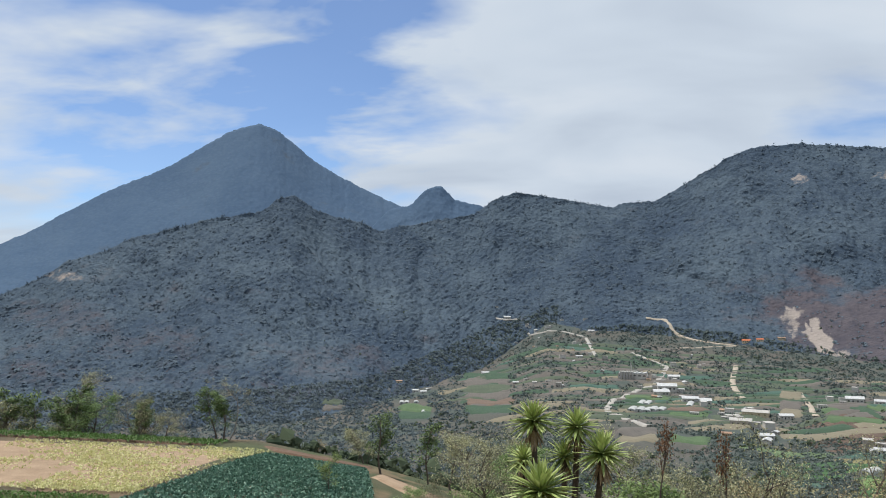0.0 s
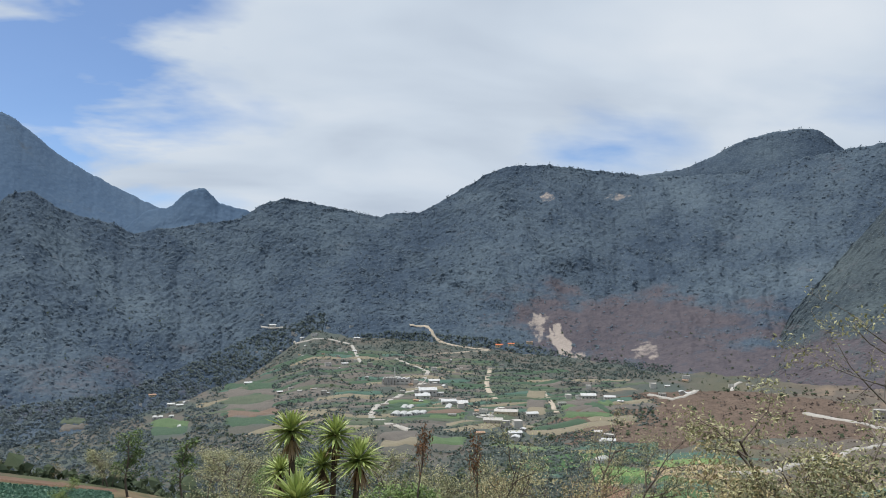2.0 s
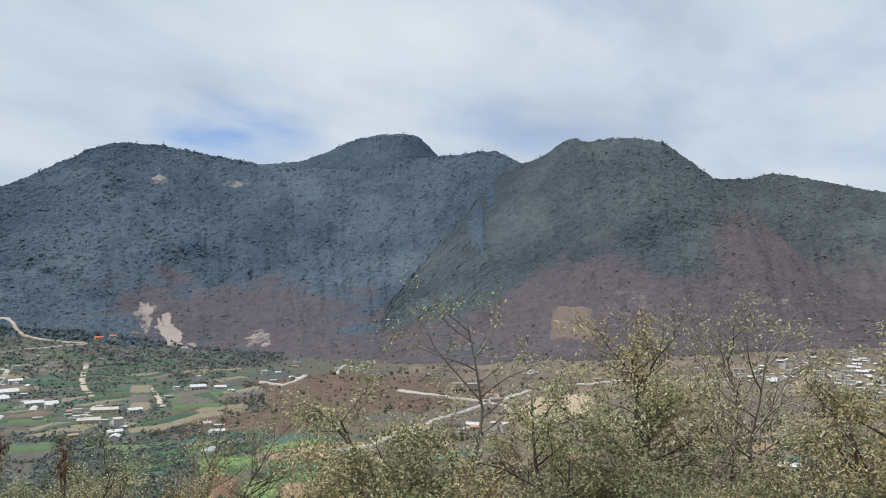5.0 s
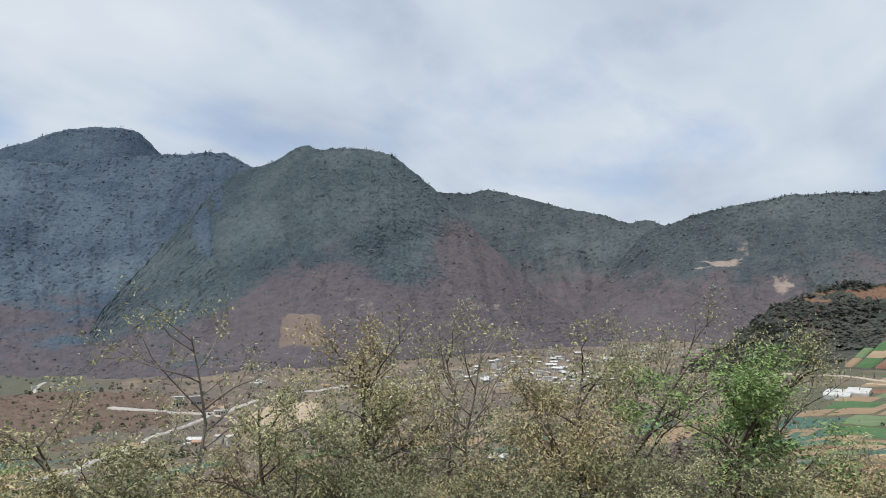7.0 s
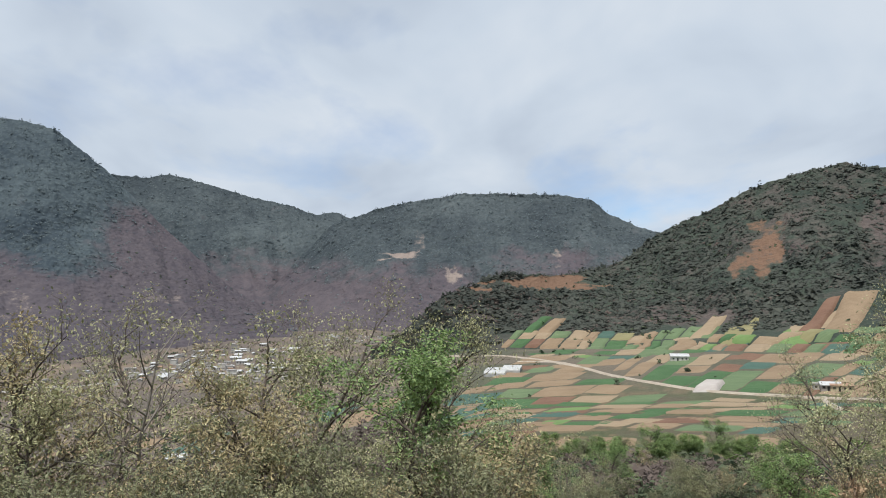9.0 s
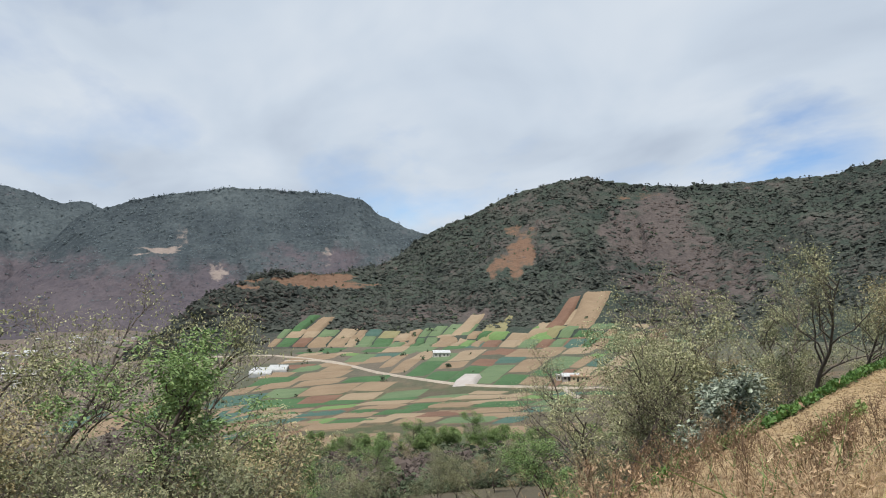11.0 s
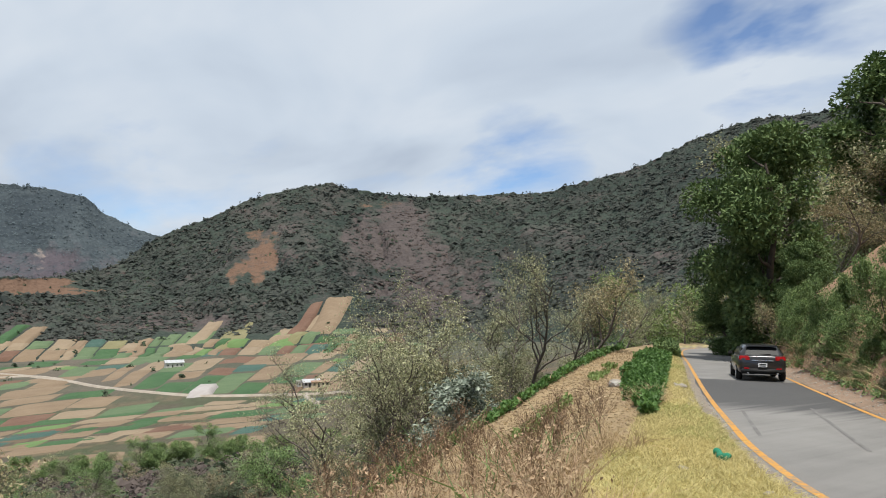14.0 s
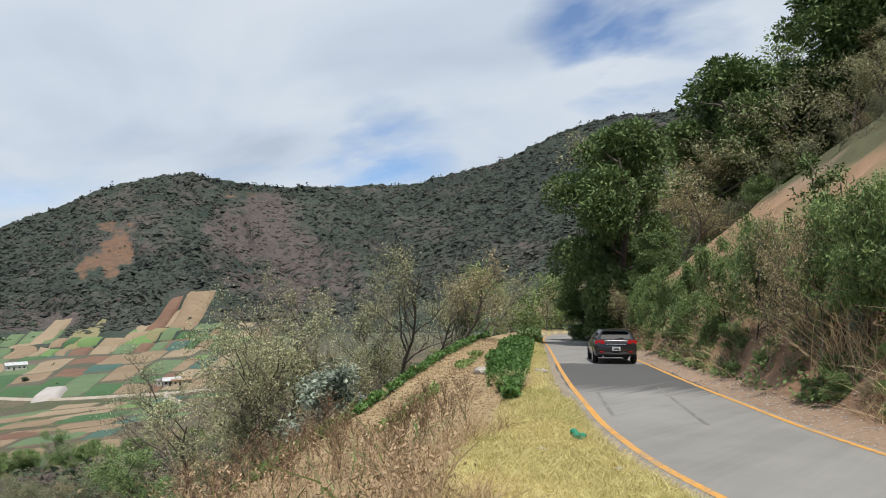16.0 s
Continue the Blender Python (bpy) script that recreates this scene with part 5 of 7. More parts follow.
# ---- trees and brush on the near slope ----
random.seed(11)
for kind, az, d, top in (
        ("sparse", 41.0, 24, -5.2), ("bare", 46.9, 27, -0.8), ("sparse", 47.4, 25, -7.0), ("sparse", 55.6, 23, -5.6), ("amber", 61.2, 27, -1.8), ("sparse", 62.6, 24, -6.0),
        ("twiggy", 60.2, 33, -2.2), ("twiggy", 66.6, 29, -1.7), ("bare", 70.6, 26, -1.9), ("sparse", 73.5, 27, -6.0), ("twiggy", 76.6, 28, -1.4), ("sparse", 79.4, 26, -1.6),
        ("twiggy", 82.6, 30, -3.0), ("amber", 83.6, 26, -4.5), ("twiggy", 85.8, 27, -3.0), ("green", 89.4, 23, -3.8), ("sparse", 93.5, 27, -8.5),
        ("rust", 15.9, 36, -9.2), ("rust", 19.4, 34, -9.8), ("twiggy", 22.5, 34, -9.2), ("twiggy", 25.6, 31, -9.6), ("twiggy", 27.6, 30, -9.4), ("dry_brush", 29.0, 26, -12.6),
        ("green", 44.0, 17, -15.2), ("sparse", 122.2, 33, -2.4), ("twiggy", 119.8, 36, -5.5), ("sparse", 120.8, 30, -7.0), ("twiggy", 124.6, 38, -3.4),
        ("twiggy", 126.4, 42, -2.0), ("sparse", 128.0, 44, -3.0), ("twiggy", 130.0, 46, -1.0), ("silver", 129.7, 24.5, -5.9), ("twiggy", 132.0, 50, 0.2), ("twiggy", 133.8, 46, 0.8), ("sparse", 134.8, 50, -0.6),
        ("twiggy", 135.6, 44, 2.0), ("amber", 136.8, 46, 2.2), ("twiggy", 137.8, 50, 0.6), ("ivy", 140.0, 50, -0.6), ("sparse", 139.0, 56, -1.0), ("sparse", 141.3, 60, 0.2), ("twiggy", 142.2, 64, 0.6),
        ("lime", 143.4, 92, 1.3), ("lime", 145.8, 96, 0.6), ("amber", 147.3, 98, 0.7), ("lime", 148.3, 90, 0.0), ("sparse", 144.5, 80, -0.9), ("amber", 149.5, 110, 1.4), ("sparse", 146.6, 78, -1.4)):
    wide = {"silver": 1.3, "rust": 0.6, "ivy": 0.9, "twiggy": 1.0, "bare": 1.1, "green": 1.45}.get(kind, 1.1)
    plant(kind, az, d, top, wide=wide, group="trees on the near slope")
brush_rng = random.Random(4)
for i in range(42):
    az = 39 + 59 * (i + brush_rng.random()) / 42
    d = brush_rng.uniform(15, 27)
    plant(brush_rng.choice(("brush", "brush", "dry_brush", "sparse")), az, d, brush_rng.uniform(-14.0, -9.4), group="brush on the near slope", wide=1.25)
for i in range(34):
    az = 96 + 34 * (i + brush_rng.random()) / 34
    d = brush_rng.uniform(26, 60)
    if 126 < az < 133:
        d += 12
    plant(brush_rng.choice(("brush", "brush", "dry_brush", "twiggy")), az, d, height=brush_rng.uniform(1.8, 3.6), group="brush below the verge", wide=1.2)
for i in range(70):
    az = 93 + 40 * brush_rng.random()
    d = brush_rng.uniform(60, 165)
    if 95 < az < 108 and d > 80 and i % 3:
        continue
    plant(brush_rng.choice(("brush", "brush", "sparse", "dry_brush")), az, d, height=brush_rng.uniform(1.8, 3.6), group="brush on the lower slope", wide=1.35)
for i in range(16):
    az = 124 + 17 * (i + brush_rng.random()) / 16
    d = 30 + (az - 124) * 1.6 + brush_rng.uniform(-2, 6)
    plant(brush_rng.choice(("brush", "sparse", "twiggy", "dry_brush")), az, d, brush_rng.uniform(-6.5, -3.5), group="trees under the tilled slope", wide=1.1)
for i in range(60):
    az = 93 + 34 * brush_rng.random()
    d = brush_rng.uniform(128, 205)
    plant(brush_rng.choice(("brush", "sparse", "shrub", "brush", "shrub", "dry_brush")), az, d, height=brush_rng.uniform(2.4, 5.0), group="trees along the broken field edge", wide=1.3)
for i in range(34):
    az = 94 + 28 * (i + brush_rng.random()) / 34
    plant(brush_rng.choice(("shrub", "shrub", "shrub", "dry_brush")), az, brush_rng.uniform(140, 176), height=brush_rng.uniform(2.0, 4.4), group="bushes under the terraces", wide=1.2, label="dark green bush below the stepped terraces")
for az, d, h in ((117.6, 24, 3.2), (99.0, 40, 4), (104.2, 60, 5.0), (111, 150, 8), (106.5, 130, 7)):
    plant("green", az, d, height=h, group="green bushes in the brush", wide=1.2, label="small fresh green tree in dry brush")

for i in range(22):
    az = 119 + 22 * (i + brush_rng.random()) / 22
    plant("weed_clump", az, brush_rng.uniform(9.5, 15.5), height=brush_rng.uniform(0.8, 1.5), group="dry weed clumps below the verge", wide=0.85)

# ---- bank and hillside across the road ----
plant("dense", 152.0, 52, 11.3, wide=0.97, label="tall dense dark green tree at the road bend")
plant("dense", 149.6, 60, 1.0, wide=1.3, label="dark leafy tree at the foot of a taller tree")
plant("dense", 154.6, 48, 3.4, wide=1.0, label="dark leafy tree hung with creepers by the road")
for kind, az, d, top in (("dense", 160.6, 88, 15.2), ("lime", 158.9, 90, 10.6), ("lime", 164.6, 98, 17.4), ("dense", 167.4, 92, 19.5), ("dense", 170.6, 90, 20.5), ("dense", 174, 84, 22), ("lime", 157.8, 98, 10.8),
                         ("sparse", 156.4, 84, 9.8), ("amber", 157.6, 80, 9.0), ("sparse", 158.8, 84, 10.4), ("sparse", 160.4, 82, 10.6), ("amber", 161.8, 86, 11.8), ("sparse", 163.0, 84, 13.4), ("twiggy", 164.2, 90, 15.6), ("sparse", 165.4, 84, 14.2),
                         ("sparse", 166.6, 80, 14.8), ("amber", 168.0, 84, 16.0), ("sparse", 169.4, 78, 15.2), ("sparse", 171.5, 72, 16.0), ("brush", 157.0, 76, 5.2), ("brush", 158.6, 76, 5.8), ("brush", 160.2, 75, 6.8), ("shrub", 161.6, 72, 7.2), ("brush", 163.2, 70, 8.4), ("amber", 156.0, 76, 6.8),
                         ("brush", 165.0, 66, 9.4), ("brush", 167.0, 62, 10.6), ("dry_brush", 168.6, 58, 11.2), ("brush", 170.2, 56, 12.2)):
    plant(kind, az, d, top, group="trees on the hillside", wide=1.2)
for i in range(46):
    az = 154.5 + 19 * brush_rng.random()
    d = brush_rng.uniform(72, 125)
    plant(brush_rng.choice(("sparse", "brush", "amber", "dry_brush", "brush", "green")), az, d, height=brush_rng.uniform(2.5, 5.5), group="scrub on the hillside", wide=1.3)
for kind, az, d, top in (("dry_brush", 152.6, 47, -0.2), ("shrub", 153.4, 45, 0.5), ("shrub", 154.4, 42, -0.6), ("shrub", 155.8, 37, 0.9), ("shrub", 157.0, 36, 1.2), ("shrub", 159.6, 29, 3.0), ("green", 160.6, 28, 3.8), ("shrub", 161.6, 25, 4.0), ("dry_brush", 162.4, 24, 4.8), ("dry_brush", 163.4, 23, 5.2),
                         ("shrub", 163.0, 25, 4.4), ("slim", 165.0, 24, 8.3), ("dry_brush", 164.6, 21, 5.0), ("dry_brush", 165.8, 20, 4.4), ("shrub", 167.2, 20, 5.6), ("green", 168.6, 19, 6.8), ("shrub", 170.4, 18, 6.4), ("shrub", 172.4, 17.5, 7.0)):
    plant(kind, az, d, top, group="shrubs on the bank's brow", wide={"slim": 0.9, "dry_brush": 0.75}.get(kind, 0.62))
# leaning dry canes over the brow, and stakes on the tilled slope
pts = scatter_side(rng, 7, 17, -3.6, -1.6, 900)
pts = pts[fbm(pts[:, 0] / 1.2, pts[:, 1] / 1.2, 2, 23) > -0.1]
blades("dry_canes", pts, 1.9, 0.012, straw, rng, 0.45, 0.45, "leaning dry canes on the bank's brow", "canes", 3)
for az, d in ((163.6, 40), (166.3, 33), (167.2, 33.5), (158.6, 46)):
    x, y, z = place(az, d)
    tagged(part("stake", rod(bmesh.new(), (x, y, z - 0.2), (x + 0.05, y, z + 1.5), 0.035, 0.028), bark_dark), "thin dark wooden stake on the tilled slope", "stake", "stakes on the tilled slope")


def bank_plant(kind, k, v, h, wide=1.2):
    x, y = road_point(START + k, -HALF - v)
    d, az = math.hypot(x, y), math.degrees(math.atan2(x, y))
    plant(kind, az, d, height=h, group="plants on the road bank", wide=wide)


for i in range(26):
    k = 3 + 62 * (i + brush_rng.random()) / 26
    v = brush_rng.uniform(1.4, 3.4)
    bank_plant(brush_rng.choice(("shrub", "shrub", "brush", "dry_brush", "silver", "sparse")), int(k), v, brush_rng.uniform(0.6, 1.2), 0.9)
for i in range(64):
    k = 4 + 56 * (i + brush_rng.random()) / 64
    bank_plant(brush_rng.choice(("shrub", "shrub", "dry_brush", "brush")), int(k), brush_rng.uniform(0.9, 2.0), brush_rng.uniform(0.3, 0.75), 1.1)
# small trees on the bank that shade the road
for k, v, h, kind in ((31, 1.5, 1.6, "shrub"), (23, 2.2, 2.2, "shrub"), (39, 1.4, 2.4, "shrub"), (12, 2.8, 2.2, "shrub")):
    bank_plant(kind, k, v, h, 0.8)
pts = scatter_side(rng, 0, 60, -4.2, -0.9, 13000)
pts = pts[fbm(pts[:, 0] / 1.4, pts[:, 1] / 1.4, 3, 21) > 0.02]
blades("bank_straw", pts, 0.75, 0.010, straw, rng, 0.6, 0.7, "dry straw grass hanging over the cut bank", parts=3)
pts = scatter_side(rng, 0, 60, -3.6, -0.7, 12000)
pts[:, 2] += rng.uniform(0.02, 0.3, len(pts))
pts = pts[fbm(pts[:, 0] / 1.1, pts[:, 1] / 1.1, 3, 22) > 0.0]
tagged(leaves("bank_leaves", pts, 0.13, leaf_shrub, rng, aspect=0.6), "low creeping leaves over the cut bank", "weeds", kind="stuff")

# ---- yucca ----
yucca_leaf = leaf_mat("yucca_leaf", (0.13, 0.20, 0.05), (0.46, 0.54, 0.21), 0.45, 0.15)
yucca_dead = mottled("dead_yucca_leaf", (0.22, 0.17, 0.11), (0.36, 0.29, 0.20), 5.0)


def rosette(name, centre, radius, n, rng, mat, parent, low=-0.5, split=False):
    """Stiff sword leaves all round a stem's head."""
    co, f = [], []
    for i in range(n):
        t = i / n
        el = ((1.45 if low > -1 else 0.0) * (1 - t) ** 1.2 + low * (t if low > -1 else 0.6 + 0.4 * t)) + rng.normal() * 0.10
        az = i * 2.39996 + rng.normal() * 0.15
        L = radius * rng.uniform(0.85, 1.12) * (0.8 + 0.2 * math.cos(el))
        d = np.array([math.cos(el) * math.cos(az), math.cos(el) * math.sin(az), math.sin(el)])
        side = unit(np.cross(d, [0, 0, 1.0]))
        up = np.cross(side, d)
        base = len(co)
        for q, w in ((0.04, 0.022), (0.3, 0.040), (0.65, 0.034), (1.0, 0.003)):
            c = np.array(centre) + d * L * q - np.array([0, 0, 1]) * (0.10 * L * q * q)
            w *= radius / 0.66
            co += [c - side * w + up * w * 0.35, c - up * w * 0.1, c + side * w + up * w * 0.35]
        own = []
        for q in range(3):
            b = base + 3 * q
            own += [(b, b + 1, b + 4, b + 3), (b + 1, b + 2, b + 5, b + 4)]
        if split and i % 2 == 0 and i < 100:
            mesh_object("leaf", np.array(co[base:]), np.array(own) - base, mat, parent)
            del co[base:]
        else:
            f += own
    return mesh_object(name, np.array(co), np.array(f), mat, parent)


def build_yucca(az, d):
    rng = np.random.default_rng(3)
    x, y, z = place(az, d)
    ob = new("yucca")
    right, fwd = heading(az + 90), heading(az)
    g = Geo()
    heads = ((-0.25, 0.0, -9.75, 0.46, 120), (0.53, 0.25, -10.3, 0.43, 105), (0.93, -0.1, -11.9, 0.48, 110), (-0.12, -0.8, -13.9, 0.62, 120), (0.30, 0.4, -12.6, 0.40, 80), (-0.45, 0.5, -13.0, 0.38, 70))
    for side, deep, el, r, n in heads:
        top = right * side + fwd * deep
        hz = EYE[2] + d * math.tan(radians(el)) - z
        foot = right * (side * 0.35) + fwd * (deep * 0.3)
        q = np.linspace(0, 1, 7)[:, None]
        a, b = np.array((foot.x, foot.y, -0.2)), np.array((top.x, top.y, hz))
        line = a + (b - a) * q + np.array((right.x, right.y, 0)) * (0.10 * side * np.sin(q * 3.14))
        trunk = Geo()
        trunk.tube(line, np.linspace(0.085, 0.05, 7), 8)
        trunk.object("trunk", bark_dark, ob, "dark ringed trunk")
        tagged(rosette("rosette", (top.x, top.y, hz), r * 1.1, n, rng, yucca_leaf, ob, split=True), "dense head of stiff sword leaves", kind="stuff")
        rosette("dead_leaves", (top.x, top.y, hz - 0.10), r * 0.95, 44, rng, yucca_dead, ob, -1.55)["label"] = "dry brown hanging leaves"
    ob.location = (x - 0.2, y, z)
    return tagged(ob, "branched yucca with spiky yellow-green leaf heads", "yucca")


build_yucca(7.9, 13.5)

# ---- farmed bench below the eye ----
field_soil = mottled("field_soil", (0.235, 0.165, 0.11), (0.35, 0.26, 0.18), 0.5, bump=0.8, dist=0.1)
dark_soil = mottled("dark_soil", (0.10, 0.065, 0.045), (0.16, 0.105, 0.075), 0.5, bump=0.8, dist=0.1)
cabbage_leaf = leaf_mat("cabbage_leaf", (0.022, 0.080, 0.056), (0.17, 0.30, 0.22), 0.5, 0.1)
litter_leaf = leaf_mat("cabbage_litter", (0.44, 0.44, 0.17), (0.74, 0.72, 0.42), 0.7, 0.25)


def polar_field(name, corners, mat, lift, label, rows=14):
    """A field laid on the ground between four corners given by azimuth and distance."""
    p = [np.array(place(a, d)[:2]) for a, d in corners]
    s, t = np.meshgrid(np.linspace(0, 1, rows), np.linspace(0, 1, rows), indexing="ij")
    s, t = s[..., None], t[..., None]
    q = (p[0] * (1 - s) + p[1] * s) * (1 - t) + (p[3] * (1 - s) + p[2] * s) * t
    Z = land(q[..., 0].ravel(), q[..., 1].ravel()).reshape(rows, rows) + lift
    edge = np.minimum(np.minimum(s, 1 - s), np.minimum(t, 1 - t))[..., 0]
    Z = Z - (edge <= 0) * (lift + 0.25)
    ob = grid_mesh(name, q[..., 0], q[..., 1], Z, mat)
    return tagged(ob, label, "field"), p


def inside(p, rng, n):
    s, t = rng.uniform(0, 1, (2, n, 1))
    q = (p[0] * (1 - s) + p[1] * s) * (1 - t) + (p[3] * (1 - s) + p[2] * s) * t
    return np.concatenate([q, land(q[:, 0], q[:, 1])[:, None]], 1)


_, p = polar_field("field", [(-40, 92), (-22.5, 76), (-12.9, 108), (-40, 131)], field_soil, 0.15, "harvested cabbage field of brown soil and leaf litter")
at = inside(p, rng, 12000)
at = at[fbm(at[:, 0] / 9, at[:, 1] / 9, 3, 31) + 0.4 * fbm(at[:, 0] / 2.0, at[:, 1] / 2.0, 2, 32) > rng.uniform(-0.30, 0.55, len(at))]
at[:, 2] += 0.2
at = np.repeat(at, 5, axis=0) + rng.normal(size=(len(at) * 5, 3)) * np.array([0.13, 0.13, 0.03])
tagged(leaves("cabbage_litter", at, 0.20, litter_leaf, rng, aspect=0.8, out=np.array([0, 0, 1.2])), "yellow-green cabbage leaves strewn over the soil", "leaf litter", kind="stuff")
_, p = polar_field("field", [(-24.0, 72), (-5.0, 72), (-6.0, 103), (-13.2, 105)], dark_soil, 0.12, "dark soil field planted with cabbages")
u, v = np.meshgrid(np.linspace(0.02, 0.98, 78), np.linspace(0.02, 0.98, 62))
s, t = u.reshape(-1, 1), v.reshape(-1, 1)
q = (p[0] * (1 - s) + p[1] * s) * (1 - t) + (p[3] * (1 - s) + p[2] * s) * t + rng.normal(size=(u.size, 2)) * 0.05
q = q[rng.uniform(0, 1, len(q)) > 0.05]
q = np.concatenate([q, land(q[:, 0], q[:, 1])[:, None] + 0.22], 1)
at = np.repeat(q, 8, axis=0) + rng.normal(size=(len(q) * 8, 3)) * np.array([0.09, 0.09, 0.03])
tagged(leaves("cabbages", at, 0.24, cabbage_leaf, rng, aspect=0.95, droop=-0.2, out=np.array([0, 0, 0.6])), "rows of blue-green cabbages", "cabbages", kind="stuff")
_, p = polar_field("field", [(-40, 70), (-24, 66), (-24, 75), (-40, 91)], dark_soil, 0.1, "field of low bright green seedlings")
at = inside(p, rng, 14000)
at[:, 2] += 0.15
tagged(leaves("seedlings", at, 0.2, leaf_bright, rng, aspect=0.7, out=np.array([0, 0, 0.8])), "low bright green crop seedlings", "crop", kind="stuff")
_, p = polar_field("field", [(-40, 132), (-17, 112), (-16, 117), (-40, 139)], dark_soil, 0.3, "narrow green strip at the field's far edge")
at = inside(p, rng, 9000)
at[:, 2] += 0.4
tagged(leaves("green_strip", at, 0.3, leaf_bright, rng, aspect=0.6, out=np.array([0, 0, 0.8])), "bright green crop strip along the field edge", "crop", kind="stuff")
_, p = polar_field("field", [(-13, 110), (-6, 106), (-5, 112), (-14, 116)], dark_soil, 0.25, "ploughed dark soil strip behind the cabbages")
_, p = polar_field("field", [(-6, 92), (2.5, 74), (3.0, 82), (-5.2, 104)], field_soil, 0.2, "bare brown track beside the cabbage field")

tree_rng = random.Random(8)
for kind, az, d, top in (("slim", -30.6, 138, -6.2), ("sparse", -29.8, 140, -6.6), ("twiggy", -29.3, 137, -5.7), ("slim", -28.8, 137, -6.6), ("sparse", -27.8, 139, -7.0), ("slim", -26.0, 136, -6.4), ("twiggy", -25.4, 136, -5.9), ("slim", -26.8, 134, -7.1), ("green", -24.6, 135, -6.9), ("slim", -22.0, 132, -7.6), ("twiggy", -23.0, 138, -7.2), ("bare", -21.9, 134, -6.9),
                         ("sparse", -20.6, 133, -8.1), ("slim", -21.4, 134, -7.9), ("bare", -18.9, 131, -8.5), ("slim", -16.9, 122, -6.9), ("slim", -16.4, 121, -7.2), ("bare", -16.0, 121, -6.6), ("slim", -4.9, 104, -9.0), ("slim", -1.3, 112, -10.0), ("sparse", 0.4, 104, -10.4), ("sparse", 2.2, 100, -10.0),
                         ("brush", -13.8, 124, -10.2), ("brush", -12.8, 126, -10.4), ("dry_brush", -9.6, 128, -10.8), ("lime", -8.8, 78, -12.0), ("brush", 4.0, 96, -11.0), ("sparse", 5.0, 98, -10.2), ("twiggy", 3.3, 60, -10.2), ("green", 6.0, 84, -11.3), ("sparse", 13.0, 84, -10.8), ("brush", 14.6, 70, -12.0),
                         ("sparse", 16.0, 66, -11.6), ("brush", 17.6, 52, -12.5), ("brush", 19.4, 46, -12.6), ("brush", -1.0, 66, -14.0), ("green", -2.6, 60, -14.5), ("shrub", 1.2, 58, -14.6), ("brush", 4.6, 50, -14.4), ("shrub", 12.8, 46, -14.0), ("brush", 21.2, 38, -12.8), ("dry_brush", 23.6, 34, -12.8)):
    plant(kind, az, d, top, group="trees round the farmed bench", wide=1.2)
for i in range(40):
    az = -31 + 12 * tree_rng.random() if i < 22 else -8 + 30 * tree_rng.random()
    plant(tree_rng.choice(("brush", "shrub", "sparse")), az, tree_rng.uniform(136, 156) if i < 22 else tree_rng.uniform(118, 170), height=tree_rng.uniform(3, 6.5), group="trees round the farmed bench", wide=1.3)


# ---- the valley: what lies on the ground and on the slopes is set down on their meshes ----
from mathutils.bvhtree import BVHTree

relief = [ob for ob in scene.objects if ob.get("kind") == "structure" and ob.get("category") in ("mountain", "ground")]
TREES = []
for ob in relief:
    v = np.empty(len(ob.data.vertices) * 3, dtype=np.float32)
    ob.data.vertices.foreach_get("co", v)
    f = np.empty(len(ob.data.loops), dtype=np.int32)
    ob.data.loops.foreach_get("vertex_index", f)
    TREES.append(BVHTree.FromPolygons(v.reshape(-1, 3).tolist(), f.reshape(-1, 4).tolist()))


def top(x, y):
    """Height of the highest surface above a point."""
    best = -400.0
    for tree in TREES:
        p = tree.ray_cast(Vector((x, y, 2500)), Vector((0, 0, -1)))[0]
        if p and p.z > best:
            best = p.z
    return best


def facing(az, el, most=5000.0):
    """Where the land lies in a direction from the eye."""
    eye, way = Vector(EYE), heading(az, el)
    best = None
    for tree in TREES:
        p, _, _, dist = tree.ray_cast(eye, way, most)
        if p and (best is None or dist < best[1]):
            best = (p, dist)
    return best[0] if best else None


def drape(name, X, Y, lift, mat, label, category="field", kind="", sink=0.15):
    Z = np.array([top(x, y) for x, y in zip(X.ravel(), Y.ravel())]).reshape(X.shape) + lift
    edge = np.ones(X.shape, bool)
    edge[1:-1, 1:-1] = False
    Z = Z - edge * (lift + sink)
    ob = grid_mesh(name, X, Y, Z, mat)
    return tagged(ob, label, category, kind=kind)


def crop_mat(name, a, b, turn=30.0, row=1.4):
    """A worked field: rows, patches and clods."""
    m, n, s = material(name, 0.95)
    p = n.add("ShaderNodeTexCoord").outputs["Object"]
    q = n.add("ShaderNodeMapping", {"Vector": p, "Rotation": (0, 0, radians(turn)), "Scale": (1 / row, 0.02, 0.02)}).outputs[0]
    rows = n.noise(q, 2.0, 2, 0.5)
    patch = n.noise(p, 0.05, 5, 0.65)
    mixv = n.grade(n.math("ADD", n.math("MULTIPLY", rows, 0.55), n.math("MULTIPLY", patch, 0.6)), 0.35, 0.8)
    paint(n, s, n.mix(mixv, a, b), n.noise(p, 2.0, 4), 0.5, 0.3)
    return m


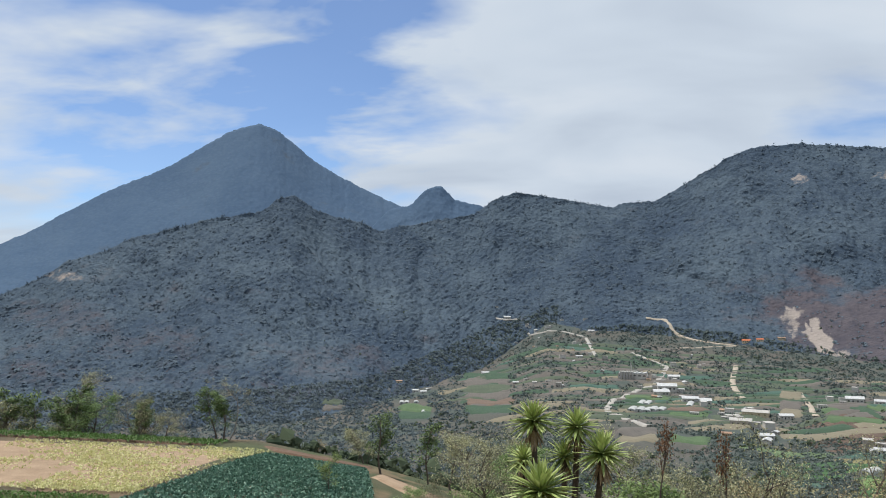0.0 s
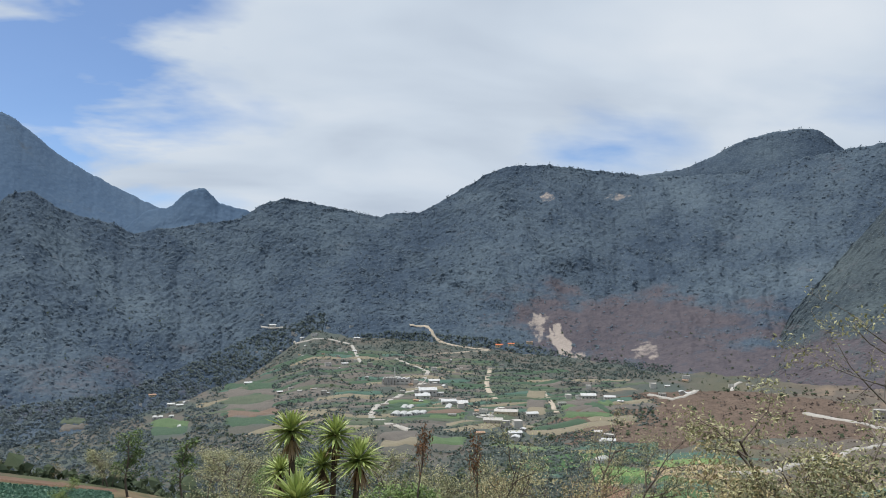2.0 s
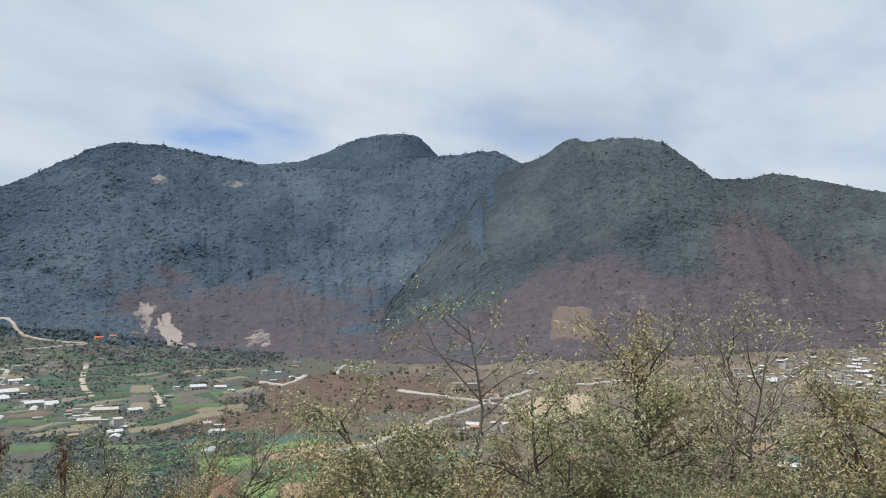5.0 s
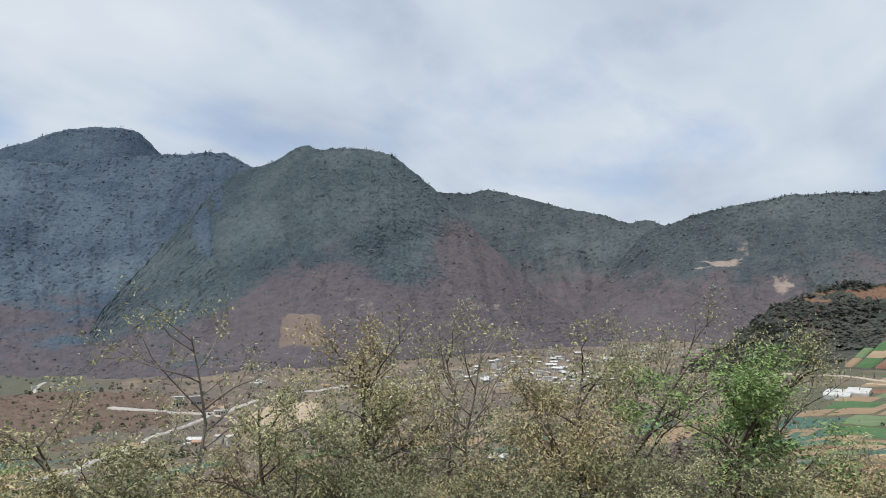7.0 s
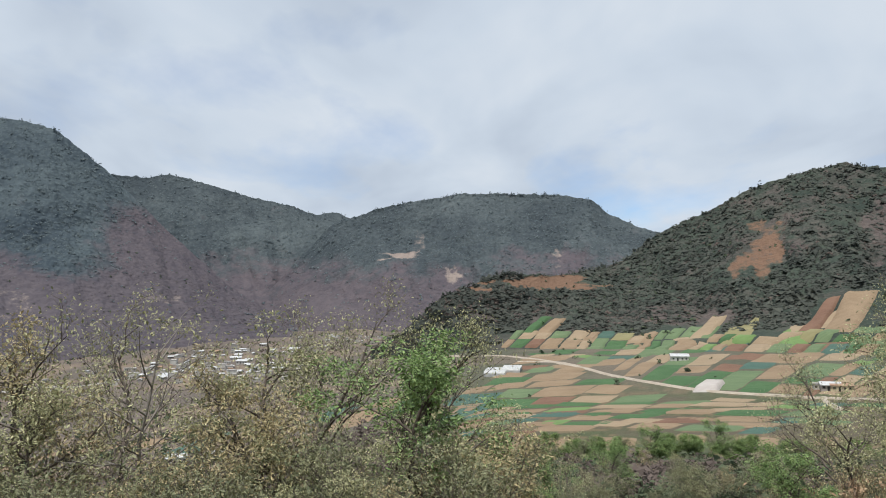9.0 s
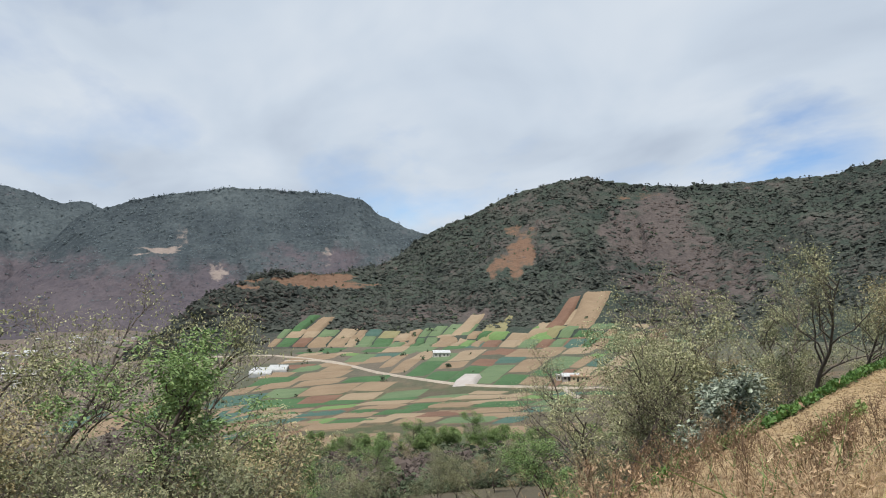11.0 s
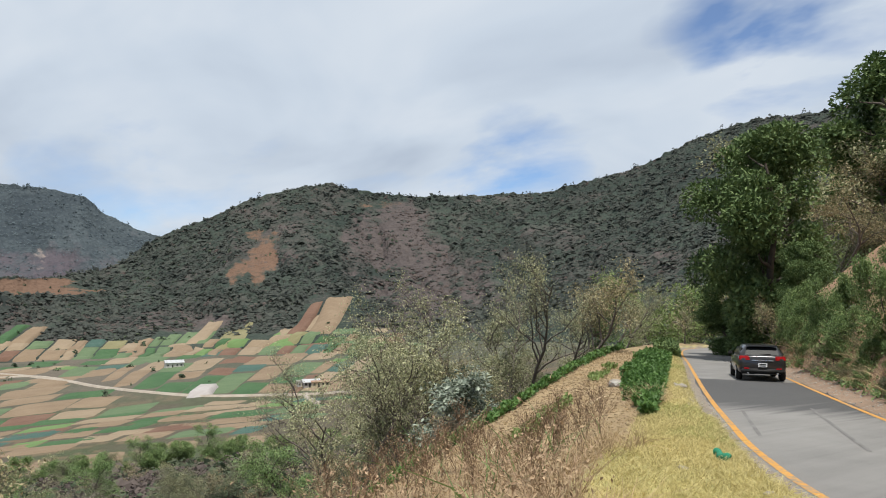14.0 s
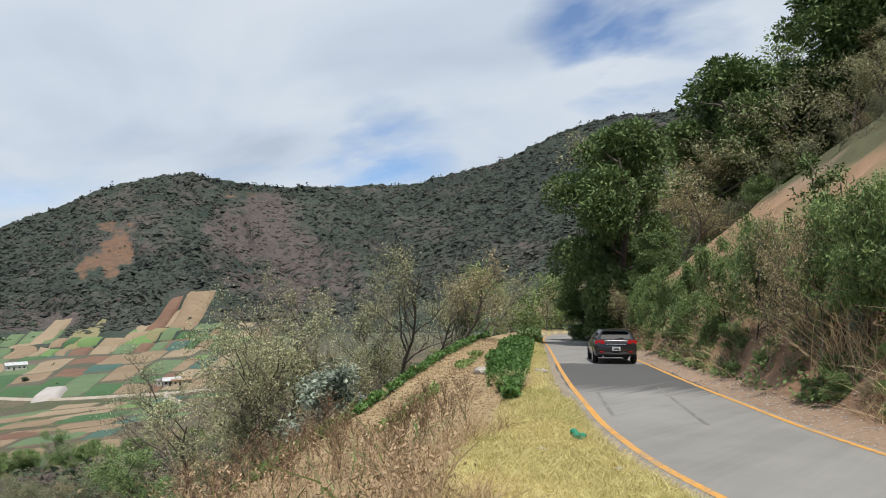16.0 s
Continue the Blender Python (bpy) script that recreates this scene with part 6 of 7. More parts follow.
CROPS = [
    ("field of tan ploughed soil", crop_mat("tan_field", (0.175, 0.123, 0.080), (0.265, 0.20, 0.132)), 7),
    ("field of pale dry soil", crop_mat("pale_field", (0.215, 0.163, 0.108), (0.30, 0.235, 0.16)), 4),
    ("field of dark green crop", crop_mat("green_field", (0.035, 0.082, 0.035), (0.075, 0.14, 0.062)), 4),
    ("field of mid green vegetables", crop_mat("mid_field", (0.075, 0.118, 0.062), (0.14, 0.19, 0.10)), 4),
    ("field of bright light green crop", crop_mat("light_field", (0.10, 0.17, 0.06), (0.15, 0.23, 0.09)), 1),
    ("field of reddish brown soil", crop_mat("red_field", (0.12, 0.068, 0.048), (0.19, 0.115, 0.08)), 2),
    ("field of blue-green cabbages", crop_mat("blue_field", (0.038, 0.082, 0.066), (0.075, 0.130, 0.106)), 2),
    ("field of yellow-green young crop", crop_mat("straw_field", (0.16, 0.15, 0.075), (0.24, 0.22, 0.12)), 1),
]


def pick(r, list_):
    total = sum(c[2] for c in list_)
    k = r.random() * total
    for c in list_:
        k -= c[2]
        if k <= 0:
            return c
    return list_[-1]


def patchwork(origin, axis, lengths, widths, keep, r, crops, group, words, gap=1.2, skip=0.0, lift=0.5):
    """Fields in crooked strips: strips of random width along an axis, cut into random lengths."""
    u, v = heading(axis), heading(axis + 90)
    w = -widths[2] / 2
    while w < widths[2] / 2:
        wide = r.uniform(widths[0], widths[1])
        s = -lengths[2] / 2 + r.uniform(-20, 20)
        while s < lengths[2] / 2:
            long = r.uniform(lengths[0], lengths[1])
            cx, cy = origin[0] + u.x * (s + long / 2) + v.x * (w + wide / 2), origin[1] + u.y * (s + long / 2) + v.y * (w + wide / 2)
            if keep(cx, cy) and r.random() >= skip:
                c = pick(r, crops)
                a, b = np.meshgrid(np.linspace(s + gap, s + long - gap, 8), np.linspace(w + gap, w + wide - gap, 6), indexing="ij")
                skew = 0.12 * math.sin(w * 0.05)
                bb = b + skew * (a - s - long / 2)
                ob = drape("field", origin[0] + u.x * a + v.x * bb, origin[1] + u.y * a + v.y * bb, lift, c[1], c[0] + " " + words)
                ob["group"] = group
            s += long
        w += wide


def polar(x, y):
    return math.degrees(math.atan2(x, y)), math.hypot(x, y)


def in_right_plain(x, y):
    az, d = polar(x, y)
    return 92.5 < az < 124.5 and 300 < d < 800


def road_dist(az):
    """How far the valley's farm road lies, by azimuth."""
    return np.interp(az, [91.5, 95, 98.5, 102, 105.5, 110, 115, 119, 123.5], [800, 740, 665, 570, 490, 438, 412, 400, 395])


def polar_patch(a0, a1, d0, d1, twist, r, crops, words, group):
    """One field between azimuths and distances; its sides lean to the right with distance."""
    c = pick(r, crops)
    A, D = np.meshgrid(np.linspace(a0, a1, 8), np.linspace(d0, d1, 7))
    A = A + np.degrees(math.tan(radians(twist)) * np.log(D / 500.0))
    lean = r.uniform(-0.035, 0.015)
    D = D * (1 + lean * (A - a0) / max(0.5, a1 - a0))
    A = np.radians(A)
    ob = drape("field", D * np.sin(A), D * np.cos(A), 0.5, c[1], c[0] + " " + words)
    ob["group"] = group


fr = random.Random(21)
# upper side of the farm road: narrow strips running up to the hill
a = 92.5
while a < 123.5:
    wide = fr.uniform(1.0, 2.3)
    d = road_dist(a + wide / 2) * 1.02
    far = np.interp(a, [92, 97, 104, 112, 118, 124], [790, 800, 810, 800, 780, 700])
    while d < far - 25:
        deep = fr.uniform(35, 105)
        g = 0.05
        polar_patch(a + g, a + wide - g, d + 2, min(d + deep, far) - 2, 9, fr, CROPS, "on the valley floor", "valley fields")
        d += deep
    a += wide
# lower side: broad, shallow fields down to the broken edge
d = 226.0
while d < 730:
    deep = fr.uniform(20, 44) * d / 400
    a = 92.5 + fr.uniform(0, 2)
    while a < 124.5:
        wide = fr.uniform(1.8, 4.6)
        near_edge = np.interp(a + wide / 2, [92.5, 96, 101, 106, 112, 125], [340, 262, 226, 230, 238, 240])
        if d > near_edge and d + deep < road_dist(a + wide / 2) * 0.985 - 2:
            polar_patch(a + 0.04, a + wide - 0.04, d + 0.4, d + deep - 0.4, 14, fr, CROPS, "on the valley floor", "valley fields")
        a += wide
    d += deep


# places kept open before houses, lanes and fields: azimuth, elevation, width
CLEAR = []


def slope_field(corners, mat, label, lift=3.0):
    """A field on a hillside between four bearings (azimuth, elevation) from the eye."""
    p = [facing(*c) for c in corners]
    if all(p):
        s, t = np.meshgrid(np.linspace(0, 1, 9), np.linspace(0, 1, 9), indexing="ij")
        X = (p[0].x * (1 - s) + p[1].x * s) * (1 - t) + (p[3].x * (1 - s) + p[2].x * s) * t
        Y = (p[0].y * (1 - s) + p[1].y * s) * (1 - t) + (p[3].y * (1 - s) + p[2].y * s) * t
        drape("field", X, Y, lift, mat, label, sink=0.5)["group"] = "hillside fields"


slope_field([(118.2, -3.45), (120.2, -3.5), (121.75, -0.6), (119.75, -0.6)], CROPS[0][1], "tan ploughed strip climbing the hillside")
slope_field([(116.6, -3.6), (117.9, -3.5), (119.5, -0.9), (118.7, -1.1)], CROPS[5][1], "brown ploughed strip climbing the hillside")
slope_field([(109.4, -4.2), (111.0, -4.0), (112.2, -2.4), (111.2, -2.5)], CROPS[1][1], "pale soil strip on the hill foot")
slope_field([(97.2, -4.0), (98.0, -4.0), (99.7, -2.6), (98.9, -2.6)], CROPS[2][1], "dark green strip on the hill foot")
slope_field([(98.2, -4.0), (99.4, -4.0), (100.7, -2.7), (99.9, -2.7)], CROPS[0][1], "tan soil strip on the hill foot")
slope_field([(109.6, -8.0), (111.4, -7.9), (112.0, -7.3), (110.6, -7.3)], crop_mat("mulch_field", (0.30, 0.275, 0.26), (0.45, 0.42, 0.40), 60, 2.5), "field under pale plastic mulch")
a = 95.6
while a < 123:
    wide = fr.uniform(0.6, 1.5)
    c = pick(fr, CROPS)
    e1 = float(np.interp(a + 1, [95, 99, 103, 106, 108, 110, 112, 115, 118, 124], [-3.7, -3.7, -3.75, -3.9, -3.2, -3.2, -3.9, -3.7, -3.4, -3.7])) + fr.uniform(-0.25, 0.15)
    e0 = -5.0
    em = e0 + (e1 - e0) * fr.uniform(0.4, 0.65)
    for lo, hi in ((e0, em), (em + 0.02, e1)):
        s0, s1 = (lo + 5.0) * 0.95, (hi + 5.0) * 0.95
        slope_field([(a + s0, lo), (a + wide - 0.05 + s0, lo), (a + wide - 0.05 + s1, hi), (a + s1, hi)], c[1], c[0] + " on the hill foot", 1.6)
        c = pick(fr, CROPS)
    a += wide
# tan terraces on the broken edge
for a0, a1, d0, d1 in ((96.6, 103.0, 205, 222), (97.2, 103.6, 192, 203), (98.0, 104.0, 180, 190), (99.2, 103.2, 168, 178), (104.4, 107.4, 206, 226), (110.0, 112.2, 216, 234), (114.0, 117.0, 212, 232), (119.0, 122.0, 214, 236)):
    polar_patch(a0, a1, d0, d1, 2, fr, [CROPS[0], CROPS[1]], "on a stepped terrace", "terraces")
slope_field([(55.0, -4.1), (58.6, -4.0), (58.2, -1.6), (55.2, -1.7)], crop_mat("dull_brown_field", (0.11, 0.088, 0.078), (0.155, 0.125, 0.108)), "dull brown cleared field on the dry slope")


def in_village(x, y):
    az, d = polar(x, y)
    return 1 < az < 33 and np.interp(az, [1, 8, 20, 33], [1150, 820, 780, 700]) < d < np.interp(az, [1, 8, 20, 33], [1500, 1750, 1600, 1350])


# village crops: distance haze is mixed in as greyed, low-contrast colours
HAZE_MUTED = [
    ("terraced field of green crop, greyed with haze", crop_mat("hazed_green_field", (0.055, 0.075, 0.055), (0.095, 0.115, 0.08), 10), 5),
    ("terraced field of brown soil, dulled with haze", crop_mat("hazed_brown_field", (0.09, 0.085, 0.08), (0.14, 0.128, 0.116), 10), 4),
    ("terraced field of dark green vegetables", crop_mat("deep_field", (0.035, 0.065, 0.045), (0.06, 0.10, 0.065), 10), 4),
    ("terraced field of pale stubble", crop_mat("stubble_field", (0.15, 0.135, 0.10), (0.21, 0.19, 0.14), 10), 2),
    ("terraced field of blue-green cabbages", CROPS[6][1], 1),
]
HAZE_MUTED_FULL = HAZE_MUTED + [("terraced field of fresh green crop", crop_mat("fresh_field", (0.055, 0.095, 0.050), (0.105, 0.155, 0.080), 10), 1), ("terraced field of reddish soil", crop_mat("reddish_field", (0.11, 0.08, 0.066), (0.165, 0.125, 0.10), 10), 1)]
c0 = heading(15) * 1150
patchwork((c0.x, c0.y), 100, (45, 120, 900), (16, 34, 1000), in_village, fr, HAZE_MUTED, "village fields", "among the village trees", 1.0, 0.22, 1.6)


def in_near_plain(x, y):
    az, d = polar(x, y)
    return 24 < az < 42 and np.interp(az, [24, 42], [430, 480]) < d < np.interp(az, [24, 33, 42], [690, 640, 600])


c0 = heading(33) * 560
BRIGHT = [(w, m, k) for (w, m, _), k in zip(CROPS, (3, 2, 4, 2, 4, 1, 3, 1))]
patchwork((c0.x, c0.y), 128, (50, 110, 420), (22, 48, 330), in_near_plain, fr, BRIGHT, "fields below the brown hill", "below the brown hill", 0.8, 0.08)


def in_mid(x, y):
    az, d = polar(x, y)
    return 44 < az < 93 and 260 < d < 520


c0 = heading(68) * 400
patchwork((c0.x, c0.y), 110, (30, 70, 700), (16, 30, 500), in_mid, fr, [(w, m, k) for (w, m, _), k in zip(CROPS, (4, 1, 3, 3, 0, 2, 1, 1))], "small fields by the river", "beside the scrub", 1.0, 0.6)

# strips by bearing: azimuths, elevations from the low edge up, kinds
for a0, a1, edges, kinds, set_ in (
        (1.4, 5.4, (-9.2, -8.6, -8.1, -7.6, -7.2, -6.7, -6.2), (2, 6, 1, 0, 1, 2), HAZE_MUTED_FULL), (-9.3, -7.6, (-8.9, -8.5, -8.15), (1, 0), HAZE_MUTED_FULL), (-3.6, -1.0, (-9.6, -9.1, -8.7), (2, 5), HAZE_MUTED_FULL),
        (13.2, 17.0, (-8.25, -8.0, -7.8), (2, 5), HAZE_MUTED_FULL), (16.4, 19.4, (-9.1, -8.8, -8.5), (5, 6), HAZE_MUTED_FULL), (12.9, 16.0, (-11.1, -10.6, -10.1), (3, 1), HAZE_MUTED_FULL), (16.6, 19.5, (-11.0, -10.4), (5,), HAZE_MUTED_FULL),
        (26.6, 30.6, (-9.0, -8.6, -8.2, -7.8), (5, 2, 5), HAZE_MUTED_FULL), (24.0, 25.6, (-8.8, -8.3, -7.6, -7.0), (3, 1, 3), HAZE_MUTED_FULL),
        (28.6, 33.2, (-13.4, -13.0, -12.5), (2, 4), CROPS), (33.4, 37.5, (-14.3, -13.7, -13.3, -12.9), (2, 6, 2), CROPS), (29.4, 31.6, (-15.2, -13.6), (5,), CROPS), (31.6, 34.6, (-15.8, -15.0, -14.1), (4, 4), CROPS), (34.7, 36.8, (-15.6, -14.6), (0,), CROPS)):
    for k, (lo, hi) in enumerate(zip(edges, edges[1:])):
        c = set_[kinds[k]]
        tilt = 0.06 * fr.uniform(-1, 1)
        slope_field([(a0, lo + tilt + 0.03), (a1, lo - tilt + 0.03), (a1 + 0.15, hi - tilt), (a0 + 0.15, hi + tilt)], c[1], c[0], 2.2)
        CLEAR.append(((a0 + a1) / 2, (lo + hi) / 2, (a1 - a0) / 0.84 * 0.8))
sand = crop_mat("sand_scar", (0.26, 0.205, 0.15), (0.40, 0.33, 0.25), 50, 6.0)
slope_field([(52.3, -9.0), (54.5, -10.15), (57.2, -9.75), (54.9, -8.15)], sand, "pale earth scar under the main road", 1.4)
slope_field([(55.0, -8.2), (57.3, -9.7), (58.4, -8.7), (57.6, -7.8)], sand, "pale earth scar under the main road", 1.6)

# tracks and roads of the valley
track_mat = mottled("pale_track", (0.30, 0.26, 0.21), (0.42, 0.37, 0.31), 0.2, bump=0.3)
lane_mat = mottled("lane_concrete", (0.28, 0.27, 0.255), (0.40, 0.385, 0.36), 0.2, bump=0.3)


def track(points, width, mat, label, bearing=False, lift=0.9):
    """A lane along points of azimuth and distance, or of azimuth and elevation as seen from the eye."""
    p = []
    for a, b in points:
        q = facing(a, b) if bearing else heading(a) * b
        if q:
            p.append((q.x, q.y))
    line = polyline(p, 9.0)
    for x, y in line[::3]:
        CLEAR.append((math.degrees(math.atan2(x, y)), math.degrees(math.atan2(top(x, y) - EYE[2], math.hypot(x, y))), 0.5))
    t = np.gradient(line, axis=0)
    t /= np.linalg.norm(t, axis=1)[:, None]
    left = np.stack([-t[:, 1], t[:, 0]], 1)
    rows = [line + left * o for o in (-width / 2 - 0.8, -width / 2, 0, width / 2, width / 2 + 0.8)]
    X, Y = np.stack([r[:, 0] for r in rows]), np.stack([r[:, 1] for r in rows])
    mid = np.array([top(x, y) for x, y in line])
    Z = np.stack([np.maximum(mid, [top(x, y) for x, y in r]) for r in rows]) + lift
    Z[0] -= lift + 1.5
    Z[-1] -= lift + 1.5
    return tagged(grid_mesh("lane", X, Y, Z, mat), label, "road", kind="structure")


track([(91.5, 800), (95, 740), (98.5, 665), (102, 570), (105.5, 490), (110, 438), (115, 412), (119, 400), (123.5, 395)], 2.6, track_mat, "pale earth farm road through the valley fields")
track([(101.6, 585), (100.6, 620), (99, 640), (97, 660)], 2.5, track_mat, "pale earth farm track to the greenhouses")
track([(118.2, 405), (118.6, 360), (119.4, 325)], 2.2, track_mat, "pale earth farm track between fields")
track([(15.23, -2.06), (16.5, -2.17), (17.1, -2.87), (18.07, -3.47), (19.54, -3.77), (21.44, -4.01)], 6.5, track_mat, "pale hillside track to the quarry", True, 2.0)
track([(17.07, -4.31), (19.03, -4.15), (21.17, -4.02)], 3.5, track_mat, "grey track below the quarry road", True, 1.5)
track([(16.68, -5.59), (15.78, -6.88), (13.75, -7.71), (12.46, -8.52), (12.45, -9.14), (13.72, -9.5), (15.36, -9.87)], 7.5, lane_mat, "pale concrete road curving through the village", True, 1.4)
track([(16.68, -5.59), (16.06, -5.35), (15.06, -4.98), (14.18, -4.61)], 5, lane_mat, "pale lane climbing from the village road", True, 1.4)
track([(10.83, -3.56), (11.16, -4.24), (11.52, -4.9)], 6, lane_mat, "steep white lane above the village", True, 1.5)
track([(6.47, -3.23), (8.07, -3.04), (9.13, -3.09), (10.71, -3.47)], 5, lane_mat, "white village lane on the hillside", True, 1.5)
track([(4.05, -2.11), (5.67, -2.16)], 5, lane_mat, "white lane high on the hillside", True, 1.5)
track([(21.4, -5.32), (21.14, -6.32), (21.24, -6.93), (21.81, -7.64)], 8, track_mat, "tan earth slide between the trees", True, 1.2)
track([(25.4, -7.0), (26.0, -7.9), (26.4, -8.6)], 6, track_mat, "tan farm track between green fields", True, 1.2)
track([(33.1, -7.08), (36.3, -6.81), (39.46, -5.95)], 5, lane_mat, "pale valley road behind the brown hill", True, 1.2)
track([(43.55, -7.87), (45.54, -8.16), (48, -8.5), (50.31, -8.66), (52.6, -8.15), (55.24, -7.64), (56.93, -7.35), (60, -7.0), (63, -6.9), (67, -6.7)], 7, lane_mat, "pale main road to the town", True, 1.2)
track([(38.6, -12.24), (41.6, -11.85), (44.6, -11.1), (47.6, -9.7), (50.31, -8.75)], 4, lane_mat, "pale lane climbing to the main road", True, 1.0)
track([(50.6, -8.8), (51.6, -9.0), (52.2, -9.6), (52.0, -10.3)], 3.5, track_mat, "pale track winding down from the road", True, 1.0)

# ---- houses ----
wall_white = mottled("white_wall", (0.46, 0.45, 0.42), (0.62, 0.60, 0.57), 0.4)
wall_block = mottled("block_wall", (0.33, 0.31, 0.29), (0.46, 0.44, 0.41), 0.4)
wall_cream = mottled("cream_wall", (0.50, 0.42, 0.30), (0.64, 0.55, 0.41), 0.4)
tin = mottled("tin_roof", (0.34, 0.35, 0.36), (0.56, 0.57, 0.58), 0.5, 0.45)
rust_tin = mottled("rusty_roof", (0.24, 0.14, 0.09), (0.38, 0.26, 0.19), 0.5, 0.7)
roof_red = mottled("red_roof", (0.40, 0.12, 0.06), (0.52, 0.18, 0.09), 0.5)
roof_flat = mottled("concrete_roof", (0.32, 0.31, 0.30), (0.48, 0.47, 0.45), 0.4)
dark_gap = mottled("dark_opening", (0.03, 0.032, 0.035), (0.06, 0.06, 0.06), 1.0, 0.4)
film_white = mottled("greenhouse_film", (0.32, 0.335, 0.335), (0.50, 0.51, 0.51), 0.4, 0.45)


def build_house(l, w, h, style, wall, roof, label):
    ob = new("house")
    part("wall", box(bmesh.new(), (l, w, h + 1.5), (0, 0, (h - 1.5) / 2)), wall, ob)
    bm = bmesh.new()
    if style == "gable":
        e, r = 0.6, w * 0.20
        sect = [(-w / 2 - e, h - 0.15), (0, h + r), (w / 2 + e, h - 0.15), (w / 2 + e, h - 0.32), (0, h + r - 0.2), (-w / 2 - e, h - 0.32)]
        loft(bm, [[(x, y, z) for y, z in sect] for x in (-l / 2 - e, l / 2 + e)])
    elif style == "shed":
        sect = [(-w / 2 - 0.6, h + 0.05), (w / 2 + 0.6, h + 0.75), (w / 2 + 0.6, h + 0.95), (-w / 2 - 0.6, h + 0.25)]
        loft(bm, [[(x, y, z) for y, z in sect] for x in (-l / 2 - 0.5, l / 2 + 0.5)])
    else:
        box(bm, (l + 0.5, w + 0.5, 0.28), (0, 0, h + 0.14))
        for s in (-1, 1):
            box(bm, (l + 0.5, 0.16, 0.4), (0, s * (w / 2 + 0.16), h + 0.45))
    part("roof", bm, roof, ob)
    part("door", box(bmesh.new(), (1.0, 0.12, 2.1), (-l * 0.12, -w / 2 - 0.03, 1.05)), dark_gap, ob)
    for x in (-l * 0.36, l * 0.14, l * 0.36):
        part("window", box(bmesh.new(), (1.2, 0.12, 1.1), (x, -w / 2 - 0.03, 1.6)), dark_gap, ob)
    return tagged(ob, label, "house")


HOUSES = [
    (9, 6.5, 3.0, "flat", wall_white, roof_flat, "small white concrete house with a flat roof"),
    (8, 6, 2.8, "gable", wall_block, tin, "small block house with a bright tin roof"),
    (10, 6, 2.8, "shed", wall_cream, rust_tin, "low cream house with a rusty tin roof"),
    (10, 8, 6.0, "flat", wall_white, roof_flat, "two-storey white house with a flat roof"),
    (13, 8, 3.6, "gable", wall_white, tin, "long white shed with a tin roof"),
    (8, 6, 5.8, "flat", wall_block, roof_flat, "unfinished grey block house with flat roof"),
    (11, 7, 3.2, "gable", wall_cream, roof_red, "cream house with a red roof"),
]
HOUSE_SRC = {}


def house(kind, p, turn, group, scale=1.0):
    z = min(top(p.x + dx, p.y + dy) for dx, dy in ((0, 0), (3, 3), (-3, -3), (3, -3), (-3, 3)))
    m = pose(p.x, p.y, z + 0.6, 0, 0, turn) @ Matrix.Scale(scale, 4)
    if kind not in HOUSE_SRC:
        HOUSE_SRC[kind] = build_house(*HOUSES[kind])
        ob = HOUSE_SRC[kind]
        ob.matrix_basis = m
    else:
        src = HOUSE_SRC[kind]
        keep = src.scale.copy()
        src.scale = (1, 1, 1)
        ob = copy_thing(src, m)
        src.scale = keep
    ob["group"] = group
    CLEAR.append((math.degrees(math.atan2(p.x, p.y)), math.degrees(math.atan2(z + 2 - EYE[2], math.hypot(p.x, p.y))), 1.0))
    return ob


hr = random.Random(33)
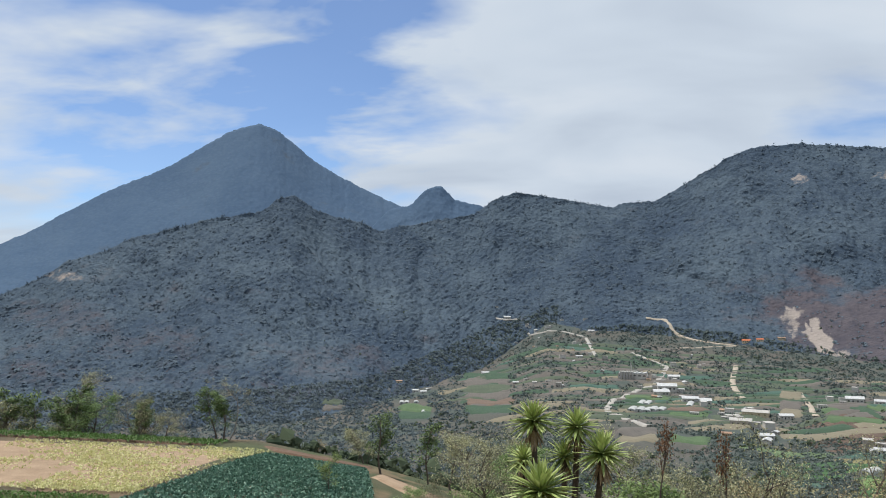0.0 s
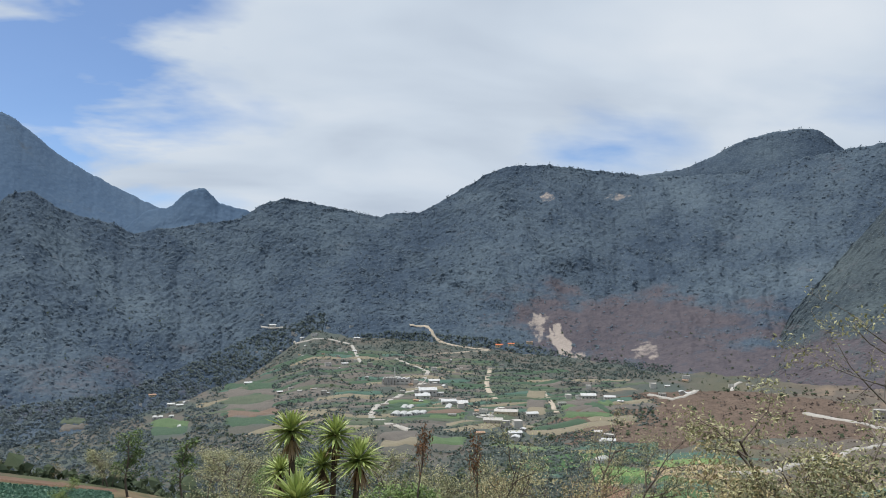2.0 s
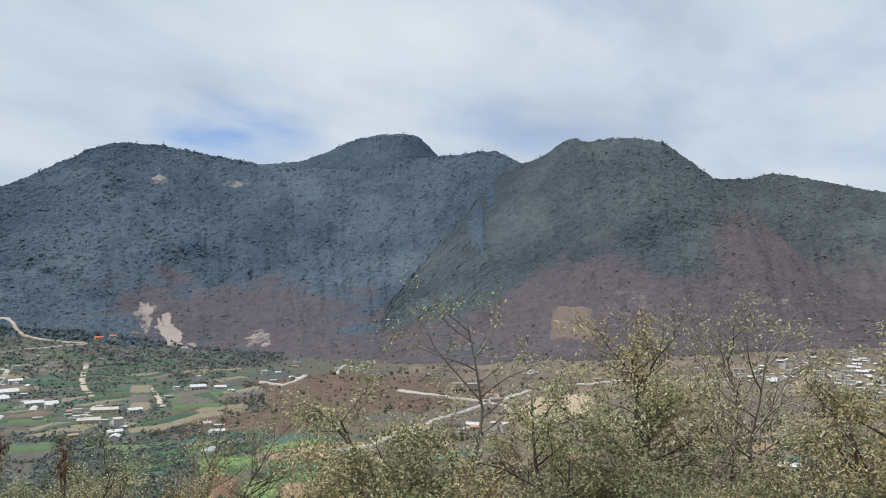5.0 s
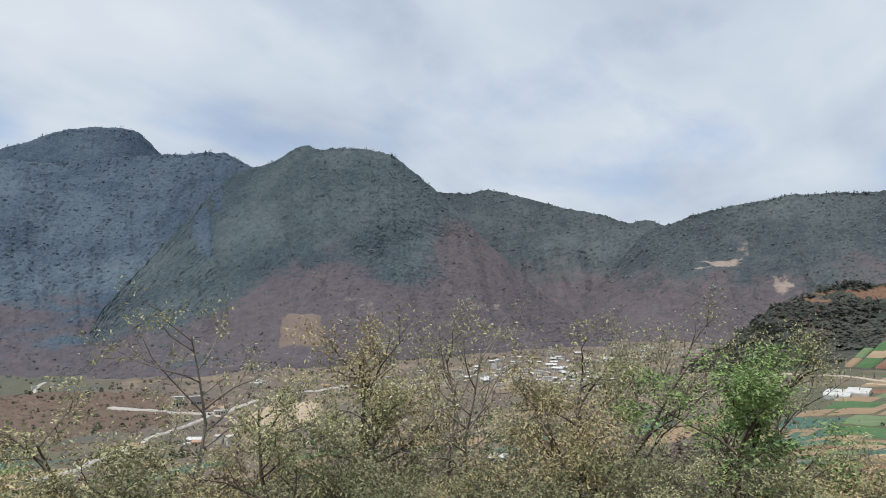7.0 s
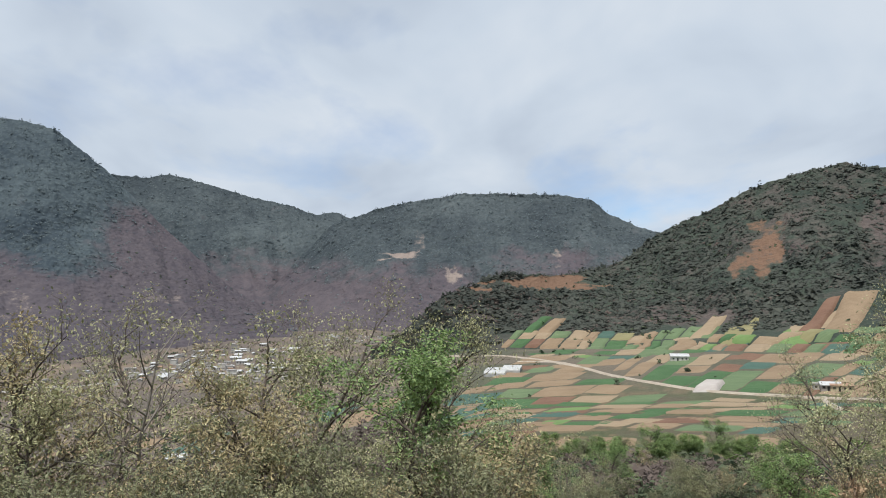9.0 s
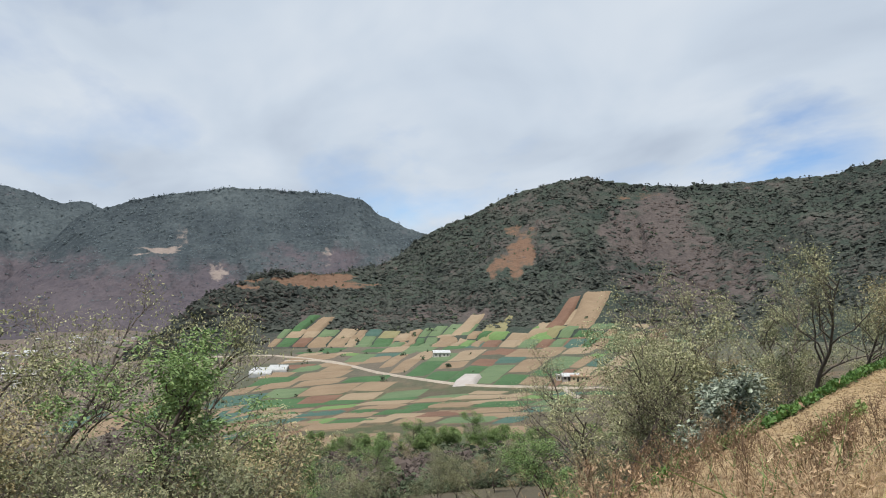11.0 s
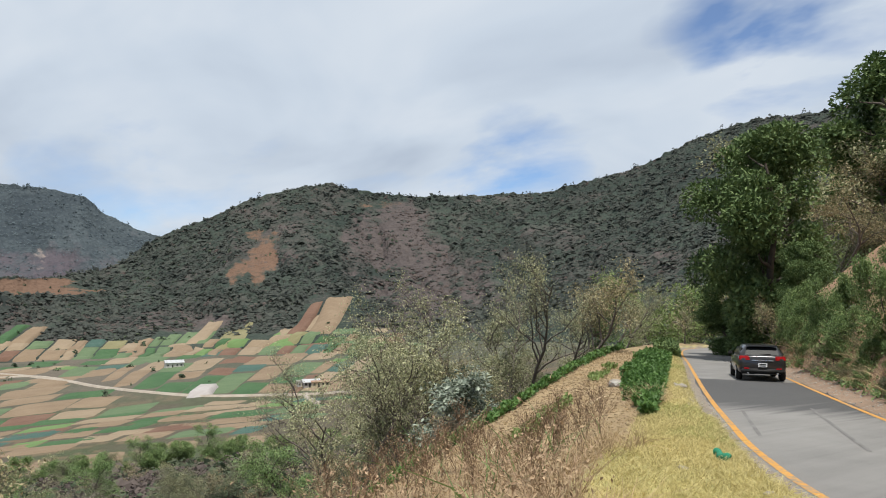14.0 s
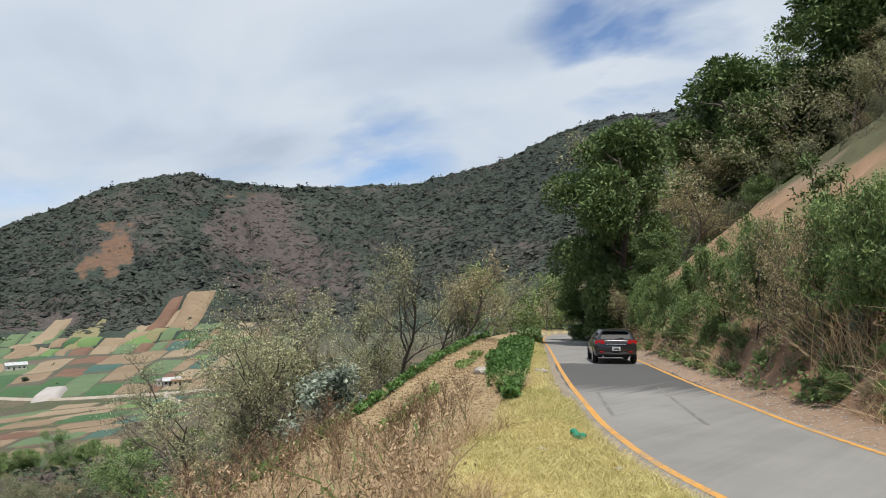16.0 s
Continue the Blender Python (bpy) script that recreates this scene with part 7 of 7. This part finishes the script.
# clusters: azimuth, elevation, spread in both, how many
for a, e, sa, se, count, group in (
        (16.6, -6.4, 1.0, 0.4, 8, "village houses"), (16.4, -7.4, 0.9, 0.25, 6, "village houses"), (18.6, -8.0, 1.0, 0.3, 4, "village houses"), (21.2, -8.9, 1.4, 0.4, 12, "village houses"), (22.9, -9.8, 1.0, 0.4, 8, "village houses"), (7.6, -2.9, 1.2, 0.3, 5, "village houses"), (8.4, -4.2, 1.6, 0.5, 9, "village houses"), (10.6, -5.0, 1.2, 0.4, 4, "village houses"),
        (7.6, -7.0, 1.0, 0.2, 6, "village houses"), (28.6, -7.5, 1.6, 0.25, 6, "village houses"), (19.6, -5.6, 1.2, 0.5, 4, "village houses"), (13.6, -5.6, 1.0, 0.4, 3, "village houses"),
        (34.0, -6.7, 2.0, 0.2, 5, "houses by the road"), (38.6, -6.1, 1.4, 0.2, 5, "houses by the road"), (-2.6, -7.6, 0.9, 0.5, 4, "hamlet houses"), (29.8, -10.4, 0.6, 0.15, 4, "houses on the brown hill"), (53.4, -6.6, 0.5, 0.2, 5, "houses by the road"), (49.6, -10.7, 0.9, 0.12, 5, "houses by the road"), (45.2, -11.0, 0.4, 0.12, 3, "houses by the road"), (60.2, -7.1, 0.7, 0.15, 4, "houses by the road"), (63.4, -7.2, 0.8, 0.2, 5, "houses by the road"), (65.4, -5.9, 0.6, 0.15, 3, "houses by the road"),
        (69.2, -6.4, 1.0, 0.3, 10, "town houses"), (71.4, -6.2, 1.3, 0.35, 22, "town houses"), (74.0, -6.4, 1.5, 0.3, 26, "town houses"), (76.6, -6.3, 1.2, 0.35, 22, "town houses"), (73.6, -5.3, 1.4, 0.3, 22, "town houses"), (75.8, -4.9, 1.1, 0.3, 16, "town houses"), (79.2, -6.3, 1.2, 0.25, 12, "town houses"), (79.4, -5.2, 1.3, 0.3, 12, "town houses"), (82.8, -4.2, 1.3, 0.2, 12, "town houses"), (85.0, -4.3, 0.8, 0.15, 6, "town houses")):
    for i in range(count):
        p = facing(a + hr.gauss(0, sa), e + hr.gauss(0, se))
        if p:
            house(hr.choice((0, 0, 1, 1, 2, 3, 4, 5, 1, 0)), p, hr.choice((0, 90)) + hr.uniform(-18, 18) - a, group, hr.uniform(0.7, 1.2) * (0.95 if group == "town houses" else 1.0))
# single houses: azimuth, elevation, kind, size
for a, e, kind, s in ((22.1, -3.6, 6, 1.6), (23.0, -3.58, 6, 1.3), (24.4, -3.4, 2, 1.5), (14.9, -6.4, 4, 1.2), (17.1, -6.45, 4, 1.4), (16.6, -7.25, 4, 2.0), (16.2, -7.6, 4, 1.6), (19.05, -8.15, 4, 1.6), (18.2, -8.05, 4, 1.5), (4.06, -1.1, 0, 1.2), (4.9, -2.05, 4, 1.3), (6.5, -2.65, 0, 1.5), (7.97, -2.85, 3, 1.3), (10.8, -2.1, 0, 1.2), (11.2, -3.1, 4, 1.1), (10.3, -5.0, 4, 1.0),
                      (3.2, -6.3, 4, 1.1), (3.7, -3.9, 0, 1.0), (5.5, -7.0, 1, 1.1), (28.74, -7.5, 4, 1.6), (30.3, -7.5, 4, 1.2), (26.8, -8.0, 0, 1.2), (-1.57, -7.7, 4, 0.9), (-3.4, -6.9, 2, 1.2),
                      (108.8, -5.75, 4, 1.0), (118.6, -7.45, 1, 1.1), (119.3, -7.45, 2, 1.0), (118.1, -7.4, 0, 0.9), (48.0, -8.0, 5, 1.6), (49.2, -7.95, 5, 1.5), (50.9, -8.72, 0, 1.2), (71.6, -12.5, 4, 0.7), (74.4, -12.35, 4, 0.6)):
    p = facing(a, e)
    if p:
        house(kind, p, -a + 8, "farm houses", s)


def build_tunnels(l, w, count):
    """A row of joined film greenhouses with arched roofs."""
    ob = new("greenhouse")
    for i in range(count):
        bm = bmesh.new()
        arc = [(w * 0.5 * math.cos(q), 1.4 + 1.9 * math.sin(q)) for q in np.linspace(0, math.pi, 9)]
        sect = [(w / 2, -1.0)] + arc + [(-w / 2, -1.0)]
        y0 = (i - (count - 1) / 2) * (w + 0.3)
        loft(bm, [[(x, y + y0, z) for y, z in sect] for x in (-l / 2, l / 2)])
        part("film_arch", bm, film_white, ob)
        part("door", box(bmesh.new(), (0.15, 1.6, 2.0), (-l / 2 - 0.05, y0, 1.0)), dark_gap, ob)
    return tagged(ob, "white plastic film greenhouse tunnels in a row", "greenhouse")


for a, e, l, w, count, turn in ((95.3, -6.9, 16, 6, 5, -5), (96.5, -6.7, 14, 6, 4, -5), (14.7, -8.75, 24, 9, 3, 80), (15.9, -8.7, 22, 9, 2, 80), (15.0, -8.3, 30, 8, 2, 80), (18.2, -8.3, 36, 8, 1, 85), (-3.0, -8.42, 18, 8, 2, 90), (-2.1, -8.43, 12, 8, 1, 90), (-1.5, -9.1, 16, 8, 1, 90), (29.5, -12.0, 14, 7, 1, 60)):
    p = facing(a, e)
    if p:
        g = build_tunnels(l, w, count)
        g.matrix_basis = pose(p.x, p.y, min(top(p.x, p.y), top(p.x + 8, p.y), top(p.x - 8, p.y)) + 0.6, 0, 0, turn - a)
        g["group"] = "greenhouses"
        CLEAR.append((a, e, 2.0))


def build_factory():
    ob = new("factory")
    part("wall", box(bmesh.new(), (46, 16, 9), (0, 0, 3)), wall_white, ob)
    for i in range(6):
        x = -23 + i * 46 / 6
        part("roof", loft(bmesh.new(), [[(x, y, 7.5), (x + 7.5, y, 7.5), (x + 7.5, y, 10.2), (x + 0.6, y, 8.2)] for y in (-8.4, 8.4)]), tin, ob, "saw-tooth tin roof")
    for i in range(5):
        bm = bmesh.new()
        rod(bm, (-18 + i * 4.6, -11, -2), (-18 + i * 4.6, -11, 11), 1.9, 1.9, 14)
        rod(bm, (-18 + i * 4.6, -11, 11), (-18 + i * 4.6, -11, 12.6), 2.0, 0.3, 14)
        part("silo", bm, roof_flat, ob, "pale grey silo")
    for i in range(6):
        part("window", box(bmesh.new(), (4.0, 0.2, 1.8), (-19 + i * 7.6, -8.05, 4.5)), dark_gap, ob)
    bm = bmesh.new()
    rod(bm, (-2, -4, 7), (-2, -4, 27), 1.1, 0.8, 12)
    part("chimney", bm, wall_white, ob, "tall white chimney")
    return tagged(ob, "white factory with silos and a tall chimney", "factory")


p = facing(14.2, -6.45)
CLEAR.append((14.2, -6.1, 2.6))
fac = build_factory()
fac.matrix_basis = pose(p.x, p.y, p.z + 0.5, 0, 0, -14 - 5)
CLEAR += [(22.6, -8.7, 2.2), (21.6, -9.4, 2.6)]
p = facing(22.6, -8.75)
hall = build_house(28, 11, 4.0, "gable", wall_cream, roof_flat, "long cream depot hall with a pale roof")
hall.matrix_basis = pose(p.x, p.y, p.z + 0.6, 0, 0, -30)
p = facing(21.6, -9.45)
hall = build_house(20, 10, 4.5, "gable", wall_block, roof_flat, "large pale workshop hall beside the village")
hall.matrix_basis = pose(p.x, p.y, p.z + 0.6, 0, 0, -24)

# ---- woods ----
def crown_mat(name, a, b):
    """Tree crowns seen from afar: tones by stand, by tree and by spray."""
    m = bpy.data.materials.new(name)
    m.use_nodes = True
    n = Nodes(m.node_tree)
    p = n.add("ShaderNodeTexCoord").outputs["Object"]
    own = n.add("ShaderNodeNewGeometry").outputs["Random Per Island"]
    tone = n.math("ADD", n.math("MULTIPLY", own, 0.3), n.math("ADD", n.math("MULTIPLY", n.noise(p, 0.12, 3, 0.6), 0.7), n.math("ADD", n.math("MULTIPLY", n.noise(p, 0.02, 4, 0.6), 0.5), n.math("MULTIPLY", n.noise(p, 0.005, 4, 0.6), 0.9))))
    col = n.mix(n.grade(tone, 0.85, 1.5), a, b)
    pr = n.add("ShaderNodeBsdfDiffuse", {"Color": col})
    tr = n.add("ShaderNodeBsdfTranslucent", {"Color": col})
    mx = n.add("ShaderNodeMixShader", {0: 0.35, 1: pr.outputs[0], 2: tr.outputs[0]})
    n.add("ShaderNodeOutputMaterial", {"Surface": mx.outputs[0]})
    return m


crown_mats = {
    # blue haze of distance is painted into this crown colour
    "far": crown_mat("hazy_far_crown", (0.090, 0.124, 0.170), (0.160, 0.205, 0.245)),
    # bluish haze painted in, for the middle hills and the ridge's foot
    "hazy_green": crown_mat("hazy_green_crown", (0.094, 0.124, 0.144), (0.168, 0.204, 0.216)),
    "mid": crown_mat("mid_crown", (0.056, 0.066, 0.062), (0.122, 0.132, 0.115)),
    "valley": crown_mat("valley_crown", (0.050, 0.074, 0.052), (0.135, 0.165, 0.105)),
    # dry scrub, paled and blued with painted haze
    "hazy_dry": crown_mat("hazy_dry_crown", (0.104, 0.096, 0.112), (0.160, 0.144, 0.156)),
    # village groves: made paler and bluer, with haze painted in
    "grove": crown_mat("hazy_grove_crown", (0.080, 0.108, 0.112), (0.150, 0.182, 0.168)),
    "dry": crown_mat("dry_crown", (0.108, 0.090, 0.084), (0.180, 0.148, 0.134)),
}
wr = np.random.default_rng(77)


def FIELD_TOP(az):
    """How high on the hill's foot the fields reach."""
    return np.interp(az, [95, 99, 103, 106, 108, 110, 112, 115, 118, 124], [-3.7, -3.7, -3.75, -3.9, -3.2, -3.2, -3.9, -3.7, -3.4, -3.7])


CREST_FROM = {"peak_hill": 52.5, "table_hill": 83}
CREST_TO = {"peak_hill": 67}


def woods(name, count, size, mat, label, low=0.05, high=1.0, dryness=None, full=False, seed=1):
    """Tree crowns over a mountain's front, thinner where the scrub is dry."""
    az, D, Z, E, A, dry, bare = MOUNTAINS[name]
    r, c = D.shape
    i = (wr.uniform(low, high, count) * (r - 1)).astype(int)
    j = wr.integers(0, c, count)
    if dry is not None:
        p = np.clip(dry(A, E)[i, j], 0, 1)
        keep = wr.uniform(0, 1, count) > (p * 0.95 if not dryness else 1 - p)
        i, j = i[keep], j[keep]
    if bare is not None:
        keep = bare(A, E)[i, j] < 0.3
        i, j = i[keep], j[keep]
    clump = fbm(A[i, j] * 0.9, E[i, j] * 1.6, 4, seed, 0.6) > wr.uniform(-0.9 if full else -0.25, -0.1 if full else 0.25, len(i))
    i, j = i[clump], j[clump]
    if name == "right_hill":
        aa, ee = A[i, j], E[i, j]
        strip = (ee < FIELD_TOP(aa)) & (aa > 95.5) & (aa < 124) | (np.abs(aa - 120.0 - 0.53 * (ee + 2)) < 2.3) & (ee < -0.5) | (np.abs(aa - 98.9 - 1.2 * (ee + 3.3)) < 1.4) & (ee < -2.5) | (np.abs(aa - 111 - 0.6 * (ee + 3.3)) < 1.0) & (ee < -2.3)
        i, j = i[~strip], j[~strip]
    near = name == "right_hill"
    s = size * np.minimum(np.exp(wr.normal(-0.12, 0.4, (len(i), 1))), 1.9) * np.array([1, 1, 1.0])
    s[:, 2] *= wr.uniform(0.6, 1.0, len(i)) * (0.34 if near else 0.28)
    # crowns stand between upright and square to the slope
    P = np.stack([D * np.sin(np.radians(A)), D * np.cos(np.radians(A)), Z], -1)
    lie = unit(np.cross(np.gradient(P, axis=1), np.gradient(P, axis=0)))
    lie = lie * np.sign(lie[..., 2:])
    stand = unit(lie[i, j] * 0.75 + np.array([0, 0, 0.25]))
    i2, j2 = np.clip(i + 1, 0, r - 1), np.clip(j + 1, 0, c - 1)
    at = P[i, j] + (P[i2, j] - P[i, j]) * wr.uniform(0, 1, (len(i), 1)) + (P[i, j2] - P[i, j]) * wr.uniform(0, 1, (len(i), 1)) + stand * (s[:, 2] * 0.05)[:, None]
    return tufts("woodland", at, s, crown_mats[mat], wr, label, "forest", 8 if near else 6, stand, 0.66 if near else 0.5)


def crest_trees(name, count, mat, label, tall=(2.0, 5.2), seed=1):
    """Single trees along a crest, standing against the sky in loose groups."""
    az, D, Z, E, A, dry, bare = MOUNTAINS[name]
    j = wr.integers(2, D.shape[1] - 2, count)
    j = j[(az[j] > CREST_FROM.get(name, -99)) & (az[j] < CREST_TO.get(name, 999))]
    j = j[fbm(az[j] * 1.7, az[j] * 0, 3, seed) > wr.uniform(-0.35, 0.35, len(j))]
    i = D.shape[0] - 1 - wr.integers(0, 4, len(j))
    a, d = np.radians(az[j] + wr.uniform(-0.05, 0.05, len(j))), D[i, j]
    h = wr.uniform(*tall, len(j)) * (0.75 + 0.5 * np.clip(fbm(az[j] * 3.1, az[j] * 0, 2, seed + 1) + 0.5, 0, 1))
    w = h * wr.uniform(0.4, 0.75, len(j))
    at = np.stack([d * np.sin(a), d * np.cos(a), Z[i, j] + h * 0.7], 1)
    return tufts("crest_trees", at, np.stack([w, w, h], 1), crown_mats[mat], wr, label, "trees", 9, None, 0.55)


for hill, count, size, mat, words in (("mountain_ridge", 36000, 4.3, "far", "long ridge"), ("peak_hill", 14000, 3.5, "hazy_green", "steep hill"), ("domed_hill", 500, 4.5, "far", "domed hill"),
                                      ("side_hill", 6500, 4.2, "hazy_green", "side valley hill"), ("table_hill", 11000, 3.8, "hazy_green", "flat-topped hill")):
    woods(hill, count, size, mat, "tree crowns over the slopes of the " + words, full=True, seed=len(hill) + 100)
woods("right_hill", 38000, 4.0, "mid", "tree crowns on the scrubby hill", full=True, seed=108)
woods("peak_hill", 5000, 2.0, "hazy_dry", "dry purple-brown scrub on the steep hill", dryness=True, full=True, seed=121)
woods("mountain_ridge", 6000, 2.4, "hazy_dry", "dry scrub on the lower ridge", dryness=True, full=True, seed=122)
woods("side_hill", 2600, 2.6, "hazy_dry", "dry scrub in the side valley", dryness=True, full=True, seed=123)
woods("table_hill", 3500, 2.4, "hazy_dry", "dry scrub below the flat-topped hill", dryness=True, full=True, seed=124)
woods("right_hill", 24000, 2.6, "dry", "dry brown crowns on the scrubby hill", dryness=True, seed=109)
woods("brown_hill", 2500, 2.2, "dry", "dry scrub on the low brown hill", dryness=True, seed=111)
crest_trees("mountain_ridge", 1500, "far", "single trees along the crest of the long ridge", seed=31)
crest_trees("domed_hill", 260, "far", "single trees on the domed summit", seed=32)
crest_trees("peak_hill", 420, "hazy_green", "single trees along the crest of the steep hill", (2.5, 5.0), seed=33)
crest_trees("side_hill", 380, "hazy_green", "single trees along the side valley's crest", seed=34)
crest_trees("table_hill", 700, "hazy_green", "single trees along the flat-topped hill", (2.5, 5.0), seed=35)
crest_trees("right_hill", 900, "mid", "single trees along the scrubby hill's crest", (1.6, 4.6), seed=36)

OPEN = np.array(CLEAR)


def open_ground(x, y, z, reach=0.42):
    """True where a crown would stand before a house or a lane as seen from the road."""
    a, e = np.degrees(np.arctan2(x, y)), np.degrees(np.arctan2(z - EYE[2], np.hypot(x, y)))
    hit = np.zeros(len(a), bool)
    for ca, ce, w in OPEN:
        hit |= (np.abs(a - ca) < reach * w) & (e - ce < 0.12 * w) & (e - ce > -0.26 * w)
    return hit


# scattered trees over the valley floor
n = 11000
va, vd = wr.uniform(-12, 126, n), np.exp(wr.uniform(math.log(430), math.log(1850), n))
vx, vy = vd * np.sin(np.radians(va)), vd * np.cos(np.radians(va))
dens = fbm(vx / 90, vy / 90, 4, 55)
plain = np.array([in_right_plain(x, y) for x, y in zip(vx, vy)])
ok = (dens > wr.uniform(-0.25, 0.55, n)) & (~plain | (wr.uniform(0, 1, n) < 0.06)) & ~((va > 24) & (va < 42) & (vd > 420) & (vd < 680) & (wr.uniform(0, 1, n) < 0.9))
vx, vy, vd = vx[ok], vy[ok], vd[ok]
vz = np.array([top(x, y) for x, y in zip(vx, vy)])
free = ~open_ground(vx, vy, vz)
vx, vy, vz, vd = vx[free], vy[free], vz[free], vd[free]
s = np.minimum(np.exp(wr.normal(0.6, 0.45, (len(vx), 1))), 3.2) * np.array([1, 1, 0.8]) * np.where(vd < 420, 0.7, 1.0)[:, None]
tufts("valley_trees", np.stack([vx, vy, vz + s[:, 2] * 0.6], 1), s * np.array([1.1, 1.1, 1.3]), crown_mats["valley"], wr, "scattered green trees and scrub on the valley floor", "trees", 9)
# groves between the village fields, closing up into forest where the mountains begin
na = 68000
ga, ge = wr.uniform(-32, 38, na), wr.uniform(-14.8, 0.2, na)
edge = np.interp(ga, [-14, -6, -2, 3, 8, 14, 22, 28, 38], [-9.4, -8.8, -7.4, -5.2, -3.4, -2.8, -3.4, -4.6, -5.6])
want = 0.26 - 0.9 * smooth(ga, 29, 38) + fbm(ga * 0.45, ge * 0.9, 4, 66, 0.6) + 0.35 * smooth(-ge, 8.3, 9.4) * (1 - smooth(ga, 6, 11)) + 0.55 * smooth(ge - edge, -1.0, 0.6)
pickd = (want > wr.uniform(-0.16, 0.22, na)) & (ge < edge + np.where(ga < 9, 2.2, 0.3))
spots = [facing(a, e) for a, e in zip(ga[pickd], ge[pickd])]
grove = np.array([(q.x, q.y, q.z, q.length) for q in spots if q and q.length > 300])
s = np.minimum(np.exp(wr.normal(0.95, 0.4, (len(grove), 1))), 4.5) * np.array([1, 1, 0.85]) * np.clip(grove[:, 3:] / 1300, 0.6, 1.3)
s, grove = (k[~open_ground(grove[:, 0], grove[:, 1], grove[:, 2])] for k in (s, grove))
lift = grove[:, :3] + np.stack([s[:, 2] * 0, s[:, 2] * 0, s[:, 2] * 0.3], 1)
west = np.degrees(np.arctan2(grove[:, 0], grove[:, 1])) + wr.normal(0, 3, len(grove)) < 0
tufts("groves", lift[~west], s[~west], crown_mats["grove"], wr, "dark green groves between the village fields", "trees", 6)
tufts("groves", lift[west], s[west] * np.array([1.2, 1.2, 0.8]), crown_mats["hazy_green"], wr, "dark forest at the foot of the ridge", "trees", 6)
# brushwood on the slopes below the road, down to the valley floor
n = 9000
va, vd = wr.uniform(-13, 92, n), np.exp(wr.uniform(math.log(125), math.log(440), n))
vx, vy = vd * np.sin(np.radians(va)), vd * np.cos(np.radians(va))
ok = fbm(vx / 35, vy / 35, 4, 58) > wr.uniform(-0.45, 0.35, n)
vx, vy, vd, va = vx[ok], vy[ok], vd[ok], va[ok]
vz = np.array([top(x, y) for x, y in zip(vx, vy)])
free = ~open_ground(vx, vy, vz)
vx, vy, vz, vd, va = vx[free], vy[free], vz[free], vd[free], va[free]
s = np.exp(wr.normal(0.35, 0.4, (len(vx), 1))) * np.array([1, 1, 0.9])
brown = va + wr.normal(0, 9, len(va)) > 42
at = np.stack([vx, vy, vz + s[:, 2] * 0.4], 1)
tufts("brushwood", at[~brown], s[~brown], crown_mats["valley"], wr, "green brushwood on the slope below the farmed bench", "scrub", 12, None, 0.36)
tufts("brushwood", at[brown], s[brown], crown_mats["dry"], wr, "dry brown brushwood on the slope below the road", "scrub", 12, None, 0.36)
# low brush on the slope between the verge and the terraces
n = 4200
va, vd = wr.uniform(88, 131, n), np.exp(wr.uniform(math.log(55), math.log(166), n))
vx, vy = vd * np.sin(np.radians(va)), vd * np.cos(np.radians(va))
vz = land(vx, vy)
s = np.exp(wr.normal(-0.1, 0.35, (n, 1))) * np.array([1, 1, 0.9])
brown = fbm(vx / 14, vy / 14, 3, 59) + wr.normal(0, 0.15, n) > 0.0
at = np.stack([vx, vy, vz + s[:, 2] * 0.4], 1)
tufts("brushwood", at[~brown], s[~brown], crown_mats["valley"], wr, "low green brush below the verge", "scrub", 26, None, 0.2)
tufts("brushwood", at[brown], s[brown], crown_mats["dry"], wr, "low dry brown brush below the verge", "scrub", 26, None, 0.2)
# dry scrub on the brown ground before the town
n = 9000
va, vd = wr.uniform(38, 92, n), np.exp(wr.uniform(math.log(300), math.log(1500), n))
vx, vy = vd * np.sin(np.radians(va)), vd * np.cos(np.radians(va))
ok = fbm(vx / 60, vy / 60, 4, 57) > wr.uniform(-0.3, 0.3, n)
vx, vy, vd = vx[ok], vy[ok], vd[ok]
vz = np.array([top(x, y) for x, y in zip(vx, vy)])
free = ~open_ground(vx, vy, vz)
vx, vy, vz, vd = vx[free], vy[free], vz[free], vd[free]
s = np.exp(wr.normal(0.5, 0.4, (len(vx), 1))) * np.array([1, 1, 0.8]) * np.clip(vd / 800, 0.6, 1.3)[:, None]
tufts("scrub", np.stack([vx, vy, vz + s[:, 2] * 0.3], 1), s, crown_mats["dry"], wr, "dry brown scrub before the town", "scrub", 6)
